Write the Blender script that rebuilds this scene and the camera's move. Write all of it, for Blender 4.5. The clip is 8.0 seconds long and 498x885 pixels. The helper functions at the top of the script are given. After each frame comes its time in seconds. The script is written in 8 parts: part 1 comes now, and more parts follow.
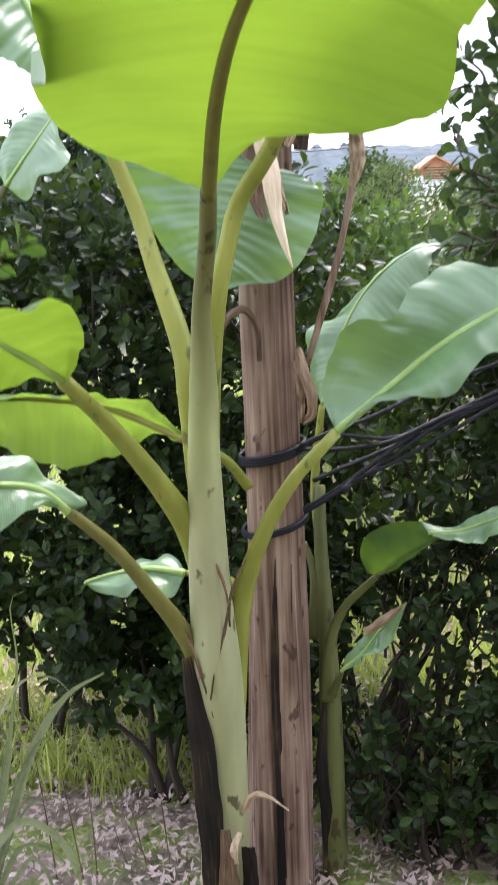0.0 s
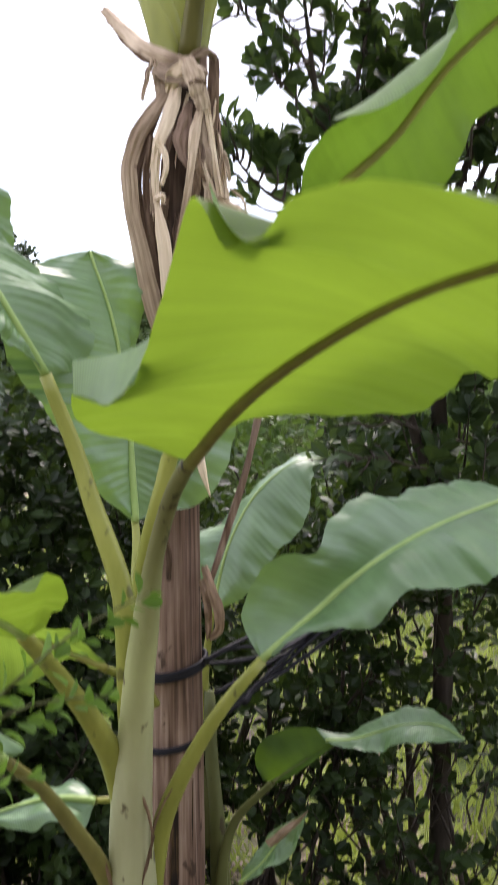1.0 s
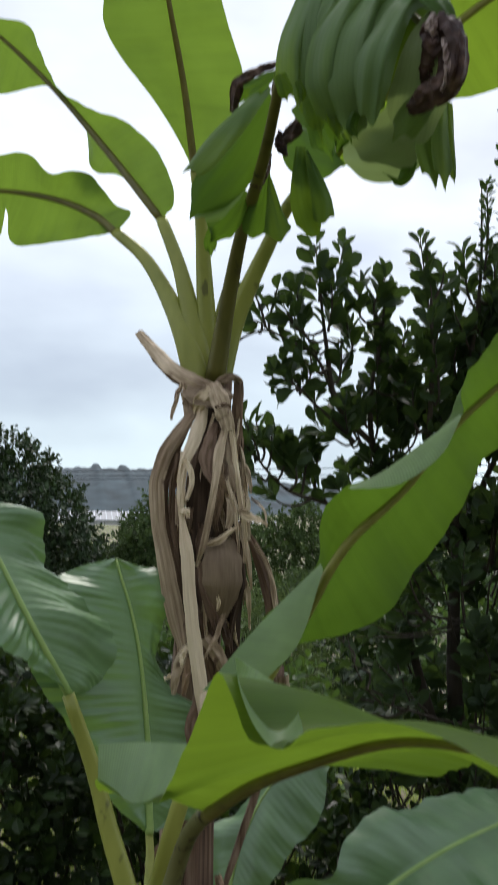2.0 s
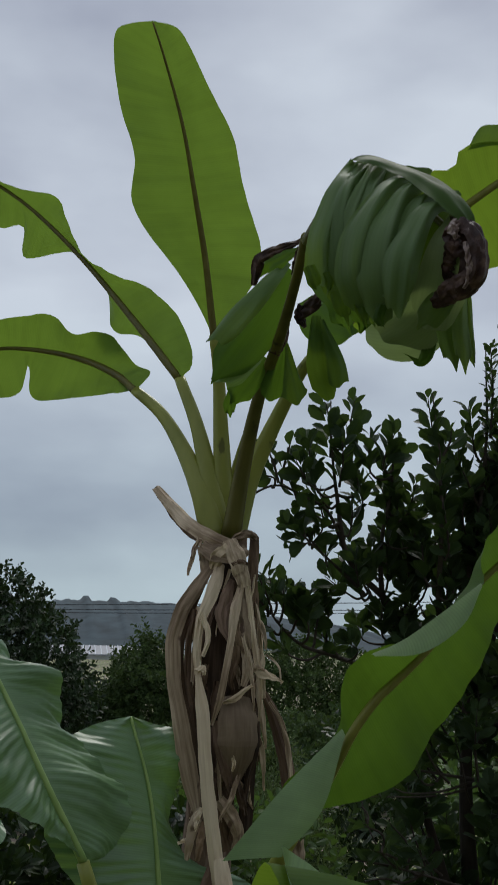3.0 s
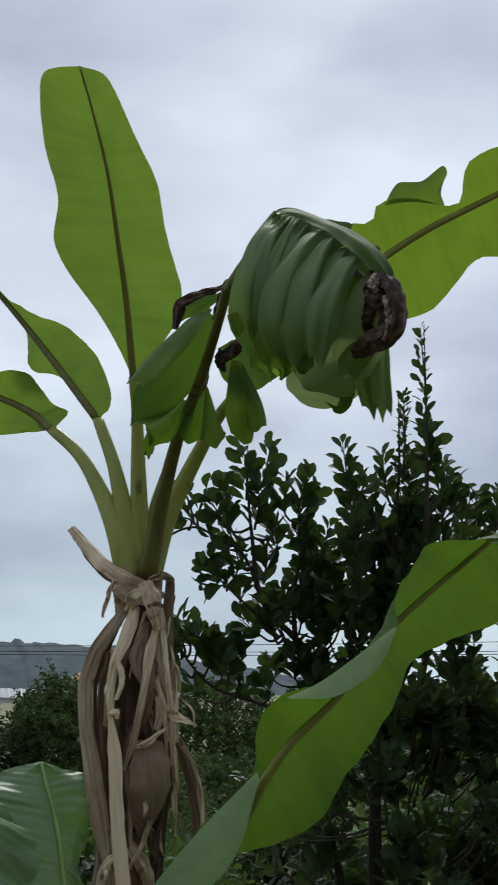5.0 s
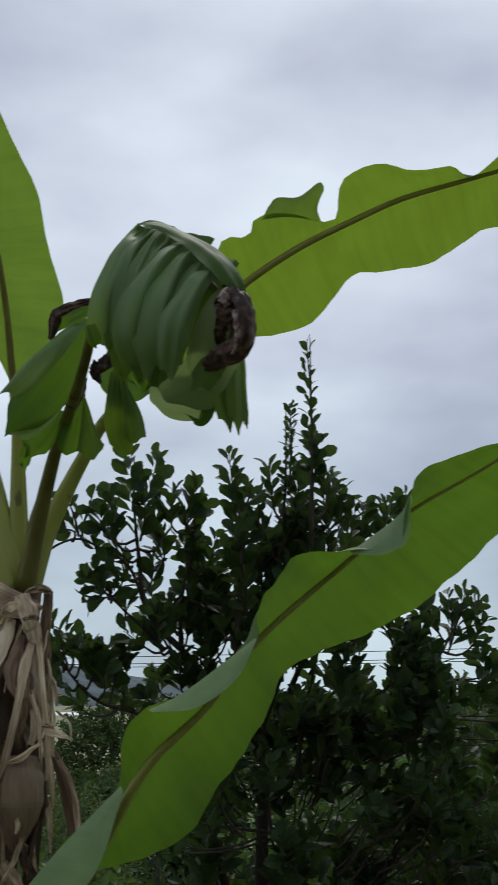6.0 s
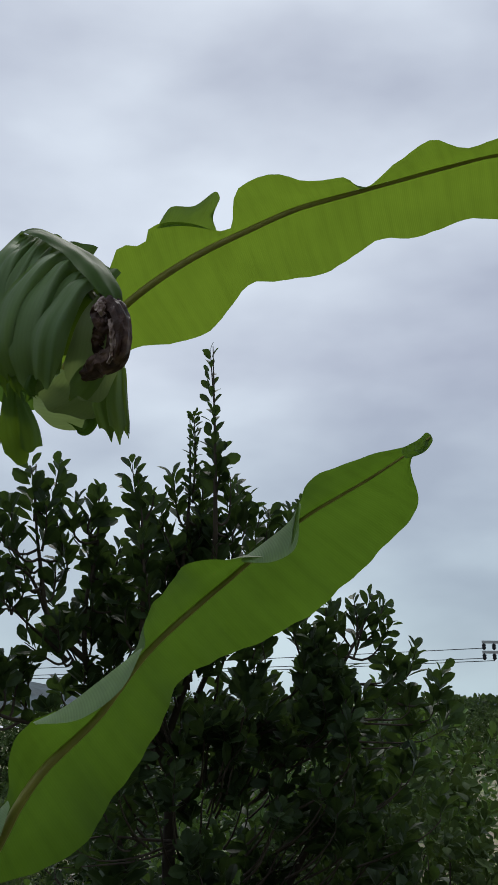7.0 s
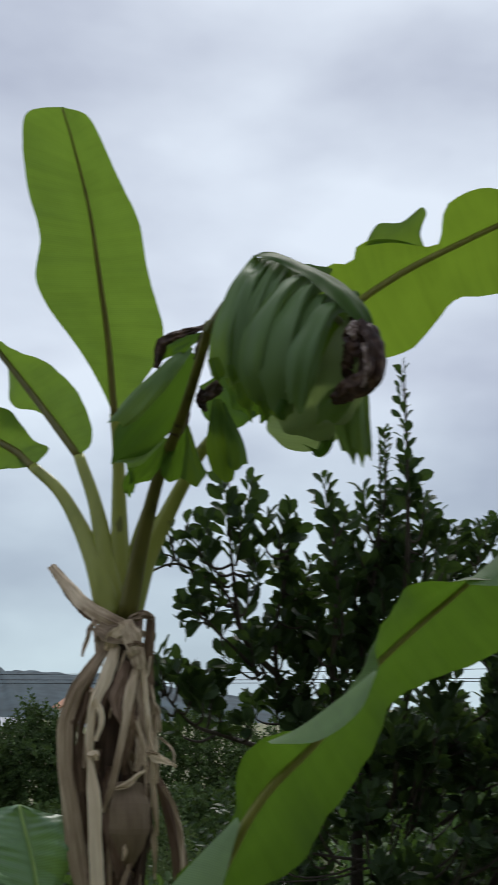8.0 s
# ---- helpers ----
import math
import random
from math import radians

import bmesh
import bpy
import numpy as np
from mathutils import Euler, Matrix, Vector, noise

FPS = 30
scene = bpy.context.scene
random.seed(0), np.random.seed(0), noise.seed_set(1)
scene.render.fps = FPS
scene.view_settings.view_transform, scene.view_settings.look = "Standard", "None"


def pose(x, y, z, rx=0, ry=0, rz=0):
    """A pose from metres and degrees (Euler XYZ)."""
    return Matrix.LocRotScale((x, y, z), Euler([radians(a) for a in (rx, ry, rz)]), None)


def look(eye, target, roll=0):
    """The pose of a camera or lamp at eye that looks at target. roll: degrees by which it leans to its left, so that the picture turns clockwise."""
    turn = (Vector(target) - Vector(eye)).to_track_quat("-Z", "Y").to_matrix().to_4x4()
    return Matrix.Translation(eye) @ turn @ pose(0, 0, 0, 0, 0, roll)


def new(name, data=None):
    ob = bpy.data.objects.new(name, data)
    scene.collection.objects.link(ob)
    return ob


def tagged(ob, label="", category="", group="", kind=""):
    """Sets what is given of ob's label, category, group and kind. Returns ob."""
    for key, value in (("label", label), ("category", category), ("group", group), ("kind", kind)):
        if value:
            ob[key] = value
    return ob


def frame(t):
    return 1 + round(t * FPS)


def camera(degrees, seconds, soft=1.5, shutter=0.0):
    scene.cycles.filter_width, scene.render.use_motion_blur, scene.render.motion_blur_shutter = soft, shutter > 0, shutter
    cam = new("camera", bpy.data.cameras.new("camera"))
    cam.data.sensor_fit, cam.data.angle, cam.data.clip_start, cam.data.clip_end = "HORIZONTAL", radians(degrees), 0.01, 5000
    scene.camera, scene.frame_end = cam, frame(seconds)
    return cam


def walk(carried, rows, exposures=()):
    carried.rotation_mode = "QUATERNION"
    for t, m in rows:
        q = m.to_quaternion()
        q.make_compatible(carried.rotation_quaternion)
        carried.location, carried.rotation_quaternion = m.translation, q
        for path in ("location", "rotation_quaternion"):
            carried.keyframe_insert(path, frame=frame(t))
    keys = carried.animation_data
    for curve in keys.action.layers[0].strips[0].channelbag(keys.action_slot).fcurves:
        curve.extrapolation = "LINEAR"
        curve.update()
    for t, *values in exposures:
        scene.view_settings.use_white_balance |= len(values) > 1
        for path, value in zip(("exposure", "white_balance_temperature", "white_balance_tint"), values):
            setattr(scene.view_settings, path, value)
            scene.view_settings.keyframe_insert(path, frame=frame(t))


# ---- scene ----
# ---------------------------------------------------------------- camera
cam = camera(28.12, 8.0, soft=1.5, shutter=0.4)
PATH = [
    (0, 0.112, 0.037, 1.699, 3.09, -14.65, -2.49),
    (0.2, 0.086, 0.016, 1.744, 1.93, -13.62, -2.52),
    (0.5, -0.004, 0.015, 1.756, -2.07, -10.67, -0.83),
    (0.8, -0.173, 0.039, 1.863, -9.85, -9.48, 0.26),
    (1, -0.206, 0.028, 1.921, -11.21, -7.83, 0.17),
    (1.5, -0.231, 0.009, 2.081, -11.27, -3.07, 1.34),
    (2, -0.227, -0.034, 2.166, -10.16, 3.19, 1.19),
    (2.2, -0.239, -0.045, 2.183, -10.09, 5.36, 1.31),
    (3.5, -0.308, -0.085, 2.215, -10.76, 12.16, 1.91),
    (4, -0.320, -0.086, 2.214, -11.63, 12.55, 2.11),
    (5.5, -0.276, -0.100, 2.215, -17.84, 13.66, 1.19),
    (6, -0.218, -0.125, 2.218, -20.11, 13.95, 0.75),
    (6.5, -0.170, -0.145, 2.221, -22.87, 14.10, -0.24),
    (7, -0.155, -0.155, 2.220, -24.29, 14.36, -0.57),
    (7.5, -0.208, -0.136, 2.225, -21.06, 14.77, 0.22),
    (8, -0.306, -0.099, 2.240, -16.52, 14.78, 1.39),
]
walk(cam, [(t, pose(x, y, z, 90 + pitch, 0, yaw) @ pose(0, 0, 0, 0, 0, roll)) for t, x, y, z, yaw, pitch, roll in PATH],
     exposures=[(0.0, 2.55, 6450, 22), (0.5, 2.47, 6850, 26), (1.0, 1.95, 6800, 25), (1.5, 1.5, 7100, 17), (2.0, 0.8, 6700, 12), (2.3, 0.33, 6600, 11), (3.3, -0.12, 6500, 10), (3.6, -0.12, 6500, 10), (4.0, 0.2, 6500, 10), (5.5, 0.26, 6500, 10), (6.5, 0.18, 6500, 10), (7.5, 0.18, 6500, 10), (8.0, 0.28, 6500, 10)])

# ---------------------------------------------------------------- sky and sun (overcast)
world = bpy.data.worlds.new("overcast_sky")
scene.world = world
world.use_nodes = True
wn, wl = world.node_tree.nodes, world.node_tree.links
wn.clear()
w_out = wn.new("ShaderNodeOutputWorld")
w_bg = wn.new("ShaderNodeBackground")
w_sky = wn.new("ShaderNodeTexSky")
w_sky.sky_type, w_sky.sun_disc = "NISHITA", False
w_sky.sun_elevation, w_sky.sun_rotation = radians(52), radians(20)
w_co = wn.new("ShaderNodeTexCoord")
w_map = wn.new("ShaderNodeMapping")
w_map.inputs["Scale"].default_value = (1.0, 1.0, 2.2)
w_no = wn.new("ShaderNodeTexNoise")
w_no.inputs["Scale"].default_value, w_no.inputs["Detail"].default_value = 2.6, 5.0
w_no.inputs["Roughness"].default_value = 0.45
w_ra = wn.new("ShaderNodeValToRGB")
w_ra.color_ramp.elements[0].position, w_ra.color_ramp.elements[0].color = 0.34, (0.445, 0.505, 0.620, 1)
w_ra.color_ramp.elements[1].position, w_ra.color_ramp.elements[1].color = 0.62, (0.765, 0.865, 0.965, 1)
w_mx = wn.new("ShaderNodeMix")
w_mx.data_type = "RGBA"
w_mx.inputs["Factor"].default_value = 0.94
w_sc = wn.new("ShaderNodeMix")
w_sc.data_type, w_sc.blend_type = "RGBA", "MULTIPLY"
w_sc.inputs["Factor"].default_value = 1.0
w_sc.inputs[7].default_value = (0.1, 0.1, 0.1, 1)
wl.new(w_sky.outputs[0], w_sc.inputs[6])
wl.new(w_co.outputs["Generated"], w_map.inputs[0])
wl.new(w_map.outputs[0], w_no.inputs["Vector"])
wl.new(w_no.outputs["Fac"], w_ra.inputs[0])
wl.new(w_sc.outputs[2], w_mx.inputs[6])
wl.new(w_ra.outputs[0], w_mx.inputs[7])
w_el, w_gr, w_low = wn.new("ShaderNodeSeparateXYZ"), wn.new("ShaderNodeValToRGB"), wn.new("ShaderNodeMix")
w_gr.color_ramp.elements[0].position, w_gr.color_ramp.elements[0].color = 0.0, (0.80, 0.89, 0.88, 1)
w_gr.color_ramp.elements[1].position, w_gr.color_ramp.elements[1].color = 0.32, (1.02, 1.0, 1.01, 1)
w_low.data_type, w_low.blend_type = "RGBA", "MULTIPLY"
w_low.inputs["Factor"].default_value = 1.0
wl.new(w_co.outputs["Generated"], w_el.inputs[0])
wl.new(w_el.outputs["Z"], w_gr.inputs[0])
wl.new(w_mx.outputs[2], w_low.inputs[6])
wl.new(w_gr.outputs[0], w_low.inputs[7])
wl.new(w_low.outputs[2], w_bg.inputs[0])
wl.new(w_bg.outputs[0], w_out.inputs[0])
w_bg.inputs[1].default_value = 0.82

sun = new("sun", bpy.data.lights.new("sun", "SUN"))
sun.data.energy, sun.data.angle, sun.data.color = 1.3, radians(20), (1.0, 0.97, 0.92)
sun.matrix_world = look((2, 6, 8), (0, 0, 0))


# ---------------------------------------------------------------- materials
def mat(name):
    m = bpy.data.materials.new(name)
    m.use_nodes = True
    nt = m.node_tree
    return m, nt, nt.nodes["Principled BSDF"], nt.nodes["Material Output"]


def noise_node(nt, scale, detail=4.0, coord="Object", stretch=(1, 1, 1)):
    co, mp, no = nt.nodes.new("ShaderNodeTexCoord"), nt.nodes.new("ShaderNodeMapping"), nt.nodes.new("ShaderNodeTexNoise")
    mp.inputs["Scale"].default_value = stretch
    no.inputs["Scale"].default_value, no.inputs["Detail"].default_value = scale, detail
    nt.links.new(co.outputs[coord], mp.inputs[0])
    nt.links.new(mp.outputs[0], no.inputs["Vector"])
    return no


def ramp(nt, src, stops):
    r = nt.nodes.new("ShaderNodeValToRGB")
    while len(r.color_ramp.elements) < len(stops):
        r.color_ramp.elements.new(0.5)
    for e, (p, c) in zip(r.color_ramp.elements, stops):
        e.position, e.color = p, (*c, 1)
    nt.links.new(src, r.inputs[0])
    return r.outputs[0]


def blend(nt, a, b, fac, mode="MIX"):
    x = nt.nodes.new("ShaderNodeMix")
    x.data_type, x.blend_type = "RGBA", mode
    for slot, v in ((0, fac), (6, a), (7, b)):
        if hasattr(v, "is_linked"):
            nt.links.new(v, x.inputs[slot])
        elif slot == 0:
            x.inputs[0].default_value = v
        else:
            x.inputs[slot].default_value = (*v, 1)
    return x.outputs[2]


def bump(nt, src, bsdf, strength, dist=0.01):
    b = nt.nodes.new("ShaderNodeBump")
    b.inputs["Strength"].default_value, b.inputs["Distance"].default_value = strength, dist
    nt.links.new(src, b.inputs["Height"])
    nt.links.new(b.outputs[0], bsdf.inputs["Normal"])
    return b


def random_node(nt):
    return nt.nodes.new("ShaderNodeObjectInfo").outputs["Random"]


def banana_leaf_material(name, dark, light, glow, share, veins=70.0, rough=0.38, spec=0.5, coat=0.0):
    """A thin waxy blade: fine side veins across it, blotches, and daylight shining through."""
    m, nt, b, out = mat(name)
    uv = nt.nodes.new("ShaderNodeUVMap")
    sep = nt.nodes.new("ShaderNodeSeparateXYZ")
    nt.links.new(uv.outputs[0], sep.inputs[0])
    wv = nt.nodes.new("ShaderNodeTexWave")
    wv.wave_type, wv.bands_direction = "BANDS", "X"
    wv.inputs["Scale"].default_value, wv.inputs["Distortion"].default_value = veins, 0.6
    wv.inputs["Detail"].default_value, wv.inputs["Detail Scale"].default_value = 2.0, 0.6
    nt.links.new(uv.outputs[0], wv.inputs["Vector"])
    broad = noise_node(nt, 9.0, 5.0, "UV", (1, 0.25, 1))
    fine = noise_node(nt, 60.0, 3.0, "Object")
    band = noise_node(nt, 1.0, 4.0, "UV", (55, 1.3, 1))
    band_dark = ramp(nt, band.outputs["Fac"], [(0.34, (0.88,) * 3), (0.52, (1.0,) * 3), (0.7, (1.05,) * 3)])
    base = ramp(nt, broad.outputs["Fac"], [(0.3, dark), (0.7, light)])
    # side veins; on coated leaves drawn darker to paint shade in the pleats
    streak = blend(nt, base, tuple(0.8 * c for c in dark), ramp(nt, wv.outputs["Fac"], [(0.0, (0.45 if coat else 0.12,) * 3), (0.45, (0.0,) * 3)]))
    spots = blend(nt, streak, (0.10, 0.075, 0.02), ramp(nt, fine.outputs["Fac"], [(0.72, (0,) * 3), (0.8, (0.5,) * 3)]))
    nt.links.new(blend(nt, spots, band_dark, 0.7, "MULTIPLY"), b.inputs["Base Color"])
    b.inputs["Roughness"].default_value = rough
    b.inputs["Specular IOR Level"].default_value = spec
    mix_h = nt.nodes.new("ShaderNodeMath")
    mix_h.operation = "MULTIPLY_ADD"
    nt.links.new(broad.outputs["Fac"], mix_h.inputs[0])
    mix_h.inputs[1].default_value = 1.5
    nt.links.new(wv.outputs["Fac"], mix_h.inputs[2])
    bm_ = bump(nt, mix_h.outputs[0], b, 0.08 if coat else 0.06, 0.003)
    b.inputs["Coat Weight"].default_value, b.inputs["Coat Roughness"].default_value, b.inputs["Coat IOR"].default_value = coat, 0.48, 1.7
    tr = nt.nodes.new("ShaderNodeBsdfTranslucent")
    through_colour = blend(nt, glow, tuple(0.75 * c for c in glow), ramp(nt, wv.outputs["Fac"], [(0.0, (0.22,) * 3), (0.5, (0.0,) * 3)]))
    through_two = blend(nt, through_colour, tuple(0.7 * c for c in glow), ramp(nt, broad.outputs["Fac"], [(0.35, (0.4,) * 3), (0.65, (0.0,) * 3)]))
    nt.links.new(blend(nt, through_two, band_dark, 0.8, "MULTIPLY"), tr.inputs["Color"])
    nt.links.new(bm_.outputs[0], tr.inputs["Normal"])
    mx = nt.nodes.new("ShaderNodeMixShader")
    mx.inputs[0].default_value = share
    nt.links.new(b.outputs[0], mx.inputs[1])
    nt.links.new(tr.outputs[0], mx.inputs[2])
    nt.links.new(mx.outputs[0], out.inputs[0])
    return m


def fibrous(name, stops, rough=0.7, along=(1, 1, 0.08), scale=60.0, spots=None, strength=0.5, spec=0.3, vary=False, strip=False):
    """Stems and dry sheaths: lengthwise fibres, stains and blotches."""
    m, nt, b, out = mat(name)
    f = noise_node(nt, 1.0, 4.0, "UV", (150, 4, 1)) if strip else noise_node(nt, scale, 6.0, "Object", along)
    s = noise_node(nt, 7.0, 5.0, "Object", (1, 1, 0.5))
    two = nt.nodes.new("ShaderNodeMath")
    two.operation = "MULTIPLY_ADD"
    nt.links.new(f.outputs["Fac"], two.inputs[0])
    two.inputs[1].default_value = 0.34 if strip else 0.55
    sh = nt.nodes.new("ShaderNodeMath")
    sh.operation = "MULTIPLY"
    nt.links.new(s.outputs["Fac"], sh.inputs[0])
    sh.inputs[1].default_value = 0.66 if strip else 0.45
    nt.links.new(sh.outputs[0], two.inputs[2])
    col = ramp(nt, two.outputs[0], stops)
    if spots:
        d = noise_node(nt, 26.0, 3.0, "Object", (1, 1, 0.5))
        col = blend(nt, col, spots, ramp(nt, d.outputs["Fac"], [(0.63, (0,) * 3), (0.68, (0.85,) * 3)]))
    col = blend(nt, col, ramp(nt, random_node(nt), [(0.0, (1.15, 1.13, 1.10)), (0.5, (0.95, 0.90, 0.84)), (1.0, (0.55, 0.50, 0.46))]), 1.0, "MULTIPLY") if vary else col
    nt.links.new(col, b.inputs["Base Color"])
    b.inputs["Roughness"].default_value = rough
    b.inputs["Specular IOR Level"].default_value = spec
    bump(nt, f.outputs["Fac"], b, 0.45 * strength if strip else strength, 0.004)
    return m


def shrub_leaf_material(name, dark, light, glow, share, rough=0.35):
    m, nt, b, out = mat(name)
    geo = nt.nodes.new("ShaderNodeNewGeometry")
    mixr = nt.nodes.new("ShaderNodeMath")
    mixr.operation = "ADD"
    nt.links.new(geo.outputs["Random Per Island"], mixr.inputs[0])
    nt.links.new(random_node(nt), mixr.inputs[1])
    fr = nt.nodes.new("ShaderNodeMath")
    fr.operation = "FRACT"
    nt.links.new(mixr.outputs[0], fr.inputs[0])
    col = ramp(nt, fr.outputs[0], [(0.0, dark), (0.7, light), (1.0, tuple(1.5 * c for c in light))])
    no = noise_node(nt, 45.0, 3.0)
    col = blend(nt, col, tuple(0.6 * c for c in dark), ramp(nt, no.outputs["Fac"], [(0.5, (0,) * 3), (0.75, (0.6,) * 3)]))
    nt.links.new(col, b.inputs["Base Color"])
    b.inputs["Roughness"].default_value = rough
    b.inputs["Specular IOR Level"].default_value = 0.2
    bump(nt, no.outputs["Fac"], b, 0.2, 0.004)
    tr = nt.nodes.new("ShaderNodeBsdfTranslucent")
    tr.inputs["Color"].default_value = (*glow, 1)
    mx = nt.nodes.new("ShaderNodeMixShader")
    mx.inputs[0].default_value = share
    nt.links.new(b.outputs[0], mx.inputs[1])
    nt.links.new(tr.outputs[0], mx.inputs[2])
    nt.links.new(mx.outputs[0], out.inputs[0])
    return m


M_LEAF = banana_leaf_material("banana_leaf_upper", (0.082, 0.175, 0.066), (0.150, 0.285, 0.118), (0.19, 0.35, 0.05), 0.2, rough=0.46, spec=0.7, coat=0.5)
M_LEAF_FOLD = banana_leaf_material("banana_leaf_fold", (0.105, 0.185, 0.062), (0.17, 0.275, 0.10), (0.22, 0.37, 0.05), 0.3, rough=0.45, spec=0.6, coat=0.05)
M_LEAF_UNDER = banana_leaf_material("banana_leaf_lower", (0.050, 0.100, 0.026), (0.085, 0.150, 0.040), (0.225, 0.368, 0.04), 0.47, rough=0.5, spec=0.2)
# deeper green than the lower-side blades
M_LEAF_DEEP = banana_leaf_material("banana_leaf_deep_green", (0.035, 0.080, 0.013), (0.060, 0.118, 0.023), (0.138, 0.265, 0.020), 0.42, rough=0.5, spec=0.2)
M_LEAF_YOUNG = banana_leaf_material("banana_leaf_young", (0.065, 0.125, 0.018), (0.095, 0.175, 0.028), (0.212, 0.335, 0.025), 0.52, rough=0.48, spec=0.25)
# dark wilted green; also the painted shade between hanging strips
M_LEAF_DARK = banana_leaf_material("banana_leaf_wilted_shade", (0.026, 0.060, 0.009), (0.054, 0.108, 0.020), (0.19, 0.31, 0.02), 0.26, 30.0, 0.62, 0.15)
M_LEAF_WILT = banana_leaf_material("banana_leaf_limp", (0.080, 0.145, 0.045), (0.150, 0.235, 0.088), (0.22, 0.35, 0.03), 0.3, 60.0, 0.54, 0.27)
M_LEAF_PALE = banana_leaf_material("banana_leaf_pale_side", (0.16, 0.21, 0.11), (0.22, 0.28, 0.15), (0.24, 0.33, 0.10), 0.35, 60.0, 0.5, 0.3)
M_RIB_DARK = fibrous("brown_midrib", [(0.3, (0.10, 0.085, 0.022)), (0.7, (0.19, 0.17, 0.04))], 0.45, (1, 1, 1), 30.0, strength=0.2)
M_RIB_OLIVE = fibrous("olive_midrib", [(0.3, (0.15, 0.15, 0.028)), (0.7, (0.25, 0.25, 0.05))], 0.45, (1, 1, 1), 30.0, strength=0.2)
M_RIB_PALE = fibrous("pale_midrib", [(0.3, (0.21, 0.34, 0.095)), (0.7, (0.36, 0.49, 0.17))], 0.4, (1, 1, 1), 30.0, strength=0.2)
M_PETIOLE_OLIVE = fibrous("olive_petiole", [(0.25, (0.10, 0.095, 0.022)), (0.75, (0.22, 0.21, 0.055))], 0.4, (1, 1, 0.15), 30.0, (0.05, 0.035, 0.016), 0.25, 0.4)
M_PETIOLE = fibrous("green_petiole", [(0.25, (0.17, 0.195, 0.030)), (0.75, (0.32, 0.335, 0.072))], 0.4, (1, 1, 0.15), 30.0, (0.09, 0.09, 0.025), 0.25, 0.4)
M_PETIOLE_DARK = fibrous("dark_petiole", [(0.25, (0.06, 0.056, 0.010)), (0.75, (0.17, 0.155, 0.03))], 0.45, (1, 1, 0.15), 30.0, (0.03, 0.02, 0.012), 0.3, 0.4)
# darker stem green; the shade behind the trunk is in the colour
M_STEM_SHADED = fibrous("sucker_stem_shaded", [(0.25, (0.06, 0.075, 0.020)), (0.75, (0.135, 0.145, 0.05))], 0.5, (1, 1, 0.1), 26.0, (0.05, 0.035, 0.018), 0.3, 0.3)
M_STEM = fibrous("green_stem", [(0.2, (0.27, 0.28, 0.155)), (0.8, (0.45, 0.46, 0.30))], 0.42, (1, 1, 0.1), 26.0, (0.06, 0.04, 0.02), 0.3, 0.4)
def stem_material():
    """Waxy pale stem below that turns yellow-green towards the leaf stalk."""
    m = M_STEM
    nt = m.node_tree
    bs = nt.nodes["Principled BSDF"]
    old = bs.inputs["Base Color"].links[0].from_socket
    co, sp = nt.nodes.new("ShaderNodeTexCoord"), nt.nodes.new("ShaderNodeSeparateXYZ")
    nt.links.new(co.outputs["Object"], sp.inputs[0])
    half = nt.nodes.new("ShaderNodeMath")
    half.operation = "MULTIPLY"
    half.inputs[1].default_value = 0.5
    nt.links.new(sp.outputs["Z"], half.inputs[0])
    up = ramp(nt, half.outputs[0], [(0.05, (0.62, 0.56, 0.40)), (0.22, (0.92, 0.94, 0.80)), (0.5, (1.0, 1.0, 0.95)), (0.63, (1.0, 1.05, 0.8)), (0.78, (0.34, 0.32, 0.19))])
    nt.links.new(blend(nt, old, up, 1.0, "MULTIPLY"), bs.inputs["Base Color"])


stem_material()
# blackened dead sheath; also paints the shade in the trunk splits
M_STEM_DRY = fibrous("blackened_sheath_split_shade", [(0.42, (0.004, 0.003, 0.003)), (0.51, (0.018, 0.011, 0.008)), (0.60, (0.13, 0.08, 0.03))], 0.75, strip=True)
M_TRUNK = fibrous("dry_trunk", [(0.34, (0.050, 0.028, 0.019)), (0.44, (0.150, 0.092, 0.064)), (0.54, (0.245, 0.165, 0.122)), (0.66, (0.37, 0.275, 0.215))], 0.8, (1, 1, 0.035), 90.0, (0.05, 0.03, 0.02), 0.9)
M_SHEATH = fibrous("dry_sheath", [(0.36, (0.15, 0.105, 0.068)), (0.48, (0.38, 0.295, 0.208)), (0.62, (0.68, 0.57, 0.435))], 0.75, (1, 1, 0.06), 60.0, (0.12, 0.07, 0.05), 0.6, vary=True, strip=True)
# pale tan sheath; light on the front strap is also in its colour
M_SHEATH_PALE = fibrous("pale_lit_dry_sheath", [(0.34, (0.36, 0.265, 0.165)), (0.48, (0.62, 0.49, 0.335)), (0.62, (0.80, 0.67, 0.49))], 0.7, (1, 1, 0.06), 60.0, None, 0.4, strip=True)
M_SHEATH_DARK = fibrous("dark_dry_sheath", [(0.34, (0.045, 0.028, 0.018)), (0.48, (0.15, 0.100, 0.066)), (0.64, (0.34, 0.245, 0.168))], 0.8, (1, 1, 0.06), 60.0, None, 0.7, vary=True, strip=True)
M_BURNT = fibrous("burnt_leaf_tip", [(0.35, (0.010, 0.006, 0.005)), (0.52, (0.045, 0.022, 0.016)), (0.7, (0.20, 0.13, 0.10))], 0.6, (1, 1, 1), 60.0)
M_BURNT_ASH = fibrous("burnt_leaf_ash", [(0.35, (0.05, 0.03, 0.025)), (0.5, (0.22, 0.16, 0.14)), (0.66, (0.48, 0.40, 0.37))], 0.7, (1, 1, 1), 60.0)
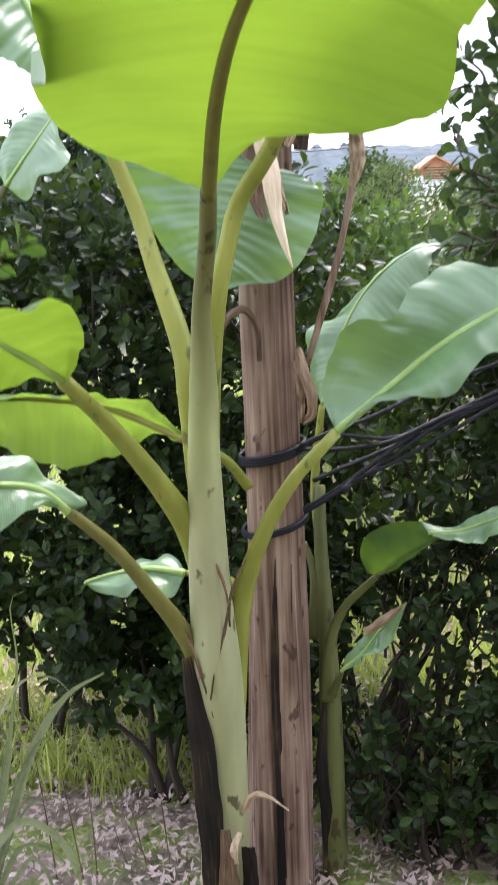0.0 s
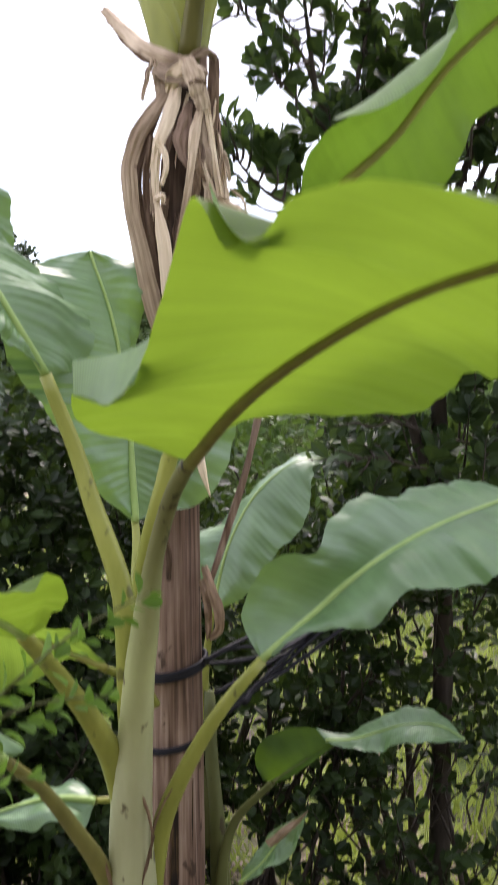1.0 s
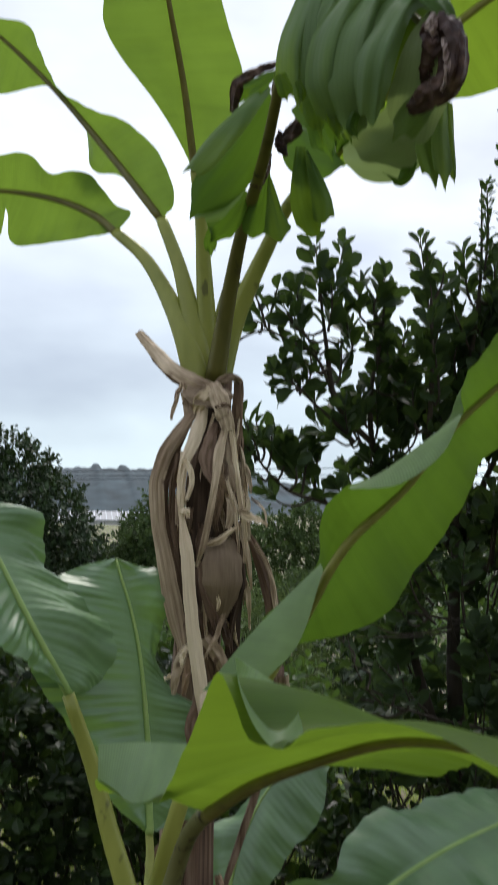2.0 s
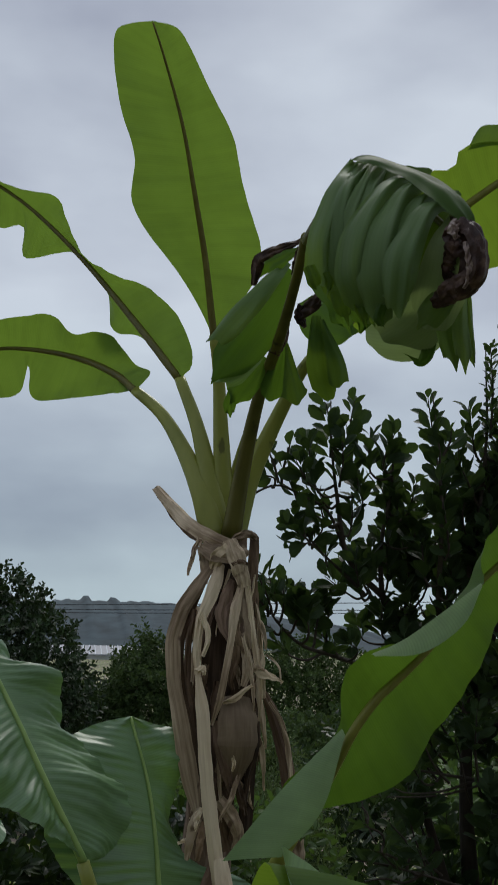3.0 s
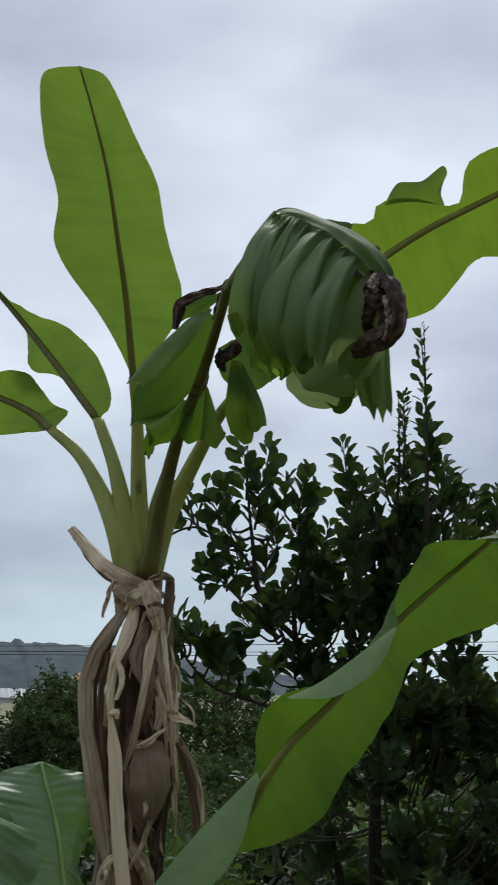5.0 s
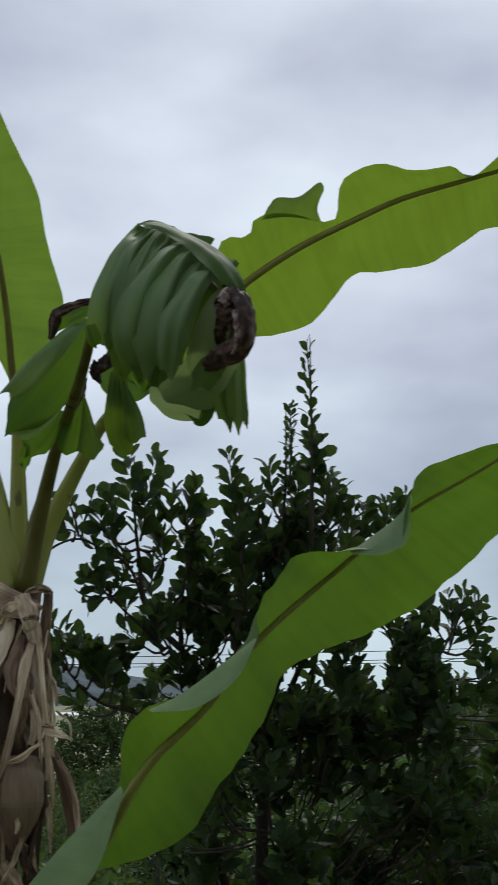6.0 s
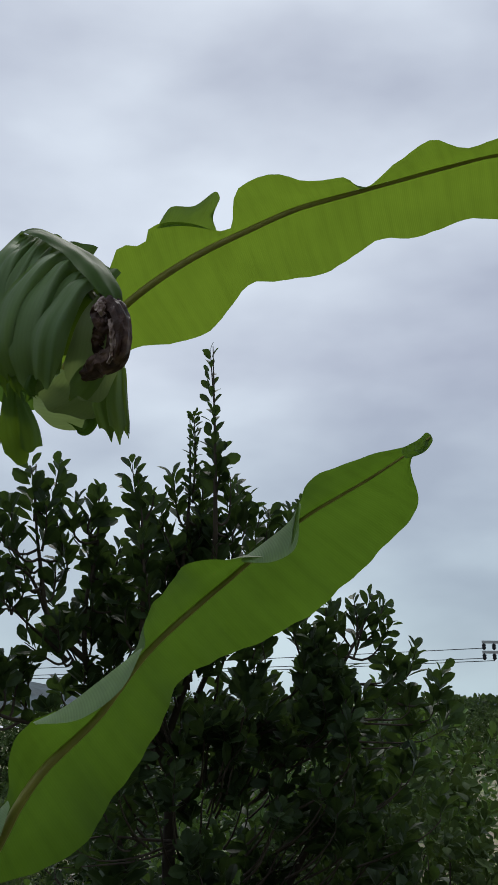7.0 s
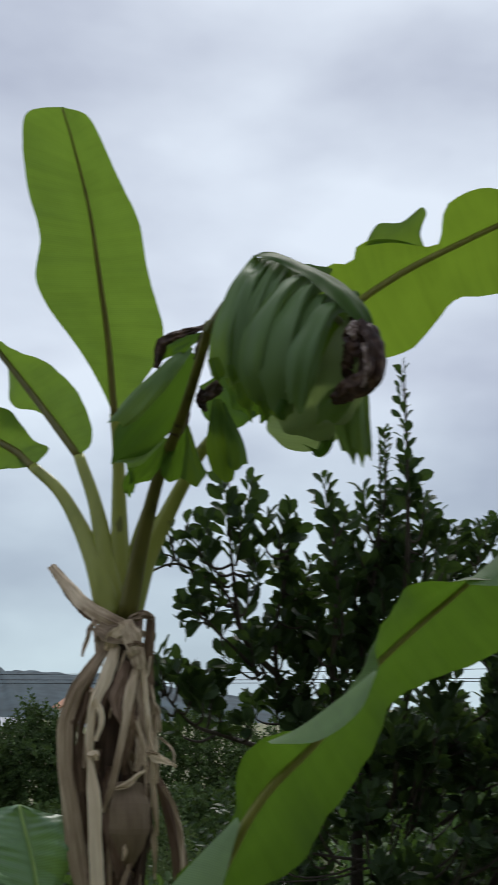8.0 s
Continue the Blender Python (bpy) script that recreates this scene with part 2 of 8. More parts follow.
# dark brown core; shade between the neck sheaths is put into it
M_NECK_SHADE = fibrous("brown_neck_core_shade", [(0.36, (0.022, 0.013, 0.009)), (0.5, (0.060, 0.038, 0.026)), (0.66, (0.13, 0.085, 0.06))], 0.85, (1, 1, 0.06), 60.0, None, 0.6, strip=True)
M_SHEATH_SMOOTH = fibrous("smooth_brown_sheath", [(0.32, (0.125, 0.085, 0.055)), (0.5, (0.215, 0.155, 0.10)), (0.66, (0.30, 0.225, 0.15))], 0.7, (1, 1, 0.06), 60.0, None, 0.25, strip=True)
M_SHEATH_RUST = fibrous("rusty_dry_sheath", [(0.32, (0.06, 0.036, 0.025)), (0.5, (0.165, 0.105, 0.072)), (0.68, (0.32, 0.22, 0.16))], 0.8, (1, 1, 0.06), 60.0, None, 0.5, strip=True)
M_CORD = fibrous("black_cord", [(0.3, (0.007, 0.007, 0.010)), (0.8, (0.02, 0.02, 0.026))], 0.55, (1, 1, 1), 200.0, spec=0.2)
M_BARK = fibrous("dark_bark", [(0.3, (0.03, 0.023, 0.017)), (0.8, (0.09, 0.075, 0.06))], 0.85, (1, 1, 0.2), 60.0)
# near-black leaf green; the hedge's own shade is put into the colour
M_SHRUB = shrub_leaf_material("hedge_leaf_shaded", (0.006, 0.014, 0.0045), (0.024, 0.046, 0.012), (0.09, 0.16, 0.02), 0.14, 0.42)
# lighter leaf green with open daylight put into the colour
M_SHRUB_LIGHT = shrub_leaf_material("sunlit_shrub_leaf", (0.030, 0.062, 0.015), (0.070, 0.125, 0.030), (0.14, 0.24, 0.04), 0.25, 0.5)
M_TREE = shrub_leaf_material("tree_leaf", (0.012, 0.026, 0.010), (0.031, 0.054, 0.021), (0.11, 0.19, 0.035), 0.2, 0.56)
M_EVERGREEN = shrub_leaf_material("evergreen_leaf", (0.008, 0.018, 0.007), (0.026, 0.048, 0.018), (0.06, 0.10, 0.02), 0.12, 0.55)
M_WILLOW = shrub_leaf_material("willow_leaf", (0.045, 0.070, 0.026), (0.100, 0.140, 0.055), (0.14, 0.20, 0.05), 0.25, 0.6)
M_SPRIG = shrub_leaf_material("sprig_leaf", (0.05, 0.11, 0.02), (0.10, 0.19, 0.03), (0.20, 0.36, 0.04), 0.35, 0.5)
M_FAR = shrub_leaf_material("far_foliage", (0.020, 0.040, 0.011), (0.052, 0.084, 0.024), (0.09, 0.14, 0.03), 0.2, 0.75)


def ground_material():
    m, nt, b, out = mat("garden_ground")
    a, c, d = noise_node(nt, 0.9, 8.0), noise_node(nt, 30.0, 6.0), noise_node(nt, 7.0, 6.0)
    grass = ramp(nt, c.outputs["Fac"], [(0.3, (0.15, 0.21, 0.04)), (0.7, (0.28, 0.34, 0.09))])
    litter = ramp(nt, c.outputs["Fac"], [(0.3, (0.13, 0.09, 0.072)), (0.7, (0.38, 0.29, 0.24))])
    col = blend(nt, grass, litter, ramp(nt, d.outputs["Fac"], [(0.42, (0,) * 3), (0.52, (1,) * 3)]))
    far = noise_node(nt, 0.05, 5.0)
    col = blend(nt, col, ramp(nt, far.outputs["Fac"], [(0.35, (0.045, 0.075, 0.02)), (0.65, (0.09, 0.13, 0.04))]),
                ramp(nt, a.outputs["Fac"], [(0.45, (0.15,) * 3), (0.6, (0.75,) * 3)]))
    nt.links.new(col, b.inputs["Base Color"])
    b.inputs["Roughness"].default_value = 0.9
    bump(nt, c.outputs["Fac"], b, 0.8, 0.03)
    return m


def plain(name, colour, rough=0.7, scale=8.0, vary=0.25):
    m, nt, b, out = mat(name)
    no = noise_node(nt, scale, 6.0)
    nt.links.new(ramp(nt, no.outputs["Fac"], [(0.3, tuple(c * (1 - vary) for c in colour)), (0.7, tuple(c * (1 + vary) for c in colour))]), b.inputs["Base Color"])
    b.inputs["Roughness"].default_value = rough
    bump(nt, no.outputs["Fac"], b, 0.2, 0.02)
    return m


M_GROUND = ground_material()
# bluish wood colour; distance haze is put into the base colour
M_HILL = plain("hazed_wooded_hill", (0.034, 0.055, 0.066), 0.95, 0.16, 0.45)
M_WHITE = plain("white_render", (0.75, 0.75, 0.76), 0.7, 0.5, 0.06)
M_ROOF = plain("terracotta_roof", (0.42, 0.20, 0.11), 0.8, 2.0, 0.2)
M_GREYROOF = plain("grey_metal_roof", (0.42, 0.46, 0.50), 0.5, 0.6, 0.12)
# coat of the added wall that blocks sky light
M_SKY_BLOCK = plain("sky_block_dark", (0.14, 0.125, 0.11), 0.85, 1.5, 0.2)
# grass green raised above its own to paint the open daylight
M_GRASS = shrub_leaf_material("daylit_grass_blade", (0.26, 0.34, 0.07), (0.46, 0.52, 0.16), (0.42, 0.52, 0.12), 0.4, 0.6)
M_REED = shrub_leaf_material("grey_green_blade", (0.15, 0.19, 0.10), (0.30, 0.34, 0.20), (0.2, 0.26, 0.1), 0.2, 0.5)
M_LITTER = fibrous("dead_leaf_litter", [(0.3, (0.26, 0.19, 0.16)), (0.75, (0.70, 0.57, 0.51))], 0.85, (1, 1, 1), 30.0)
M_STALK = fibrous("dry_stalk", [(0.3, (0.07, 0.05, 0.03)), (0.75, (0.20, 0.15, 0.09))], 0.8, (1, 1, 0.2), 30.0)
M_STEEL = plain("grey_steel", (0.25, 0.26, 0.28), 0.5, 3.0, 0.1)


# ---------------------------------------------------------------- mesh helpers
def mesh_ob(name, verts, faces, material, parent=None, label="", uvs=None, smooth=True):
    me = bpy.data.meshes.new(name)
    me.from_pydata([tuple(v) for v in verts], [], faces)
    me.materials.append(material)
    if smooth:
        me.polygons.foreach_set("use_smooth", [True] * len(me.polygons))
    if uvs is not None:
        lay = me.uv_layers.new(name="UVMap")
        idx = np.empty(len(me.loops), dtype=np.int32)
        me.loops.foreach_get("vertex_index", idx)
        lay.data.foreach_set("uv", np.asarray(uvs, dtype=np.float32)[idx].ravel())
    me.update()
    ob = new(name, me)
    if parent is not None:
        ob.parent = parent
        ob.matrix_parent_inverse = parent.matrix_basis.inverted()
    if label:
        tagged(ob, label)
    return ob


def thing(name, at, label, category, group="", kind=""):
    e = new(name)
    e.empty_display_size = 0.05
    e.matrix_basis = Matrix.Translation(at)
    return tagged(e, label, category, group, kind)


def spline(points, n):
    """n points at even steps along a smooth curve through the given ones."""
    p = np.array(points, float)
    if len(p) == 2:
        return p[0] + (p[1] - p[0]) * np.linspace(0, 1, n)[:, None]
    q = np.vstack([2 * p[0] - p[1], p, 2 * p[-1] - p[-2]])
    out = []
    for i in range(1, len(q) - 2):
        a, b, c, d = q[i - 1], q[i], q[i + 1], q[i + 2]
        knots = np.cumsum([0] + [max(np.linalg.norm(v), 1e-6) ** 0.5 for v in (b - a, c - b, d - c)])
        t0, t1, t2, t3 = knots
        for t in np.linspace(t1, t2, 16, endpoint=False):
            a1 = (t1 - t) / (t1 - t0) * a + (t - t0) / (t1 - t0) * b
            a2 = (t2 - t) / (t2 - t1) * b + (t - t1) / (t2 - t1) * c
            a3 = (t3 - t) / (t3 - t2) * c + (t - t2) / (t3 - t2) * d
            b1 = (t2 - t) / (t2 - t0) * a1 + (t - t0) / (t2 - t0) * a2
            b2 = (t3 - t) / (t3 - t1) * a2 + (t - t1) / (t3 - t1) * a3
            out.append((t2 - t) / (t2 - t1) * b1 + (t - t1) / (t2 - t1) * b2)
    out.append(p[-1])
    out = np.array(out)
    s = np.r_[0, np.cumsum(np.linalg.norm(np.diff(out, axis=0), axis=1))]
    w = np.linspace(0, s[-1], n)
    return np.stack([np.interp(w, s, out[:, k]) for k in range(3)], 1)


def frames(path):
    """Tangent and two steady side directions along a path."""
    t = np.gradient(path, axis=0)
    t /= np.linalg.norm(t, axis=1)[:, None] + 1e-12
    ref = np.array([0.0, -1.0, 0.0]) if abs(t[0][1]) < 0.9 else np.array([1.0, 0.0, 0.0])
    sides = []
    for d in t:
        ref = ref - d * (ref @ d)
        ref /= np.linalg.norm(ref) + 1e-12
        sides.append(ref.copy())
    a = np.array(sides)
    return t, a, np.cross(t, a)


def tube_data(points, radii, n=24, sides=10, flat=1.0, groove=0.0, seed=0, rough=0.0, cap=True):
    """A tube of changing radius along a curve; groove: a channel along its front, as on a petiole."""
    p = spline(points, n)
    r = np.interp(np.linspace(0, 1, n), np.linspace(0, 1, len(radii)), radii)
    t, a, b = frames(p)
    ang = np.arange(sides) * 2 * math.pi / sides
    verts = []
    for i in range(n):
        for k, w in enumerate(ang):
            rr = r[i] * (1 - groove * max(0.0, math.cos(w)) ** 3)
            if rough:
                rr *= 1 + rough * noise.noise((seed + math.cos(w) * 2.0, math.sin(w) * 2.0, p[i][2] * 3.0 + p[i][0] * 2))
            verts.append(p[i] + a[i] * (rr * math.cos(w)) + b[i] * (rr * flat * math.sin(w)))
    faces = [(i * sides + k, i * sides + (k + 1) % sides, (i + 1) * sides + (k + 1) % sides, (i + 1) * sides + k)
             for i in range(n - 1) for k in range(sides)]
    if cap:
        faces.append(tuple(range(sides))[::-1])
        faces.append(tuple((n - 1) * sides + k for k in range(sides)))
    return verts, faces


def tube(name, points, radii, material, parent=None, label="", **kw):
    v, f = tube_data(points, radii, **kw)
    return mesh_ob(name, v, f, material, parent, label)


def blade(name, mid, left, right, material, parent, label="", n=72, m=9, arch=0.05, ripple=0.004, rib=None, rib_r=(0.008, 0.0015), rib_side=-1.0, pleat=0.0, wave=0.0, seed=0):
    """A leaf blade between a midrib and two margins, with pleats that grow towards the margins, and its midrib below it."""
    c, le, ri = spline(mid, n), spline(left, n), spline(right, n)
    verts, uvs = [], []
    length = np.linalg.norm(np.diff(c, axis=0), axis=1).sum()
    rnd = random.Random(seed + 11)
    ph = [rnd.uniform(0, 6.28) for _ in range(6)]
    normals = []
    for i in range(n):
        u = i / (n - 1)
        across = ri[i] - le[i]
        tan = c[min(i + 1, n - 1)] - c[max(i - 1, 0)]
        nor = np.cross(tan, across)
        ln = np.linalg.norm(nor)
        nor = nor / ln if ln > 1e-9 else np.array([0, 0, 1.0])
        if nor[2] < 0:
            nor = -nor
        normals.append(nor)
        for k in range(-m, m + 1):
            s = abs(k) / m
            e = le[i] if k < 0 else ri[i]
            w = np.linalg.norm(e - c[i])
            fade = math.sin(math.pi * min(1.0, max(0.0, u))) ** 0.5
            side = 0 if k < 0 else 2
            z = arch * w * 4 * s * (1 - s)
            z += ripple * fade * s * (math.sin(58 * u * length + ph[side] + 2 * s) * 0.6 + math.sin(131 * u * length + ph[side + 1]) * 0.35)
            z += 0.6 * ripple * noise.noise((u * 7 + seed, s * 3 + side, 0.3)) * (0.3 + s) + wave * fade * (0.15 + s) * noise.noise((u * length * 5.5 + seed, s * 1.4, side + 0.7))
            z += pleat * fade * min(1.0, 3 * s) * (0.6 + 0.5 * noise.noise((u * 9, s * 2, seed + side))) * math.sin(2 * math.pi * (u * length + 0.03 * s + 0.012 * noise.noise((u * length * 14, seed, side))) / 0.017)
            verts.append(c[i] + (e - c[i]) * s + nor * z)
            uvs.append((u * length, 0.5 + 0.5 * k / m))
    w = 2 * m + 1
    faces = [(i * w + k, i * w + k + 1, (i + 1) * w + k + 1, (i + 1) * w + k) for i in range(n - 1) for k in range(w - 1)]
    ob = mesh_ob(name, verts, faces, material, parent, label, uvs)
    if rib:
        low = c + np.array(normals) * rib_side * rib_r[0] * 0.45
        tube("midrib", low[::6].tolist() + [low[-1].tolist()], [rib_r[0], 0.75 * rib_r[0], 0.45 * rib_r[0], rib_r[1]], rib, ob, n=40, sides=8)
    return ob


def ribbon(name, points, widths, material, parent, curl=0.5, n=26, m=6, facing=(0, -1, 0), twist=0.0, label="", seed=0, crumple=0.004, fold=0.0, dry=False):
    """A dry, curled strip of leaf sheath with torn, uneven margins."""
    p = spline(points, n)
    if dry:
        kinks = [0.0] + [min(0.97, max(0.03, k / 6 + 0.09 * noise.noise((seed * 1.7, k, 5)))) for k in range(1, 6)] + [1.0]
        at = [int(round(k * (n - 1))) for k in kinks]
        bent = p[at] + np.array([[0.05 * crumple * 10 * noise.noise((seed * 2.3, k, c)) * (0 < k < 6) for c in range(3)] for k in range(7)])
        p = np.stack([np.interp(np.arange(n), at, bent[:, c]) for c in range(3)], 1)
        p[1:-1] = 0.25 * p[:-2] + 0.5 * p[1:-1] + 0.25 * p[2:]
    wd = np.interp(np.linspace(0, 1, n), np.linspace(0, 1, len(widths)), widths)
    t = np.gradient(p, axis=0)
    t /= np.linalg.norm(t, axis=1)[:, None] + 1e-12
    verts = []
    for i in range(n):
        f = np.array(facing, float)
        f -= t[i] * (f @ t[i])
        f /= np.linalg.norm(f) + 1e-9
        s = np.cross(t[i], f)
        a0 = twist * i / (n - 1)
        f, s = f * math.cos(a0) + s * math.sin(a0), s * math.cos(a0) - f * math.sin(a0)
        for k in range(m + 1):
            q = 2 * k / m - 1
            rag = 1 + (0.13 if dry else 0.18) * noise.noise((i * 0.35, seed * 3.1 + (1 if q > 0 else 7), 0.2)) * abs(q)
            off = crumple * noise.noise((i * 0.22 + seed, q * 1.7, seed * 1.3)) + fold * wd[i] * 0.5 * abs((q * 1.3 + 0.4 * noise.noise((i * 0.12, seed, 4)) + seed * 0.37) % 1.0 - 0.5)
            verts.append(p[i] + s * (q * wd[i] * 0.5 * rag) + f * (curl * wd[i] * 0.5 * (1 - q * q) + off))
    w = m + 1
    faces = [(i * w + k, i * w + k + 1, (i + 1) * w + k + 1, (i + 1) * w + k) for i in range(n - 1) for k in range(m)]
    uvs = [(k / m * wd.max(), i / (n - 1)) for i in range(n) for k in range(m + 1)]
    ob = mesh_ob(name, verts, faces, material, parent, label, uvs, smooth=not dry)
    if dry:
        so = ob.modifiers.new("thickness", "SOLIDIFY")
        so.thickness = 0.0015
    return ob


def flap(name, crest, edge, material, parent, bulge=0.3, n=40, m=6, label="", toward=(0, -1, 0.3), crease=0.0):
    """A leaf margin that curls over from a crest to its free edge."""
    a, b = spline(crest, n), spline(edge, n)
    verts, uvs = [], []
    for i in range(n):
        for k in range(m + 1):
            q = k / m
            d = np.linalg.norm(b[i] - a[i])
            verts.append(a[i] + (b[i] - a[i]) * q + np.array(toward) * (bulge * d * 4 * q * (1 - q) * 0.5 + crease * noise.noise((a[i][0] * 60, q * 2.5, a[i][2] * 40))))
            uvs.append((i / (n - 1) * np.linalg.norm(a[-1] - a[0]), 0.5 * q))
    w = m + 1
    faces = [(i * w + k, i * w + k + 1, (i + 1) * w + k + 1, (i + 1) * w + k) for i in range(n - 1) for k in range(m)]
    return mesh_ob(name, verts, faces, material, parent, label, uvs)


def drape(name, spine, widths, material, parent, facing=(0, -1, 0), roll=1.0, n=40, m=16, seed=0, label="", crest=None):
    """A limp strip of torn leaf that hangs along a curve, its two margins rolled back by the angle roll."""
    p = spline(spine, n)
    s0 = np.r_[0, np.cumsum(np.linalg.norm(np.diff(np.array(spine, float), axis=0), axis=1))]
    s0 /= s0[-1]
    wd = np.interp(np.linspace(0, 1, n), s0, widths)
    for _ in range(4):
        wd[1:-1] = 0.25 * wd[:-2] + 0.5 * wd[1:-1] + 0.25 * wd[2:]
    t = np.gradient(p, axis=0)
    t /= np.linalg.norm(t, axis=1)[:, None] + 1e-12
    ln = np.linalg.norm(np.diff(p, axis=0), axis=1).sum()
    chord = math.sin(min(roll, math.pi / 2))
    verts, uvs = [], []
    for i in range(n):
        f = np.array(facing, float)
        f -= t[i] * (f @ t[i])
        f /= np.linalg.norm(f) + 1e-9
        s = np.cross(t[i], f)
        u = i / (n - 1)
        r = wd[i] * 0.5 / chord
        for k in range(m + 1):
            q = 2 * k / m - 1
            a = q * roll * (1 + 0.12 * noise.noise((u * 3 + seed, q, 2.5)))
            fold = 0.022 * wd[i] * math.sin(7 * q + 3 * noise.noise((u * 2, seed, 1.0))) + 0.006 * noise.noise((u * ln * 12 + seed, q * 1.5, seed * 0.7))
            edge = 1 + 0.14 * abs(q) * noise.noise((u * ln * 18, seed * 2.1 + (3 if q > 0 else 8), 0.4))
            torn = max(0.0, u - 0.8) * 5 * 0.02 * (noise.noise((q * 1.2 + 1.7 * seed, seed, 3.3)) - 0.7 * q * q)
            rise = r * (math.cos(a) - math.cos(roll)) * 0.8
            if crest is not None:
                ridge_ = (q + 1) / (crest + 1) if q < crest else (1 - q) / (1 - crest)
                rise = (0.3 * rise + 0.46 * wd[i] * ridge_ ** 1.25) * min(1.0, 0.1 + 3.5 * u)
            verts.append(p[i] + s * (r * math.sin(a) * edge) + f * (rise + fold) + t[i] * torn)
            uvs.append((q * wd[i] * 0.5 + 0.21 * seed, u * ln))
    w = m + 1
    faces = [(i * w + k, i * w + k + 1, (i + 1) * w + k + 1, (i + 1) * w + k) for i in range(n - 1) for k in range(m)]
    return mesh_ob(name, verts, faces, material, parent, label, uvs)


# one small shrub leaf: pointed oval, folded along its middle; length 1 along y
LEAF_V = np.array([(0, 0, 0), (-0.19, 0.28, 0.06), (0, 0.28, 0.0), (0.19, 0.28, 0.06), (-0.29, 0.60, 0.05), (0, 0.60, -0.02), (0.29, 0.60, 0.05),
                   (-0.19, 0.87, -0.02), (0, 0.87, -0.07), (0.19, 0.87, -0.02), (0, 1.0, -0.11), (-0.012, -0.14, 0.02), (0.012, -0.14, 0.02)])
LEAF_F = [(0, 2, 1), (0, 3, 2), (1, 2, 5, 4), (2, 3, 6, 5), (4, 5, 8, 7), (5, 6, 9, 8), (7, 8, 10), (8, 9, 10), (11, 12, 0)]


def leaf_matrix(at, direction, up, size, rnd):
    y = np.array(direction, float)
    y /= np.linalg.norm(y) + 1e-9
    x = np.cross(y, up)
    if np.linalg.norm(x) < 1e-3:
        x = np.array([1.0, 0, 0])
    x /= np.linalg.norm(x)
    z = np.cross(x, y)
    return np.column_stack([x * size, y * size, z * size]), np.array(at, float)


def leaf_cloud(name, placed, material, parent, label=""):
    """All the leaves given as (3 x 3 turn, place), in one mesh."""
    k, nl = len(LEAF_V), len(placed)
    turns, places = np.array([a for a, _ in placed]), np.array([b for _, b in placed])
    verts = (np.einsum("nij,kj->nki", turns, LEAF_V) + places[:, None]).reshape(-1, 3)
    faces = [tuple(i * k + v for v in f) for i in range(nl) for f in LEAF_F]
    ob = mesh_ob(name, verts, faces, material, parent, label, smooth=False)
    return tagged(ob, kind="stuff")


SHARED_LEAF = {}


def single_leaf(turn, place, material, parent):
    key = material.name
    if key not in SHARED_LEAF:
        me = bpy.data.meshes.new("leaf")
        me.from_pydata([tuple(v) for v in LEAF_V], [], LEAF_F)
        me.materials.append(material)
        SHARED_LEAF[key] = me
    ob = new("leaf", SHARED_LEAF[key])
    ob.parent = parent
    ob.matrix_parent_inverse = parent.matrix_basis.inverted()
    m = Matrix([[*turn[0], place[0]], [*turn[1], place[1]], [*turn[2], place[2]], [0, 0, 0, 1]])
    ob.matrix_basis = m
    return ob


def sprig(base, tip, count, size, rnd, lean=0.9, spread=0.6):
    """Leaves set spirally along a twig from base to tip."""
    out = []
    b, t = np.array(base, float), np.array(tip, float)
    d = t - b
    ln = np.linalg.norm(d) + 1e-9
    d /= ln
    a = np.cross(d, (0.3, 0.2, 1.0))
    a /= np.linalg.norm(a) + 1e-9
    c = np.cross(d, a)
    for i in range(count):
        u = (i + rnd.random()) / count
        w = i * 2.4 + rnd.uniform(-0.5, 0.5)
        side = a * math.cos(w) + c * math.sin(w)
        way = side * lean + d * rnd.uniform(0.4, 1.2) + np.array([0, 0, rnd.uniform(-0.15, 0.2)])
        out.append(leaf_matrix(b + d * ln * u + side * 0.004, way, d + np.array([rnd.uniform(-spread, spread) for _ in range(3)]), size * rnd.uniform(0.7, 1.2) * (1 - 0.35 * u), rnd))
    return out


# ---------------------------------------------------------------- ground and distance
def ground():
    xs = np.r_[-900, -300, -100, -40, -15, np.arange(-8, 10.1, 0.5), 15, 40, 100, 300, 900]
    ys = np.r_[-60, -20, -8, np.arange(-3, 14.1, 0.5), 20, 40, 80, 160, 300, 900, 2500]
    verts = []
    for y in ys:
        for x in xs:
            near = max(0.0, 1 - (abs(x) + abs(y - 3)) / 14)
            z = 0.05 * near * noise.noise((x * 0.9, y * 0.9, 0)) - 0.02 - 0.9 * min(1.0, max(0.0, (y - 4) / 30))
            verts.append((x, y, z))
    w = len(xs)
    faces = [(j * w + i, j * w + i + 1, (j + 1) * w + i + 1, (j + 1) * w + i) for j in range(len(ys) - 1) for i in range(w - 1)]
    return tagged(mesh_ob("ground", verts, faces, M_GROUND), "garden ground of grass, soil and dead leaves", "ground", kind="structure")


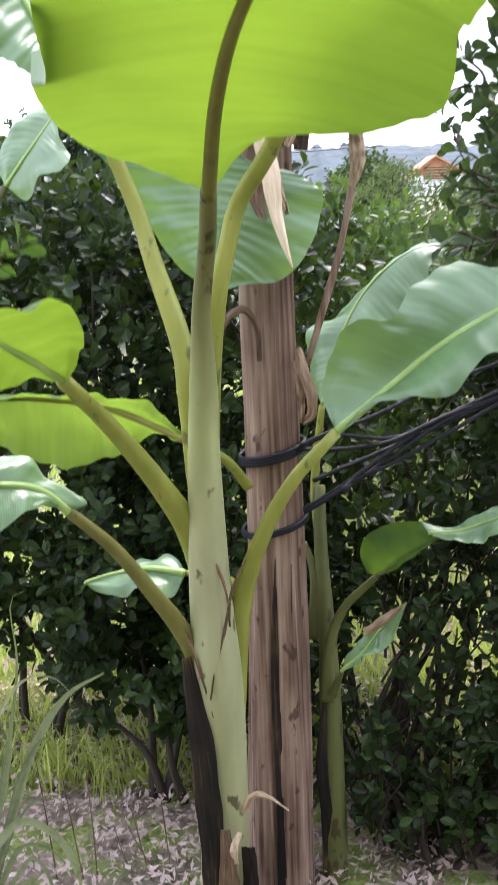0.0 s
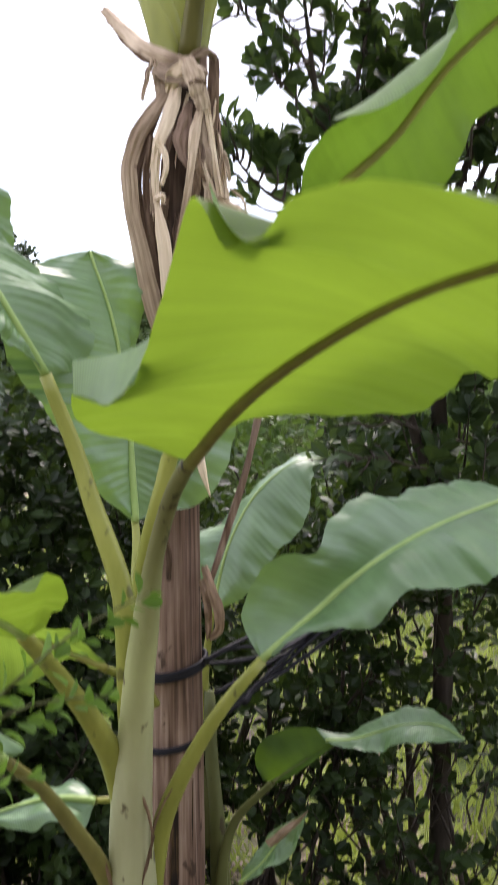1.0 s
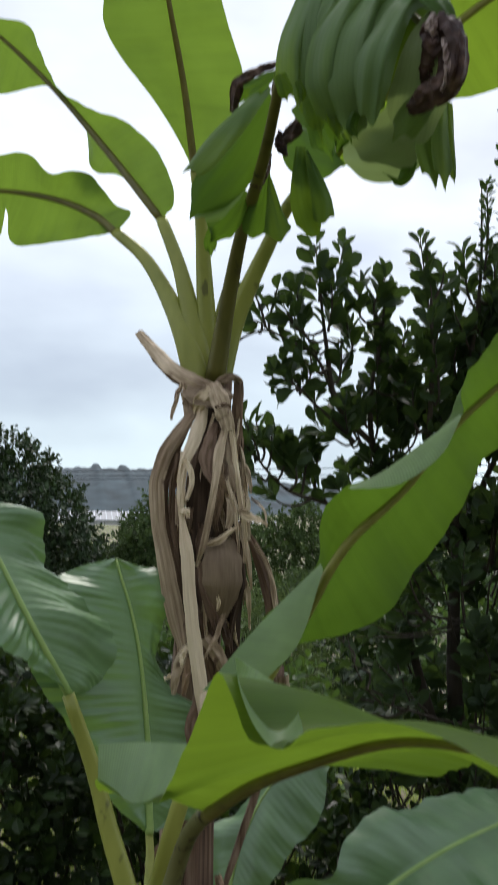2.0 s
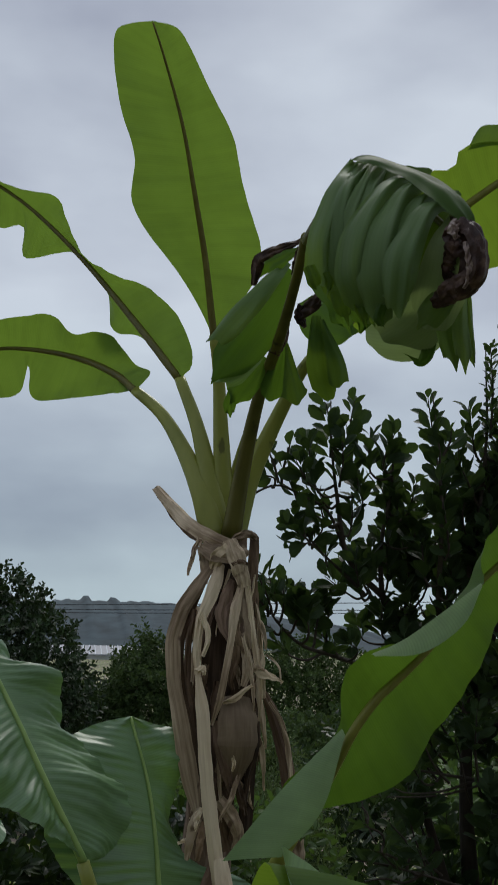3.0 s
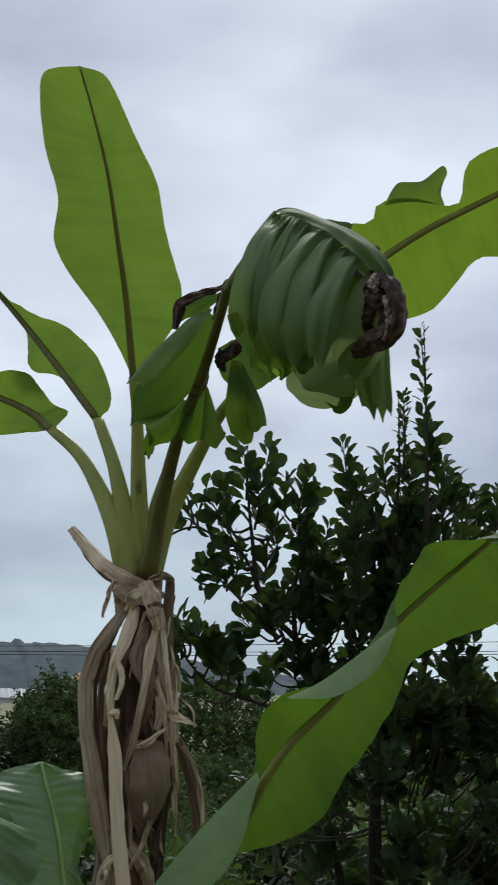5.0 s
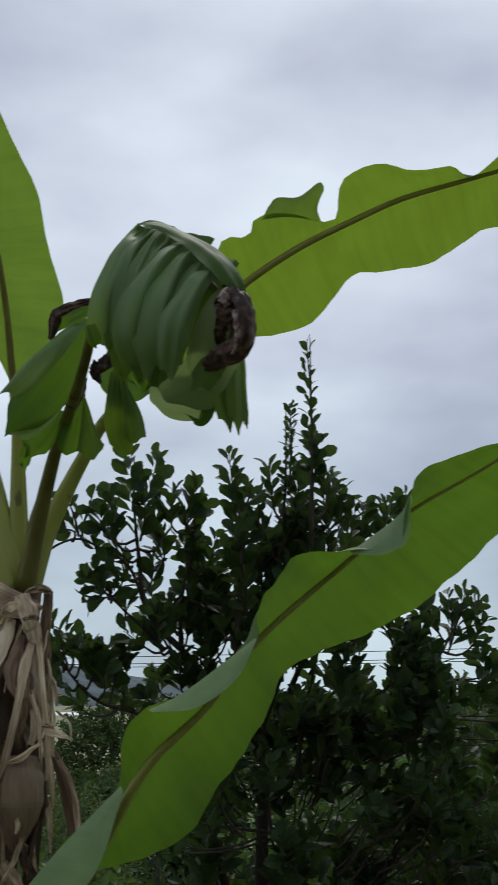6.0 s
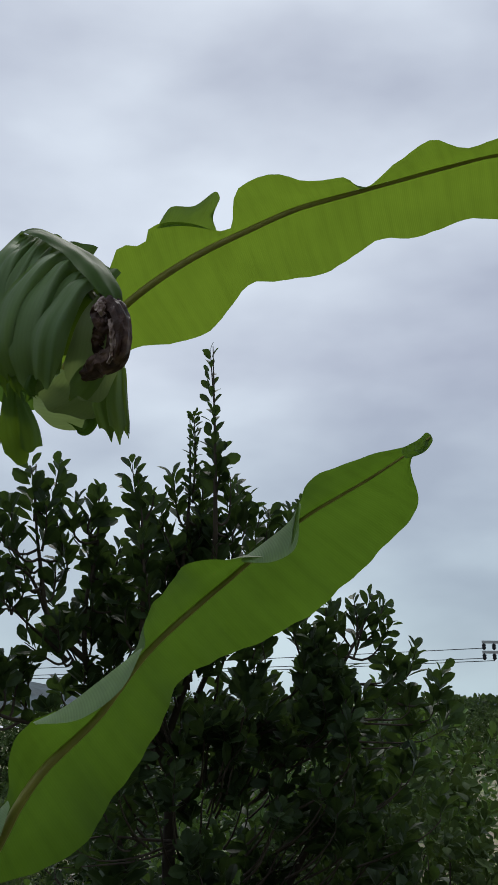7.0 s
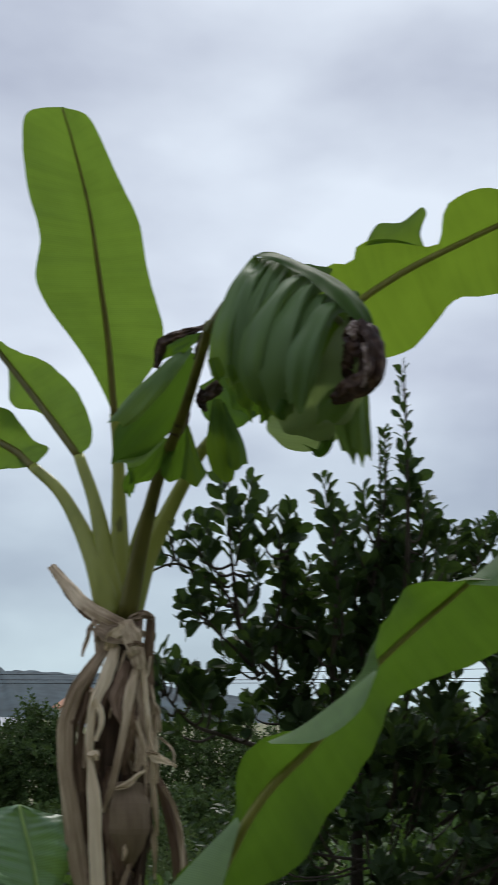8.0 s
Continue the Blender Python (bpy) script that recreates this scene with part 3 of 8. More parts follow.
def ridge(name, y, x0, x1, heights, depth, material, label, seed):
    """A far hill with a wooded, uneven crest."""
    xs = np.linspace(x0, x1, 1300)
    hs = np.interp(xs, np.linspace(x0, x1, len(heights)), heights)
    verts, faces = [], []
    rows = 7
    for i, (x, h) in enumerate(zip(xs, hs)):
        wood = max(0.0, 0.35 + noise.noise((x * 0.06, seed, 9)))
        h += 2.3 * wood * max(0.0, noise.noise((x * 0.42, seed, 4)) - 0.05) ** 0.5 + 0.4 * noise.noise((x * 1.1, seed, 6)) * wood
        h += 0.06 * h * noise.noise((x * 0.1 + seed, 0, 0)) + 0.17 * h * max(0.0, noise.noise((x * 0.35, seed, 2))) * max(0.0, 0.5 + noise.noise((x * 0.04, seed, 7)))
        for k in range(rows):
            f = k / (rows - 1)
            verts.append((x, y - depth * (1 - f) + 4 * noise.noise((x * 0.05, f * 3, seed)), -2 + (h + 2) * math.sin(f * math.pi / 2)))
    for i in range(len(xs) - 1):
        for k in range(rows - 1):
            faces.append((i * rows + k, (i + 1) * rows + k, (i + 1) * rows + k + 1, i * rows + k + 1))
    return tagged(mesh_ob(name, verts, faces, material), label, "hill", kind="structure")


ground()
# unseen wall added behind the path to cut sky light on the hedge
v_wall = [(x, y, z) for z in (-0.1, 3.9) for y in (-2.2, -1.9) for x in (-7.0, 7.0)]
tagged(mesh_ob("sky_block_wall", v_wall, [(0, 2, 3, 1), (4, 5, 7, 6), (0, 1, 5, 4), (2, 6, 7, 3), (0, 4, 6, 2), (1, 3, 7, 5)], M_SKY_BLOCK, smooth=False), "plain dark unseen wall, added to hold back sky light", "wall", kind="structure")
ridge("backdrop", 262, -260, 340, [5, 5.2, 5.6, 6, 6.4, 6.8, 7, 7.2, 6.8, 6.6, 7.2, 7.6, 8.0, 8.9, 9.1, 8.2, 5.4, 2.4, 1.0, 0.6, 0.4, 0.4, 0.4, 0.4, 0.6, 0.6, 0.6, 0.6, 0.6, 0.6, 0.6], 90, M_HILL, "wooded hill behind the garden, blue haze in its colour", 3)

# ---------------------------------------------------------------- the tall banana plant
tall = thing("banana_plant", (0.04, 2.175, 0), "tall banana plant with dry brown trunk and green crown", "banana plant")


def trunk_tube():
    """Overlapping dry sheath layers give the trunk ridges and steps."""
    path = [(0.032, 2.175, -0.05), (0.035, 2.175, 0.15), (0.045, 2.175, 0.7), (0.047, 2.175, 1.2), (0.047, 2.175, 1.55), (0.07, 2.19, 2.0), (0.094, 2.2, 2.44)]
    radii = [0.082, 0.076, 0.067, 0.06, 0.057, 0.046, 0.036]
    n, sides = 120, 48
    p = spline(path, n)
    r = np.interp(np.linspace(0, 1, n), np.linspace(0, 1, len(radii)), radii)
    verts = []
    for i in range(n):
        for k in range(sides):
            w = 2 * math.pi * k / sides
            z = p[i][2]
            lay = 0.05 * math.sin(5 * w + 1.7 * z + 1.5 * noise.noise((z * 0.8, 3, 1)))
            lay += 0.05 * noise.noise((math.cos(w) * 3, math.sin(w) * 3, z * 0.6)) + 0.03 * noise.noise((math.cos(w) * 12, math.sin(w) * 12, z * 0.9))
            crack = -0.16 * max(0.0, 1 - abs(((w - 4.62 + 0.12 * noise.noise((z * 1.3, 0, 5))) + math.pi) % (2 * math.pi) - math.pi) / 0.14) * (1 if z < 0.95 else max(0, 1 - (z - 0.95) * 4))
            rr = r[i] * (1 + lay + crack)
            verts.append((p[i][0] + rr * math.cos(w), p[i][1] + rr * math.sin(w), z))
    faces = [(i * sides + k, i * sides + (k + 1) % sides, (i + 1) * sides + (k + 1) % sides, (i + 1) * sides + k) for i in range(n - 1) for k in range(sides)]
    return mesh_ob("trunk", verts, faces, M_TRUNK, tall, "grey-brown fibrous dry trunk")


def neck_strands():
    """Thin torn strands that hang about the neck of the trunk."""
    rnd = random.Random(17)
    for i in range(64):
        w = rnd.uniform(3.3, 6.1)
        z = rnd.uniform(1.86, 2.36)
        x0, r0 = 0.05 + 0.055 * (z - 1.5), rnd.uniform(0.055, 0.092) - 0.05 * max(0.0, z - 2.2)
        ln, out = rnd.uniform(0.05, 0.19), rnd.uniform(0.0, 0.02)
        d = np.array([math.cos(w), math.sin(w), 0])
        a = np.array([x0, 2.18, z]) + d * r0
        side = np.array([rnd.uniform(-0.035, 0.035), 0, 0])
        pts = [tuple(a), tuple(a + d * out + side * 0.5 - np.array([0, 0, ln * 0.4])), tuple(a + d * out * 0.7 + side - np.array([0, 0, ln]))]
        wd = rnd.uniform(0.005, 0.019)
        pick = rnd.random()
        ribbon("dead_strand", pts, [wd * 0.6, wd, wd * 0.8, 0.002], M_SHEATH_PALE if pick < 0.25 else M_SHEATH if pick < 0.6 else M_SHEATH_DARK if pick < 0.85 else M_SHEATH_RUST, tall, curl=0.3, n=14, m=4, seed=200 + i, crumple=0.008, fold=0.5, dry=True, twist=rnd.uniform(-1.2, 1.2))


trunk_tube()
tube("petiole", [(0.079, 2.2, 2.423), (0.07, 2.2, 2.555), (0.06, 2.2, 2.69), (0.046, 2.18, 2.822), (0.028, 2.15, 2.896)], [0.03, 0.022, 0.016, 0.011], M_PETIOLE, tall, "", groove=0.35, sides=12)
tube("petiole", [(0.067, 2.19, 2.422), (0.039, 2.2, 2.553), (0.008, 2.23, 2.692), (-0.034, 2.27, 2.816)], [0.032, 0.024, 0.017, 0.014], M_PETIOLE, tall, "", groove=0.35, sides=12)
tube("petiole", [(0.052, 2.18, 2.42), (0.017, 2.2, 2.538), (-0.029, 2.25, 2.652), (-0.076, 2.29, 2.733), (-0.138, 2.33, 2.794)], [0.032, 0.024, 0.017, 0.013], M_PETIOLE, tall, "", groove=0.35, sides=12)
tube("petiole", [(0.097, 2.2, 2.424), (0.13, 2.2, 2.559), (0.164, 2.18, 2.652), (0.196, 2.15, 2.731), (0.238, 2.08, 2.826), (0.315, 2, 2.905)], [0.03, 0.024, 0.018, 0.014, 0.01], M_PETIOLE, tall, "", groove=0.35, sides=12)
tube("petiole", [(0.086, 2.21, 2.424), (0.112, 2.22, 2.601), (0.139, 2.2, 2.723), (0.159, 2.18, 2.832)], [0.028, 0.02, 0.012, 0.006], M_PETIOLE, tall, "", groove=0.35, sides=12)
tube("petiole", [(0.085, 2.16, 2.42), (0.101, 2.12, 2.572), (0.115, 2.02, 2.722), (0.125, 1.85, 2.817), (0.117, 1.68, 2.88), (0.103, 1.55, 2.908)], [0.024, 0.018, 0.014, 0.012, 0.010, 0.010], M_PETIOLE_DARK, tall, "", groove=0.35, sides=12)
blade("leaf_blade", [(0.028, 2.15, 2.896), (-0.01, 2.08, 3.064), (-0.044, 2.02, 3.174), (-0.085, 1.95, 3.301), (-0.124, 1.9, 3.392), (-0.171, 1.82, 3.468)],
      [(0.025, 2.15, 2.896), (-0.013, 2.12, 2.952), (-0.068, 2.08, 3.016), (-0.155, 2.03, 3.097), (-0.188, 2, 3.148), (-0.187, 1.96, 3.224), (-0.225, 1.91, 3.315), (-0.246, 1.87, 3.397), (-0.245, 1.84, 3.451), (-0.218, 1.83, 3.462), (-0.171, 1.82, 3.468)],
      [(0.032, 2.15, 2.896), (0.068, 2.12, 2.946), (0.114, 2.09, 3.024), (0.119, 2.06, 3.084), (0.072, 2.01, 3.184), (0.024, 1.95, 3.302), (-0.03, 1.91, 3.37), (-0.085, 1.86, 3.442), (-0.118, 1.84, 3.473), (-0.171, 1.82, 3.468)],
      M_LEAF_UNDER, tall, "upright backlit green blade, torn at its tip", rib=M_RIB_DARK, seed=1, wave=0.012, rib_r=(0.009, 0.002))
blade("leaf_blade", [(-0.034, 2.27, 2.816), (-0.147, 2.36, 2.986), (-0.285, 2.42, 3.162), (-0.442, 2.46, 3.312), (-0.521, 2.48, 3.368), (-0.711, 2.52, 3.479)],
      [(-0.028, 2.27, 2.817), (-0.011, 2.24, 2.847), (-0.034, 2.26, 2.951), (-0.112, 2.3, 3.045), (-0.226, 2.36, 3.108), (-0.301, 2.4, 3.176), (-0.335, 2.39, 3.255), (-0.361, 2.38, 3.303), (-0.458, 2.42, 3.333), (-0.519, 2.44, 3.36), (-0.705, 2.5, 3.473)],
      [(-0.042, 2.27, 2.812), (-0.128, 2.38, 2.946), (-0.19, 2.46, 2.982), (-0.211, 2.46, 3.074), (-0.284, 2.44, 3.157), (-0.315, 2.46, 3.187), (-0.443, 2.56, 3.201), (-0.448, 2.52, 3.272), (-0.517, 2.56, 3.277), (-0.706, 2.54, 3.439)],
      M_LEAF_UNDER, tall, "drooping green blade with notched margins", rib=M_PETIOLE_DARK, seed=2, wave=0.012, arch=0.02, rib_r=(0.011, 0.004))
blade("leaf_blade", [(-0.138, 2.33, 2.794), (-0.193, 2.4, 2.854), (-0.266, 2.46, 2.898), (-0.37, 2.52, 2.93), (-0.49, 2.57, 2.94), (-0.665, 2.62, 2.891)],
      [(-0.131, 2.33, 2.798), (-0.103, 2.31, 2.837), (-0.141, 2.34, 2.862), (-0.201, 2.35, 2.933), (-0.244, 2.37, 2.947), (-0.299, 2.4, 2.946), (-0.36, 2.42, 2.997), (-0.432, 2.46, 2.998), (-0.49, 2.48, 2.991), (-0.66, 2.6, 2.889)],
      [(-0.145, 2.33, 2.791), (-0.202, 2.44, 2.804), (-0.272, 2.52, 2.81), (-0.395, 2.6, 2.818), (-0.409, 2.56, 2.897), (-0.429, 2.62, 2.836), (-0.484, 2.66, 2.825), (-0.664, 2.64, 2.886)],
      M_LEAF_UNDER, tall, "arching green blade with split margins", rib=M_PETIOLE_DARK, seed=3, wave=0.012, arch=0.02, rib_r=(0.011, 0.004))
blade("leaf_blade", [(0.315, 2, 2.905), (0.43, 1.76, 3.044), (0.548, 1.68, 3.135), (0.654, 1.62, 3.193), (0.765, 1.57, 3.248), (0.877, 1.52, 3.282), (1.09, 1.44, 3.354), (1.224, 1.38, 3.379), (1.361, 1.33, 3.335)],
      [(0.308, 2, 2.918), (0.379, 1.74, 3.099), (0.388, 1.7, 3.137), (0.434, 1.68, 3.141), (0.441, 1.66, 3.171), (0.507, 1.64, 3.188), (0.608, 1.63, 3.184), (0.595, 1.56, 3.237), (0.66, 1.52, 3.272), (0.734, 1.51, 3.264), (0.811, 1.48, 3.275), (0.87, 1.51, 3.277), (0.899, 1.42, 3.301), (0.958, 1.38, 3.347), (1.038, 1.37, 3.34), (1.173, 1.32, 3.378), (1.352, 1.32, 3.333)],
      [(0.329, 2, 2.879), (0.477, 1.84, 2.972), (0.563, 1.82, 2.989), (0.632, 1.79, 3.02), (0.689, 1.7, 3.102), (0.754, 1.69, 3.118), (0.861, 1.65, 3.144), (0.952, 1.58, 3.204), (1.036, 1.55, 3.213), (1.126, 1.5, 3.248), (1.262, 1.44, 3.26), (1.361, 1.33, 3.328)],
      M_LEAF_YOUNG, tall, "long wavy green blade seen from below", rib=M_RIB_OLIVE, seed=4, wave=0.012, arch=0.03, rib_r=(0.010, 0.004))
# the broken leaf of the crown: its rib bends over and its torn strips hang down
tube("midrib", [(0.103, 1.55, 2.900), (0.106, 1.42, 2.905), (0.128, 1.31, 2.905), (0.162, 1.22, 2.85), (0.188, 1.14, 2.777), (0.202, 1.085, 2.715), (0.204, 1.06, 2.665)], [0.010, 0.009, 0.007, 0.006, 0.005, 0.004], M_PETIOLE_DARK, tall, sides=8)
drape("leaf_strip", [(0.124, 1.31, 2.938), (0.09, 1.275, 2.875), (0.062, 1.25, 2.811), (0.048, 1.24, 2.758), (0.049, 1.245, 2.727), (0.05, 1.25, 2.711)], [0.022, 0.0322, 0.0398, 0.0423, 0.039, 0.041], M_LEAF_WILT, tall, facing=(-0.22, -0.85, 0.4), roll=1, seed=1, crest=-0.45)
drape("leaf_strip", [(0.13, 1.295, 2.929), (0.089, 1.255, 2.855), (0.072, 1.235, 2.792), (0.072, 1.23, 2.737), (0.084, 1.24, 2.703), (0.092, 1.25, 2.687)], [0.0212, 0.0296, 0.0373, 0.0406, 0.0407, 0.04], M_LEAF_WILT, tall, facing=(-0.22, -0.85, 0.4), roll=1, seed=2, crest=-0.45)
drape("leaf_strip", [(0.14, 1.28, 2.918), (0.103, 1.24, 2.845), (0.086, 1.225, 2.79), (0.091, 1.225, 2.738), (0.099, 1.23, 2.701)], [0.0204, 0.0263, 0.0296, 0.033, 0.04], M_LEAF_WILT, tall, facing=(-0.22, -0.85, 0.4), roll=1, seed=3, crest=-0.45)
drape("leaf_strip", [(0.15, 1.265, 2.912), (0.119, 1.235, 2.845), (0.1, 1.22, 2.785), (0.103, 1.215, 2.727), (0.113, 1.22, 2.686), (0.119, 1.225, 2.666)], [0.022, 0.0281, 0.0329, 0.0406, 0.0364, 0.0365], M_LEAF_WILT, tall, facing=(-0.22, -0.85, 0.4), roll=1, seed=4, crest=-0.45)
drape("leaf_strip", [(0.201, 1.225, 2.88), (0.143, 1.19, 2.846), (0.099, 1.165, 2.788), (0.075, 1.15, 2.732), (0.072, 1.155, 2.687), (0.086, 1.17, 2.659), (0.094, 1.18, 2.647)], [0.0229, 0.0287, 0.0372, 0.0482, 0.0507, 0.0432, 0.0409], M_LEAF_WILT, tall, facing=(-0.22, -0.85, 0.4), roll=1, seed=5, crest=-0.45)
drape("leaf_strip", [(0.21, 1.19, 2.851), (0.154, 1.16, 2.824), (0.122, 1.14, 2.775), (0.101, 1.125, 2.719), (0.098, 1.13, 2.675), (0.107, 1.145, 2.645), (0.112, 1.15, 2.63)], [0.0229, 0.0289, 0.0373, 0.0499, 0.0524, 0.0414, 0.0375], M_LEAF_WILT, tall, facing=(-0.22, -0.85, 0.4), roll=1, seed=6, crest=-0.45)
drape("leaf_strip", [(0.216, 1.16, 2.82), (0.168, 1.135, 2.801), (0.141, 1.12, 2.758), (0.125, 1.112, 2.713), (0.119, 1.115, 2.677), (0.118, 1.12, 2.646)], [0.022, 0.0255, 0.0322, 0.0406, 0.0406, 0.0398], M_LEAF_WILT, tall, facing=(-0.22, -0.85, 0.4), roll=1, seed=7, crest=-0.45)
drape("leaf_strip", [(0.219, 1.125, 2.784), (0.167, 1.1, 2.774), (0.134, 1.085, 2.728), (0.114, 1.075, 2.68), (0.112, 1.085, 2.644), (0.115, 1.1, 2.618)], [0.0228, 0.027, 0.0372, 0.0465, 0.0371, 0.0273], M_LEAF_WILT, tall, facing=(-0.22, -0.85, 0.4), roll=1, seed=8, crest=-0.45)
# three inner layers in darker green paint the shade between the strips
drape("leaf_strip", [(0.154, 1.31, 2.942), (0.119, 1.3, 2.871), (0.099, 1.29, 2.799), (0.1, 1.3, 2.738), (0.113, 1.31, 2.707)], [0.0576, 0.0645, 0.0724, 0.0723, 0.0543], M_LEAF_DARK, tall, facing=(-0.6, -0.8, 0.1), roll=0.5, seed=16)
drape("leaf_strip", [(0.188, 1.25, 2.903), (0.151, 1.22, 2.831), (0.125, 1.2, 2.758), (0.122, 1.21, 2.701), (0.133, 1.22, 2.671)], [0.0645, 0.0798, 0.0946, 0.0945, 0.0694], M_LEAF_DARK, tall, facing=(-0.5, -0.85, 0.1), roll=0.5, seed=17)
drape("leaf_strip", [(0.219, 1.18, 2.839), (0.186, 1.155, 2.791), (0.162, 1.14, 2.723), (0.154, 1.15, 2.684)], [0.0444, 0.0595, 0.0744, 0.0745], M_LEAF_DARK, tall, facing=(-0.5, -0.85, 0.1), roll=0.5, seed=18)
drape("leaf_strip", [(0.205, 1.12, 2.781), (0.206, 1.15, 2.749), (0.209, 1.19, 2.704), (0.198, 1.24, 2.663), (0.181, 1.3, 2.656)], [0.0081, 0.0342, 0.0543, 0.0975, 0.1005], M_LEAF_PALE, tall, facing=(0.1, -0.9, -0.4), roll=0.5, seed=9)
drape("leaf_strip", [(0.239, 1.2, 2.719), (0.224, 1.25, 2.682), (0.198, 1.31, 2.675), (0.155, 1.36, 2.69)], [0.0352, 0.0815, 0.1196, 0.0664], M_LEAF_PALE, tall, facing=(0.0, -0.9, -0.45), roll=0.5, seed=19)
drape("leaf_strip", [(0.104, 1.33, 2.927), (0.119, 1.305, 2.938), (0.137, 1.26, 2.916), (0.157, 1.2, 2.874), (0.174, 1.14, 2.829), (0.183, 1.08, 2.776), (0.192, 1.05, 2.737), (0.201, 1.05, 2.713)], [0.0091, 0.0242, 0.0334, 0.0404, 0.0495, 0.0504, 0.0352, 0.0132], M_LEAF_DARK, tall, facing=(0.0, -0.75, 0.65), roll=0.7, seed=10)
drape("leaf_strip", [(0.19, 1.075, 2.754), (0.186, 1.08, 2.729), (0.182, 1.09, 2.695), (0.185, 1.12, 2.662), (0.195, 1.17, 2.637)], [0.0192, 0.0484, 0.0645, 0.0723, 0.0512], M_LEAF_PALE, tall, facing=(-0.25, -0.95, -0.1), roll=0.45, seed=72)
drape("leaf_strip", [(0.223, 1.17, 2.682), (0.216, 1.18, 2.634), (0.23, 1.19, 2.597), (0.236, 1.195, 2.58)], [0.0171, 0.0292, 0.0252, 0.007], M_LEAF_WILT, tall, facing=(-0.4, -0.9, 0.0), roll=1, seed=11)
drape("leaf_strip", [(0.232, 1.16, 2.68), (0.232, 1.17, 2.633), (0.24, 1.18, 2.595), (0.244, 1.185, 2.582)], [0.016, 0.0251, 0.0241, 0.01], M_LEAF_WILT, tall, facing=(0.0, -1.0, 0.0), roll=1.2, seed=12)
drape("leaf_strip", [(0.24, 1.16, 2.681), (0.246, 1.17, 2.634), (0.253, 1.18, 2.604), (0.257, 1.185, 2.586)], [0.0091, 0.0141, 0.013, 0.005], M_LEAF_WILT, tall, facing=(0.5, -0.85, 0.0), roll=1.2, seed=13)
drape("leaf_strip", [(0.233, 1.29, 2.648), (0.23, 1.295, 2.629), (0.221, 1.3, 2.619), (0.204, 1.3, 2.626)], [0.0241, 0.0201, 0.0151, 0.0051], M_LEAF_DEEP, tall, facing=(0, -0.9, 0.3), roll=0.6, seed=14)
drape("leaf_strip", [(0.196, 1.1, 2.66), (0.18, 1.11, 2.645), (0.169, 1.13, 2.629), (0.162, 1.14, 2.619)], [0.0211, 0.0372, 0.0321, 0.0091], M_LEAF_WILT, tall, facing=(-0.2, -0.95, 0.1), roll=1, seed=15)
drape("leaf_strip", [(0.127, 1.8, 2.951), (0.088, 1.78, 2.903), (0.044, 1.78, 2.844), (0.004, 1.79, 2.796), (-0.021, 1.8, 2.769)], [0.0122, 0.0372, 0.0533, 0.0522, 0.0351], M_LEAF_WILT, tall, facing=(-0.35, -0.9, 0.35), roll=1.5, seed=30)
drape("leaf_strip", [(0.135, 1.74, 2.96), (0.11, 1.78, 2.954), (0.086, 1.82, 2.947), (0.073, 1.83, 2.928)], [0.0171, 0.0403, 0.0413, 0.0171], M_LEAF_DEEP, tall, facing=(-0.1, -0.95, 0.1), roll=0.5, seed=31)
drape("leaf_strip", [(0.143, 1.84, 2.955), (0.107, 1.86, 2.895), (0.065, 1.88, 2.822), (0.022, 1.89, 2.759), (-0.006, 1.9, 2.72)], [0.0372, 0.0734, 0.1015, 0.0844, 0.016], M_LEAF_DEEP, tall, facing=(0.0, -1, 0.1), roll=0.25, seed=32)
drape("leaf_strip", [(0.109, 1.92, 2.805), (0.074, 1.91, 2.769), (0.041, 1.91, 2.742), (0.007, 1.92, 2.719)], [0.012, 0.0371, 0.0532, 0.0362], M_LEAF_FOLD, tall, facing=(-0.2, -0.9, 0.4), roll=1.1, seed=33)
drape("leaf_strip", [(0.11, 1.94, 2.793), (0.08, 1.95, 2.745), (0.059, 1.96, 2.715), (0.047, 1.97, 2.692)], [0.0181, 0.0613, 0.0622, 0.02], M_LEAF_DEEP, tall, facing=(0, -1, 0.0), roll=0.4, seed=34)
drape("leaf_strip", [(0.048, 1.97, 2.732), (0.044, 1.98, 2.69), (0.047, 1.99, 2.661)], [0.013, 0.0321, 0.012], M_LEAF_DEEP, tall, facing=(0, -1, 0.0), roll=0.6, seed=35)
drape("leaf_strip", [(0.153, 1.93, 2.833), (0.144, 1.94, 2.784), (0.133, 1.95, 2.728), (0.132, 1.96, 2.702)], [0.01, 0.0371, 0.0572, 0.0502], M_LEAF_DEEP, tall, facing=(0, -1, 0.1), roll=0.3, seed=36)
drape("leaf_strip", [(0.152, 1.915, 2.818), (0.162, 1.92, 2.768), (0.172, 1.925, 2.726), (0.181, 1.93, 2.697)], [0.006, 0.0292, 0.0572, 0.0703], M_LEAF_DARK, tall, facing=(0.25, -0.95, 0.1), roll=0.5, seed=37)
drape("leaf_strip", [(0.22, 1.93, 2.891), (0.224, 1.94, 2.829), (0.233, 1.95, 2.775), (0.249, 1.955, 2.736), (0.258, 1.96, 2.715)], [0.0201, 0.0381, 0.0512, 0.0512, 0.0381], M_LEAF_DARK, tall, facing=(-0.2, -1, 0.0), roll=0.6, seed=38)
drape("leaf_strip", [(0.23, 1.92, 2.881), (0.255, 1.925, 2.822), (0.27, 1.93, 2.777), (0.275, 1.935, 2.741)], [0.01, 0.0331, 0.0483, 0.0562], M_LEAF_DARK, tall, facing=(0.35, -0.9, 0.1), roll=0.7, seed=39)
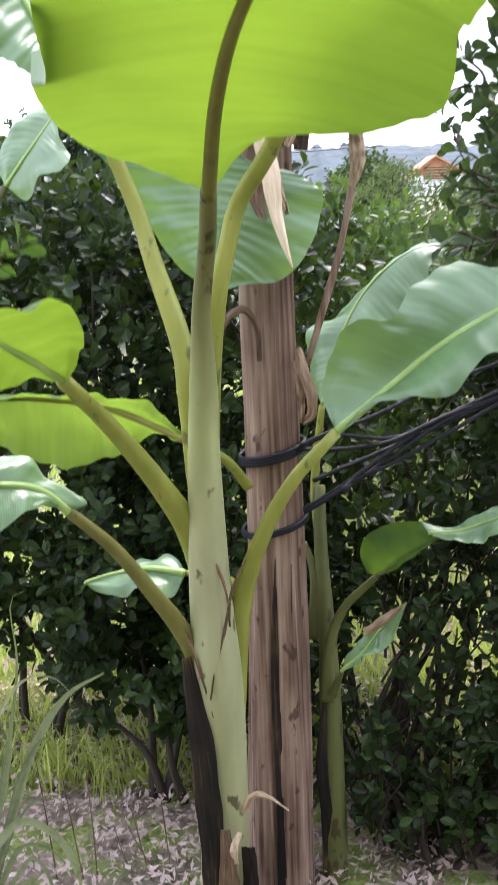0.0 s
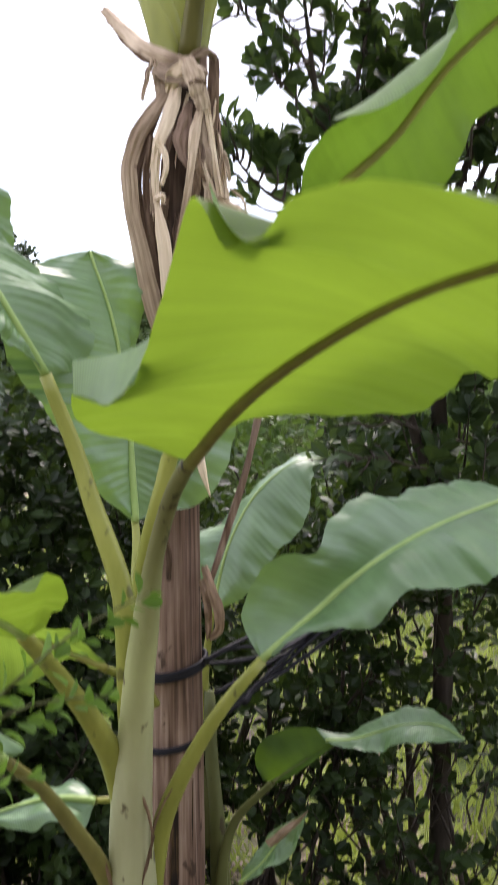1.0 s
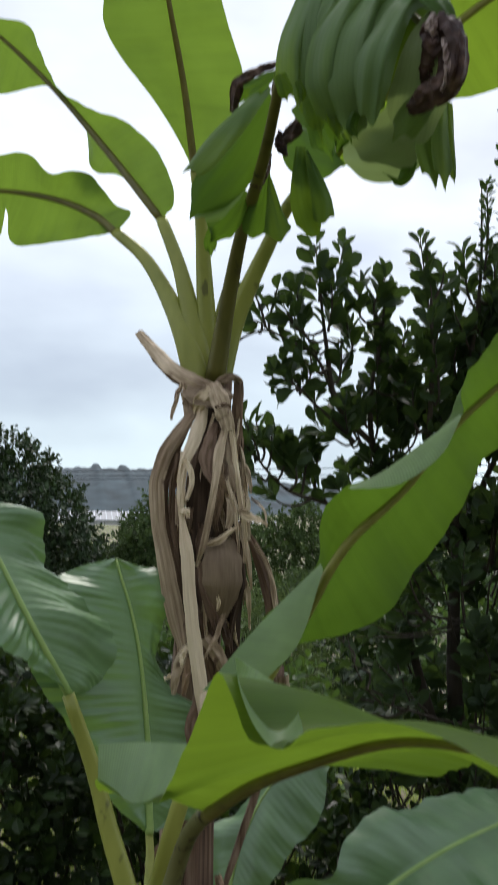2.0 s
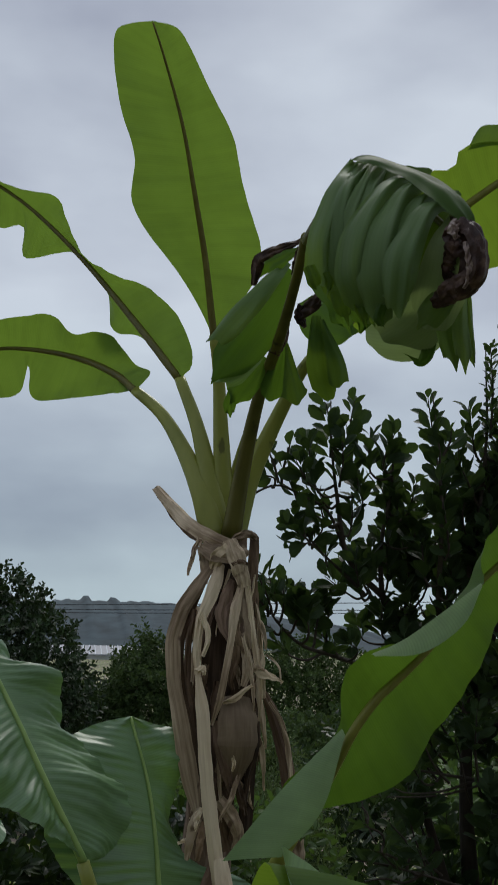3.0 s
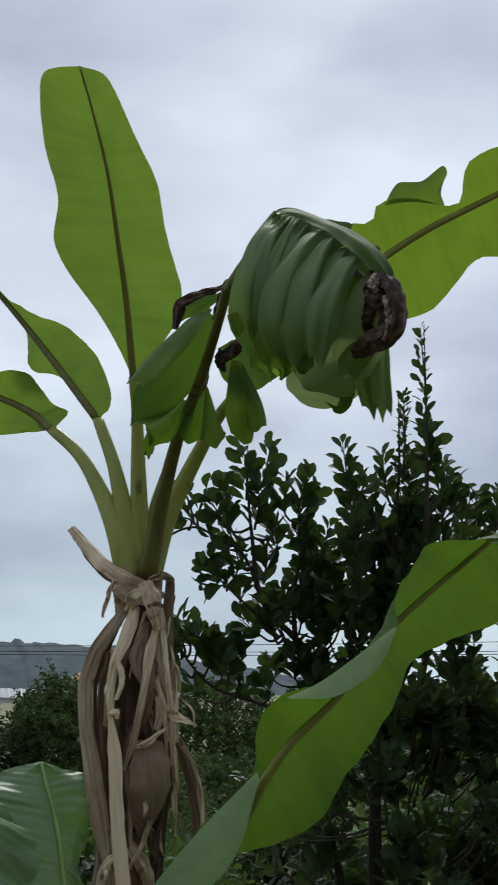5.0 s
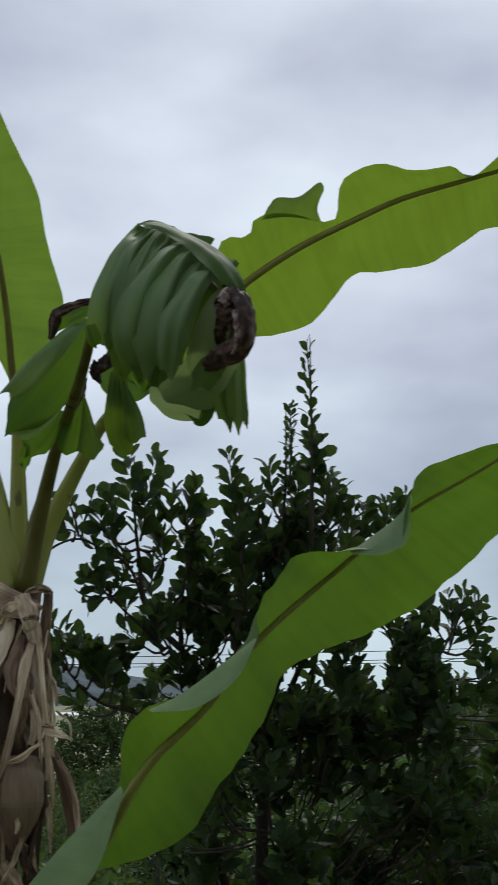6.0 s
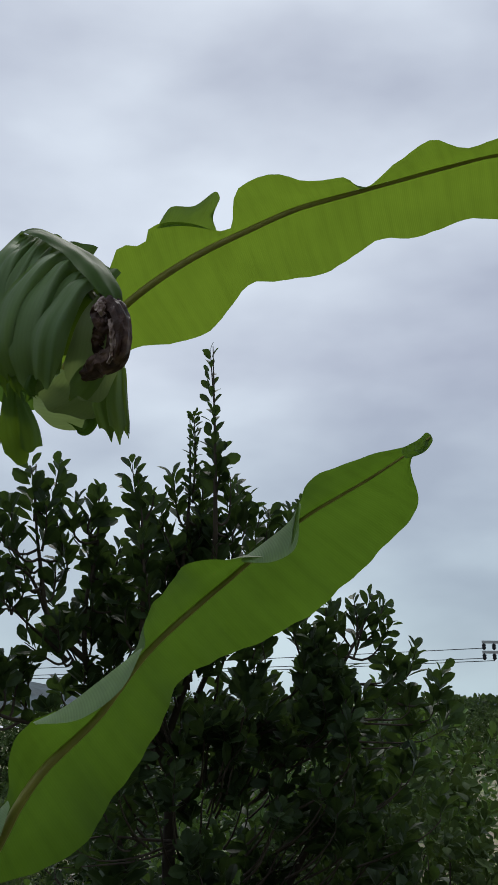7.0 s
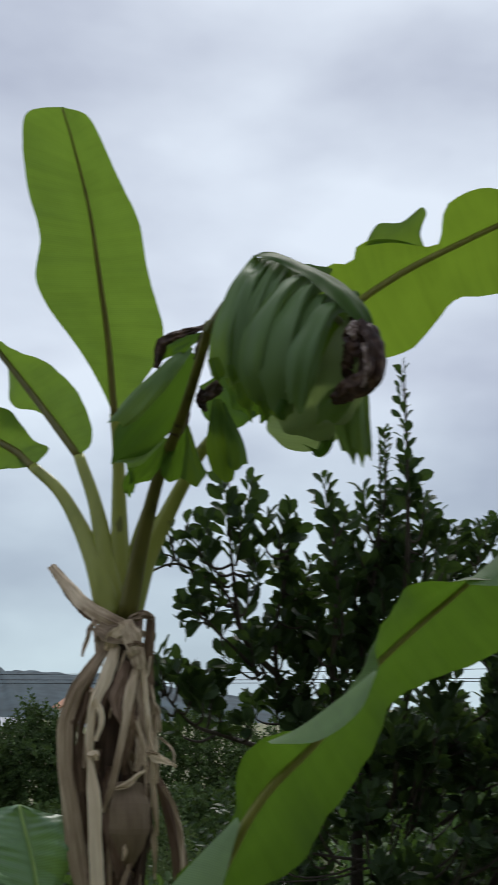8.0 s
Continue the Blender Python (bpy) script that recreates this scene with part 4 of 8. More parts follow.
drape("leaf_strip", [(0.211, 1.98, 2.945), (0.249, 1.97, 2.893), (0.286, 1.96, 2.874), (0.315, 1.95, 2.87)], [0.0533, 0.1186, 0.0924, 0.0272], M_LEAF_DEEP, tall, facing=(0, -1, 0.2), roll=0.4, seed=40)
drape("leaf_strip", [(0.151, 1.62, 2.854), (0.178, 1.6, 2.818), (0.19, 1.6, 2.775), (0.197, 1.6, 2.754)], [0.0443, 0.0654, 0.0543, 0.0151], M_LEAF_DEEP, tall, facing=(0, -1, 0.0), roll=0.5, seed=41)
drape("leaf_strip", [(0.116, 1.36, 2.752), (0.134, 1.34, 2.719), (0.143, 1.34, 2.686), (0.139, 1.34, 2.668)], [0.0373, 0.0483, 0.0311, 0.0071], M_LEAF_DEEP, tall, facing=(0, -1, 0.0), roll=0.6, seed=42)
drape("leaf_strip", [(0.135, 1.26, 2.693), (0.134, 1.27, 2.674), (0.142, 1.28, 2.665)], [0.0141, 0.0221, 0.0091], M_LEAF_WILT, tall, facing=(0, -1, 0.0), roll=1, seed=43)
drape("leaf_strip", [(0.163, 1.66, 2.826), (0.179, 1.64, 2.828), (0.196, 1.63, 2.836)], [0.015, 0.0262, 0.0221], M_LEAF_FOLD, tall, facing=(0, -0.9, 0.4), roll=1.2, seed=44)
drape("leaf_strip", [(0.029, 1.225, 2.725), (0.037, 1.225, 2.704), (0.045, 1.23, 2.691)], [0.0191, 0.0231, 0.01], M_LEAF_YOUNG, tall, facing=(-0.2, -0.95, 0.0), roll=0.9, seed=50)
drape("leaf_strip", [(0.068, 1.215, 2.689), (0.077, 1.215, 2.666), (0.085, 1.22, 2.646)], [0.0222, 0.0272, 0.0081], M_LEAF_YOUNG, tall, facing=(-0.1, -0.95, 0.0), roll=0.9, seed=51)
drape("leaf_strip", [(0.084, 1.165, 2.664), (0.091, 1.165, 2.64), (0.099, 1.17, 2.624)], [0.0181, 0.0211, 0.0061], M_LEAF_YOUNG, tall, facing=(0.0, -0.95, 0.0), roll=0.9, seed=52)
drape("leaf_strip", [(0.106, 1.125, 2.642), (0.103, 1.13, 2.626), (0.113, 1.135, 2.614)], [0.0141, 0.0161, 0.005], M_LEAF_DEEP, tall, facing=(0.10000000000000003, -0.95, 0.0), roll=0.9, seed=53)
drape("leaf_strip", [(0.053, 1.22, 2.716), (0.059, 1.22, 2.701), (0.057, 1.225, 2.687)], [0.0122, 0.0141, 0.0041], M_LEAF_YOUNG, tall, facing=(0.2, -0.95, 0.0), roll=0.9, seed=54)
ribbon("burnt_tip", [(0.183, 1.07, 2.746), (0.189, 1.05, 2.734), (0.195, 1.03, 2.709), (0.2, 1.025, 2.681), (0.199, 1.03, 2.656), (0.196, 1.05, 2.646)], [0.0112, 0.0242, 0.0262, 0.0232, 0.0222, 0.0171], M_BURNT, tall, curl=0.5, seed=60, crumple=0.006, dry=True, fold=0.3, n=40, m=8)
ribbon("burnt_tip", [(0.179, 1.06, 2.735), (0.174, 1.055, 2.717), (0.176, 1.05, 2.698), (0.188, 1.05, 2.693)], [0.0122, 0.0222, 0.0242, 0.0141], M_BURNT, tall, curl=0.5, seed=61, crumple=0.006, dry=True, fold=0.3, n=40, m=8)
ribbon("burnt_tip", [(0.2, 1.045, 2.662), (0.188, 1.06, 2.654), (0.177, 1.08, 2.648), (0.167, 1.1, 2.642)], [0.0242, 0.0313, 0.0311, 0.0171], M_BURNT, tall, curl=0.5, seed=62, crumple=0.006, dry=True, fold=0.3, n=40, m=8)
ribbon("burnt_tip", [(0.185, 1.035, 2.702), (0.186, 1.03, 2.678), (0.188, 1.035, 2.658), (0.186, 1.045, 2.645)], [0.0081, 0.0091, 0.0071, 0.004], M_BURNT_ASH, tall, curl=0.5, seed=63, crumple=0.006, dry=True, fold=0.3, n=40, m=8)
ribbon("burnt_tip", [(0.179, 1.05, 2.734), (0.172, 1.045, 2.72), (0.177, 1.045, 2.71)], [0.0132, 0.0141, 0.0081], M_BURNT_ASH, tall, curl=0.5, seed=68, crumple=0.006, dry=True, fold=0.3, n=40, m=8)
ribbon("burnt_tip", [(0.183, 1.07, 2.716), (0.185, 1.09, 2.687), (0.191, 1.1, 2.664)], [0.0242, 0.0212, 0.016], M_BURNT, tall, curl=0.5, seed=69, crumple=0.006, dry=True, fold=0.3, n=40, m=8)
drape("burnt_tip", [(0.19, 1.075, 2.754), (0.199, 1.065, 2.723), (0.206, 1.065, 2.693), (0.202, 1.07, 2.663), (0.189, 1.085, 2.651)], [0.0252, 0.0453, 0.0352, 0.0352, 0.0242], M_BURNT, tall, facing=(0, -1, 0.1), roll=0.9, seed=71)
ribbon("burnt_tip", [(0.139, 1.7, 2.968), (0.112, 1.74, 2.966), (0.086, 1.78, 2.966), (0.067, 1.8, 2.956), (0.063, 1.82, 2.932), (0.061, 1.83, 2.91)], [0.0091, 0.014, 0.0191, 0.0211, 0.0262, 0.01], M_BURNT, tall, curl=0.5, seed=64, crumple=0.006, dry=True, fold=0.3, n=40, m=8)
ribbon("burnt_tip", [(0.127, 1.68, 2.942), (0.126, 1.7, 2.924), (0.128, 1.74, 2.908)], [0.0181, 0.0262, 0.0191], M_BURNT, tall, curl=0.5, seed=66, crumple=0.006, dry=True, fold=0.3, n=40, m=8)
ribbon("burnt_tip", [(0.184, 1.62, 2.858), (0.169, 1.66, 2.847), (0.156, 1.72, 2.838), (0.142, 1.76, 2.833)], [0.0091, 0.0222, 0.0293, 0.0232], M_BURNT, tall, curl=0.5, seed=65, crumple=0.006, dry=True, fold=0.3, n=40, m=8)
ribbon("burnt_tip", [(0.143, 1.74, 2.848), (0.144, 1.76, 2.828), (0.157, 1.77, 2.811)], [0.0181, 0.0282, 0.007], M_BURNT, tall, curl=0.5, seed=67, crumple=0.006, dry=True, fold=0.3, n=40, m=8)
ribbon("burnt_tip", [(0.14, 1.88, 2.854), (0.134, 1.88, 2.823), (0.122, 1.9, 2.79)], [0.0201, 0.0292, 0.0251], M_BURNT, tall, curl=0.5, seed=70, crumple=0.006, dry=True, fold=0.3, n=40, m=8)
flap("curled_margin", [(0.457, 1.66, 3.173), (0.509, 1.645, 3.182), (0.582, 1.635, 3.181)], [(0.473, 1.665, 3.207), (0.489, 1.66, 3.229), (0.536, 1.65, 3.236), (0.584, 1.64, 3.275), (0.592, 1.64, 3.261), (0.568, 1.64, 3.217)], M_LEAF_YOUNG, tall, bulge=0.1)
# dry sheaths round the neck
ribbon("dead_sheath", [(-0.08, 2.26, 2.543), (-0.045, 2.22, 2.495), (-0.004, 2.17, 2.444), (0.036, 2.12, 2.417), (0.075, 2.09, 2.399)], [0.021, 0.029, 0.0341, 0.0341, 0.0261], M_SHEATH, tall, curl=0.42, seed=80, crumple=0.006, fold=0.32, m=5, n=22, dry=True)
ribbon("dead_sheath", [(-0.068, 2.27, 2.529), (-0.032, 2.235, 2.479), (0.001, 2.19, 2.434), (0.017, 2.15, 2.414)], [0.022, 0.0291, 0.0311, 0.018], M_SHEATH_DARK, tall, curl=0.3, seed=81, crumple=0.006, fold=0.32, m=5, n=22, dry=True)
ribbon("dead_sheath", [(0.011, 2.14, 2.418), (0, 2.13, 2.391), (-0.008, 2.13, 2.356), (-0.012, 2.13, 2.333)], [0.01, 0.011, 0.008, 0.004], M_SHEATH, tall, curl=0.3, seed=82, crumple=0.006, fold=0.32, m=5, n=22, dry=True)
ribbon("dead_sheath", [(0.012, 2.13, 2.414), (0.014, 2.125, 2.384), (0.012, 2.125, 2.366)], [0.008, 0.0081, 0.004], M_SHEATH, tall, curl=0.24, seed=83, crumple=0.006, fold=0.32, m=5, n=22, dry=True)
ribbon("dead_sheath", [(0.019, 2.125, 2.402), (0.051, 2.095, 2.384), (0.084, 2.085, 2.384), (0.112, 2.1, 2.394)], [0.0331, 0.0561, 0.05, 0.0251], M_SHEATH, tall, curl=0.21, seed=84, crumple=0.006, fold=0.32, m=5, n=22, dry=True, facing=(0, -0.9, 0.3))
ribbon("dead_sheath", [(0.037, 2.11, 2.349), (0.047, 2.085, 2.373), (0.07, 2.08, 2.393)], [0.013, 0.033, 0.0301], M_SHEATH_PALE, tall, curl=0.24, seed=85, crumple=0.006, fold=0.32, m=5, n=22, dry=True)
ribbon("dead_sheath", [(0.071, 2.085, 2.411), (0.085, 2.07, 2.371), (0.095, 2.068, 2.342), (0.105, 2.075, 2.311)], [0.0321, 0.04, 0.0381, 0.0281], M_SHEATH, tall, curl=0.3, seed=86, crumple=0.006, fold=0.32, m=5, n=22, dry=True)
ribbon("dead_sheath", [(0.074, 2.062, 2.356), (0.093, 2.06, 2.364), (0.109, 2.065, 2.36)], [0.008, 0.01, 0.0051], M_SHEATH_DARK, tall, curl=0.3, seed=87, crumple=0.006, fold=0.32, m=5, n=22, dry=True)
ribbon("dead_sheath", [(0.081, 2.1, 2.408), (0.106, 2.1, 2.429), (0.136, 2.12, 2.422)], [0.015, 0.02, 0.016], M_SHEATH, tall, curl=0.3, seed=88, crumple=0.006, fold=0.32, m=5, n=22, dry=True)
ribbon("dead_sheath", [(0.135, 2.13, 2.426), (0.134, 2.13, 2.377), (0.132, 2.13, 2.314), (0.137, 2.13, 2.24)], [0.019, 0.0261, 0.026, 0.018], M_SHEATH_DARK, tall, curl=0.24, seed=89, crumple=0.006, fold=0.32, m=5, n=22, dry=True)
ribbon("dead_sheath", [(0.022, 2.14, 2.398), (0.027, 2.13, 2.36), (0.023, 2.125, 2.316)], [0.03, 0.028, 0.015], M_SHEATH, tall, curl=0.3, seed=90, crumple=0.006, fold=0.32, m=5, n=22, dry=True)
ribbon("dead_sheath", [(0.038, 2.12, 2.357), (-0, 2.1, 2.3), (-0.029, 2.09, 2.256), (-0.042, 2.085, 2.212), (-0.05, 2.085, 2.17), (-0.041, 2.085, 2.105), (-0.023, 2.085, 2.024), (-0.006, 2.09, 1.945), (0.009, 2.09, 1.878), (0.023, 2.09, 1.833)], [0.017, 0.0291, 0.034, 0.031, 0.032, 0.031, 0.036, 0.041, 0.036, 0.014], M_SHEATH, tall, curl=0.21, seed=91, crumple=0.006, fold=0.32, m=5, n=34, dry=True)
ribbon("dead_sheath", [(0.028, 2.13, 2.335), (-0.004, 2.115, 2.271), (-0.028, 2.1, 2.222), (-0.03, 2.1, 2.163), (-0.017, 2.1, 2.081), (0.002, 2.1, 2.001), (0.016, 2.1, 1.91)], [0.015, 0.023, 0.024, 0.019, 0.019, 0.024, 0.026], M_SHEATH_DARK, tall, curl=0.24, seed=92, crumple=0.006, fold=0.32, m=5, n=29, dry=True)
ribbon("dead_sheath", [(0.055, 2.1, 2.359), (0.037, 2.08, 2.296), (0.015, 2.07, 2.252), (0.007, 2.07, 2.212), (0.005, 2.07, 2.158), (0.009, 2.07, 2.123)], [0.021, 0.029, 0.027, 0.02, 0.017, 0.012], M_SHEATH_PALE, tall, curl=0.3, seed=93, crumple=0.006, fold=0.32, m=5, n=22, dry=True)
ribbon("dead_sheath", [(0.01, 2.065, 2.247), (0.025, 2.06, 2.219), (0.026, 2.06, 2.189), (0.018, 2.065, 2.16)], [0.012, 0.013, 0.012, 0.008], M_SHEATH_PALE, tall, curl=0.36, seed=94, crumple=0.006, fold=0.32, m=5, n=22, dry=True)
ribbon("dead_sheath", [(0, 2.09, 2.259), (-0.01, 2.085, 2.199), (-0.011, 2.085, 2.129), (0.002, 2.085, 2.059)], [0.01, 0.014, 0.015, 0.015], M_SHEATH_DARK, tall, curl=0.3, seed=95, crumple=0.006, fold=0.32, m=5, n=22, dry=True)
ribbon("dead_sheath", [(0.012, 2.08, 2.236), (0.001, 2.078, 2.164), (0.001, 2.078, 2.106)], [0.01, 0.012, 0.012], M_SHEATH, tall, curl=0.36, seed=96, crumple=0.006, fold=0.32, m=5, n=22, dry=True)
# dark sheet in the middle gap, with its shade painted in
ribbon("dead_sheath", [(0.072, 2.125, 2.362), (0.065, 2.12, 2.274), (0.058, 2.12, 2.189), (0.059, 2.12, 2.105), (0.058, 2.12, 2.011)], [0.0391, 0.056, 0.067, 0.074, 0.074], M_NECK_SHADE, tall, curl=0.24, seed=97, crumple=0.004, fold=0.32, m=5, n=22, dry=True)
ribbon("dead_sheath", [(0.108, 2.12, 2.338), (0.111, 2.115, 2.239), (0.112, 2.115, 2.142), (0.111, 2.12, 2.059)], [0.031, 0.046, 0.055, 0.055], M_SHEATH_DARK, tall, curl=0.24, seed=98, crumple=0.004, fold=0.32, m=5, n=22, dry=True)
ribbon("dead_sheath", [(0.079, 2.085, 2.325), (0.066, 2.075, 2.283), (0.057, 2.07, 2.239), (0.071, 2.07, 2.197), (0.082, 2.072, 2.179)], [0.013, 0.028, 0.032, 0.018, 0.006], M_SHEATH_RUST, tall, curl=0.24, seed=99, crumple=0.006, fold=0.32, m=5, n=22, dry=True)
ribbon("dead_sheath", [(0.098, 2.075, 2.311), (0.085, 2.065, 2.269), (0.079, 2.06, 2.214), (0.07, 2.055, 2.155), (0.06, 2.052, 2.097), (0.051, 2.055, 2.051), (0.041, 2.06, 2.019)], [0.015, 0.023, 0.017, 0.014, 0.016, 0.015, 0.007], M_SHEATH, tall, curl=0.3, seed=100, crumple=0.006, fold=0.32, m=5, n=29, dry=True)
ribbon("dead_sheath", [(0.112, 2.085, 2.319), (0.12, 2.078, 2.264), (0.129, 2.075, 2.204), (0.139, 2.075, 2.145), (0.147, 2.08, 2.086), (0.147, 2.085, 2.027)], [0.013, 0.014, 0.012, 0.013, 0.01, 0.005], M_SHEATH_PALE, tall, curl=0.36, seed=101, crumple=0.006, fold=0.32, m=5, n=29, dry=True)
ribbon("dead_sheath", [(0.108, 2.09, 2.307), (0.104, 2.08, 2.251), (0.109, 2.075, 2.208), (0.12, 2.075, 2.177)], [0.018, 0.03, 0.032, 0.01], M_SHEATH, tall, curl=0.21, seed=102, crumple=0.006, fold=0.32, m=5, n=22, dry=True)
ribbon("dead_sheath", [(0.093, 2.075, 2.238), (0.096, 2.07, 2.196), (0.114, 2.07, 2.173)], [0.01, 0.022, 0.014], M_SHEATH_DARK, tall, curl=0.24, seed=103, crumple=0.006, fold=0.32, m=5, n=22, dry=True)
ribbon("dead_sheath", [(0.084, 2.075, 2.214), (0.09, 2.07, 2.16), (0.079, 2.068, 2.113), (0.085, 2.07, 2.092)], [0.013, 0.02, 0.017, 0.006], M_SHEATH_DARK, tall, curl=0.3, seed=104, crumple=0.006, fold=0.32, m=5, n=22, dry=True)
ribbon("dead_sheath", [(0.111, 2.08, 2.179), (0.117, 2.075, 2.137), (0.108, 2.075, 2.099)], [0.02, 0.025, 0.012], M_SHEATH, tall, curl=0.24, seed=105, crumple=0.006, fold=0.32, m=5, n=22, dry=True)
ribbon("dead_sheath", [(0.102, 2.066, 2.208), (0.116, 2.064, 2.161), (0.126, 2.066, 2.107), (0.134, 2.07, 2.04)], [0.0081, 0.011, 0.009, 0.003], M_SHEATH, tall, curl=0.36, seed=106, crumple=0.006, fold=0.32, m=5, n=22, dry=True)
ribbon("dead_sheath", [(0.125, 2.08, 2.142), (0.152, 2.075, 2.126), (0.176, 2.07, 2.118), (0.196, 2.07, 2.111)], [0.015, 0.025, 0.015, 0.003], M_SHEATH_PALE, tall, curl=0.21, seed=107, crumple=0.006, fold=0.32, m=5, n=22, dry=True, facing=(0.1, -0.8, 0.5))
ribbon("dead_sheath", [(0.063, 2.06, 2.065), (0.088, 2.055, 2.075), (0.107, 2.055, 2.091), (0.125, 2.06, 2.103)], [0.0051, 0.014, 0.011, 0.005], M_SHEATH_PALE, tall, curl=0.24, seed=108, crumple=0.006, fold=0.32, m=5, n=22, dry=True)
ribbon("dead_sheath", [(0.139, 2.09, 2.149), (0.15, 2.088, 2.121), (0.157, 2.09, 2.074)], [0.013, 0.015, 0.012], M_SHEATH, tall, curl=0.3, seed=109, crumple=0.006, fold=0.32, m=5, n=22, dry=True)
ribbon("dead_sheath", [(0.119, 2.075, 2.132), (0.138, 2.07, 2.138), (0.155, 2.07, 2.134)], [0.008, 0.009, 0.004], M_SHEATH, tall, curl=0.3, seed=110, crumple=0.006, fold=0.32, m=5, n=22, dry=True)
ribbon("dead_sheath", [(0.096, 2.085, 2.075), (0.096, 2.06, 2.029), (0.097, 2.055, 1.973), (0.094, 2.07, 1.926), (0.095, 2.09, 1.894)], [0.062, 0.087, 0.086, 0.058, 0.024], M_SHEATH_SMOOTH, tall, curl=0.33, seed=111, crumple=0.002, fold=0, m=5, n=22, dry=True)
ribbon("dead_sheath", [(0.136, 2.1, 2.073), (0.148, 2.1, 2.014), (0.143, 2.1, 1.956), (0.128, 2.1, 1.899), (0.123, 2.1, 1.832)], [0.012, 0.014, 0.015, 0.013, 0.01], M_SHEATH_DARK, tall, curl=0.3, seed=112, crumple=0.006, fold=0.32, m=5, n=22, dry=True)
ribbon("dead_sheath", [(0.051, 2.065, 2.028), (0.062, 2.06, 1.972), (0.08, 2.065, 1.915), (0.092, 2.075, 1.878)], [0.017, 0.026, 0.027, 0.01], M_SHEATH_RUST, tall, curl=0.24, seed=113, crumple=0.006, fold=0.32, m=5, n=22, dry=True)
ribbon("dead_sheath", [(0.087, 2.05, 1.96), (0.089, 2.048, 1.94), (0.086, 2.05, 1.928)], [0.008, 0.009, 0.005], M_SHEATH_PALE, tall, curl=0.3, seed=114, crumple=0.006, fold=0.32, m=5, n=22, dry=True)
ribbon("dead_sheath", [(0.106, 2.07, 1.926), (0.092, 2.06, 1.887), (0.078, 2.055, 1.855), (0.061, 2.06, 1.826)], [0.012, 0.012, 0.011, 0.004], M_SHEATH, tall, curl=0.3, seed=115, crumple=0.006, fold=0.32, m=5, n=22, dry=True)
ribbon("dead_sheath", [(0.1, 2.08, 1.902), (0.113, 2.08, 1.868), (0.122, 2.085, 1.834)], [0.017, 0.019, 0.012], M_SHEATH_DARK, tall, curl=0.3, seed=116, crumple=0.006, fold=0.32, m=5, n=22, dry=True)
ribbon("dead_sheath", [(0.064, 2.11, 1.897), (0.08, 2.105, 1.831), (0.098, 2.105, 1.764)], [0.036, 0.053, 0.053], M_SHEATH_DARK, tall, curl=0.24, seed=117, crumple=0.003, fold=0.32, m=5, n=22, dry=True)
ribbon("dead_sheath", [(0.065, 2.08, 1.868), (0.093, 2.08, 1.835), (0.11, 2.085, 1.79), (0.102, 2.09, 1.765)], [0.024, 0.031, 0.027, 0.012], M_SHEATH, tall, curl=0.24, seed=118, crumple=0.006, fold=0.32, m=5, n=22, dry=True)
ribbon("dead_sheath", [(0.029, 2.11, 1.965), (0.037, 2.11, 1.897), (0.043, 2.11, 1.83)], [0.032, 0.041, 0.041], M_SHEATH_RUST, tall, curl=0.24, seed=119, crumple=0.003, fold=0.32, m=5, n=22, dry=True)
ribbon("dead_sheath", [(0.006, 2.055, 2.13), (0.011, 2.045, 2.106), (0.02, 2.035, 2.03), (0.025, 2.03, 1.953), (0.035, 2.03, 1.876), (0.048, 2.03, 1.801), (0.061, 2.035, 1.726), (0.076, 2.05, 1.648)], [0.01, 0.027, 0.028, 0.028, 0.029, 0.03, 0.03, 0.011], M_SHEATH_PALE, tall, curl=0.27, seed=120, crumple=0.002, fold=0.05, m=5, n=34, dry=True)
ribbon("dead_sheath", [(0.003, 2.05, 2.128), (0.016, 2.045, 2.136), (0.019, 2.045, 2.122)], [0.012, 0.014, 0.007], M_SHEATH_PALE, tall, curl=0.3, seed=121, crumple=0.006, fold=0.32, m=5, n=22, dry=True)
ribbon("dead_sheath", [(0.023, 2.05, 1.851), (0.008, 2.045, 1.82), (0, 2.045, 1.785), (-0.002, 2.05, 1.755)], [0.021, 0.023, 0.018, 0.009], M_SHEATH, tall, curl=0.3, seed=122, crumple=0.006, fold=0.32, m=5, n=22, dry=True)
ribbon("dead_sheath", [(0.025, 2.045, 1.856), (0.015, 2.04, 1.842), (0.01, 2.042, 1.812)], [0.011, 0.014, 0.006], M_SHEATH_PALE, tall, curl=0.3, seed=123, crumple=0.006, fold=0.32, m=5, n=22, dry=True)
ribbon("dead_sheath", [(0.011, 2.05, 1.808), (-0.007, 2.045, 1.794), (-0.023, 2.045, 1.789)], [0.009, 0.009, 0.004], M_SHEATH_PALE, tall, curl=0.24, seed=124, crumple=0.006, fold=0.32, m=5, n=22, dry=True)
ribbon("dead_sheath", [(0.029, 2.05, 1.83), (0.023, 2.045, 1.793), (0.018, 2.05, 1.754)], [0.014, 0.016, 0.0091], M_SHEATH_DARK, tall, curl=0.3, seed=125, crumple=0.006, fold=0.32, m=5, n=22, dry=True)
ribbon("dead_sheath", [(0.157, 2.12, 2.096), (0.181, 2.13, 2.055), (0.204, 2.135, 2), (0.22, 2.14, 1.941), (0.229, 2.14, 1.871), (0.237, 2.14, 1.79), (0.241, 2.14, 1.711)], [0.01, 0.028, 0.034, 0.033, 0.028, 0.022, 0.015], M_SHEATH_RUST, tall, curl=0.3, seed=126, crumple=0.006, fold=0.32, m=5, n=29, dry=True)
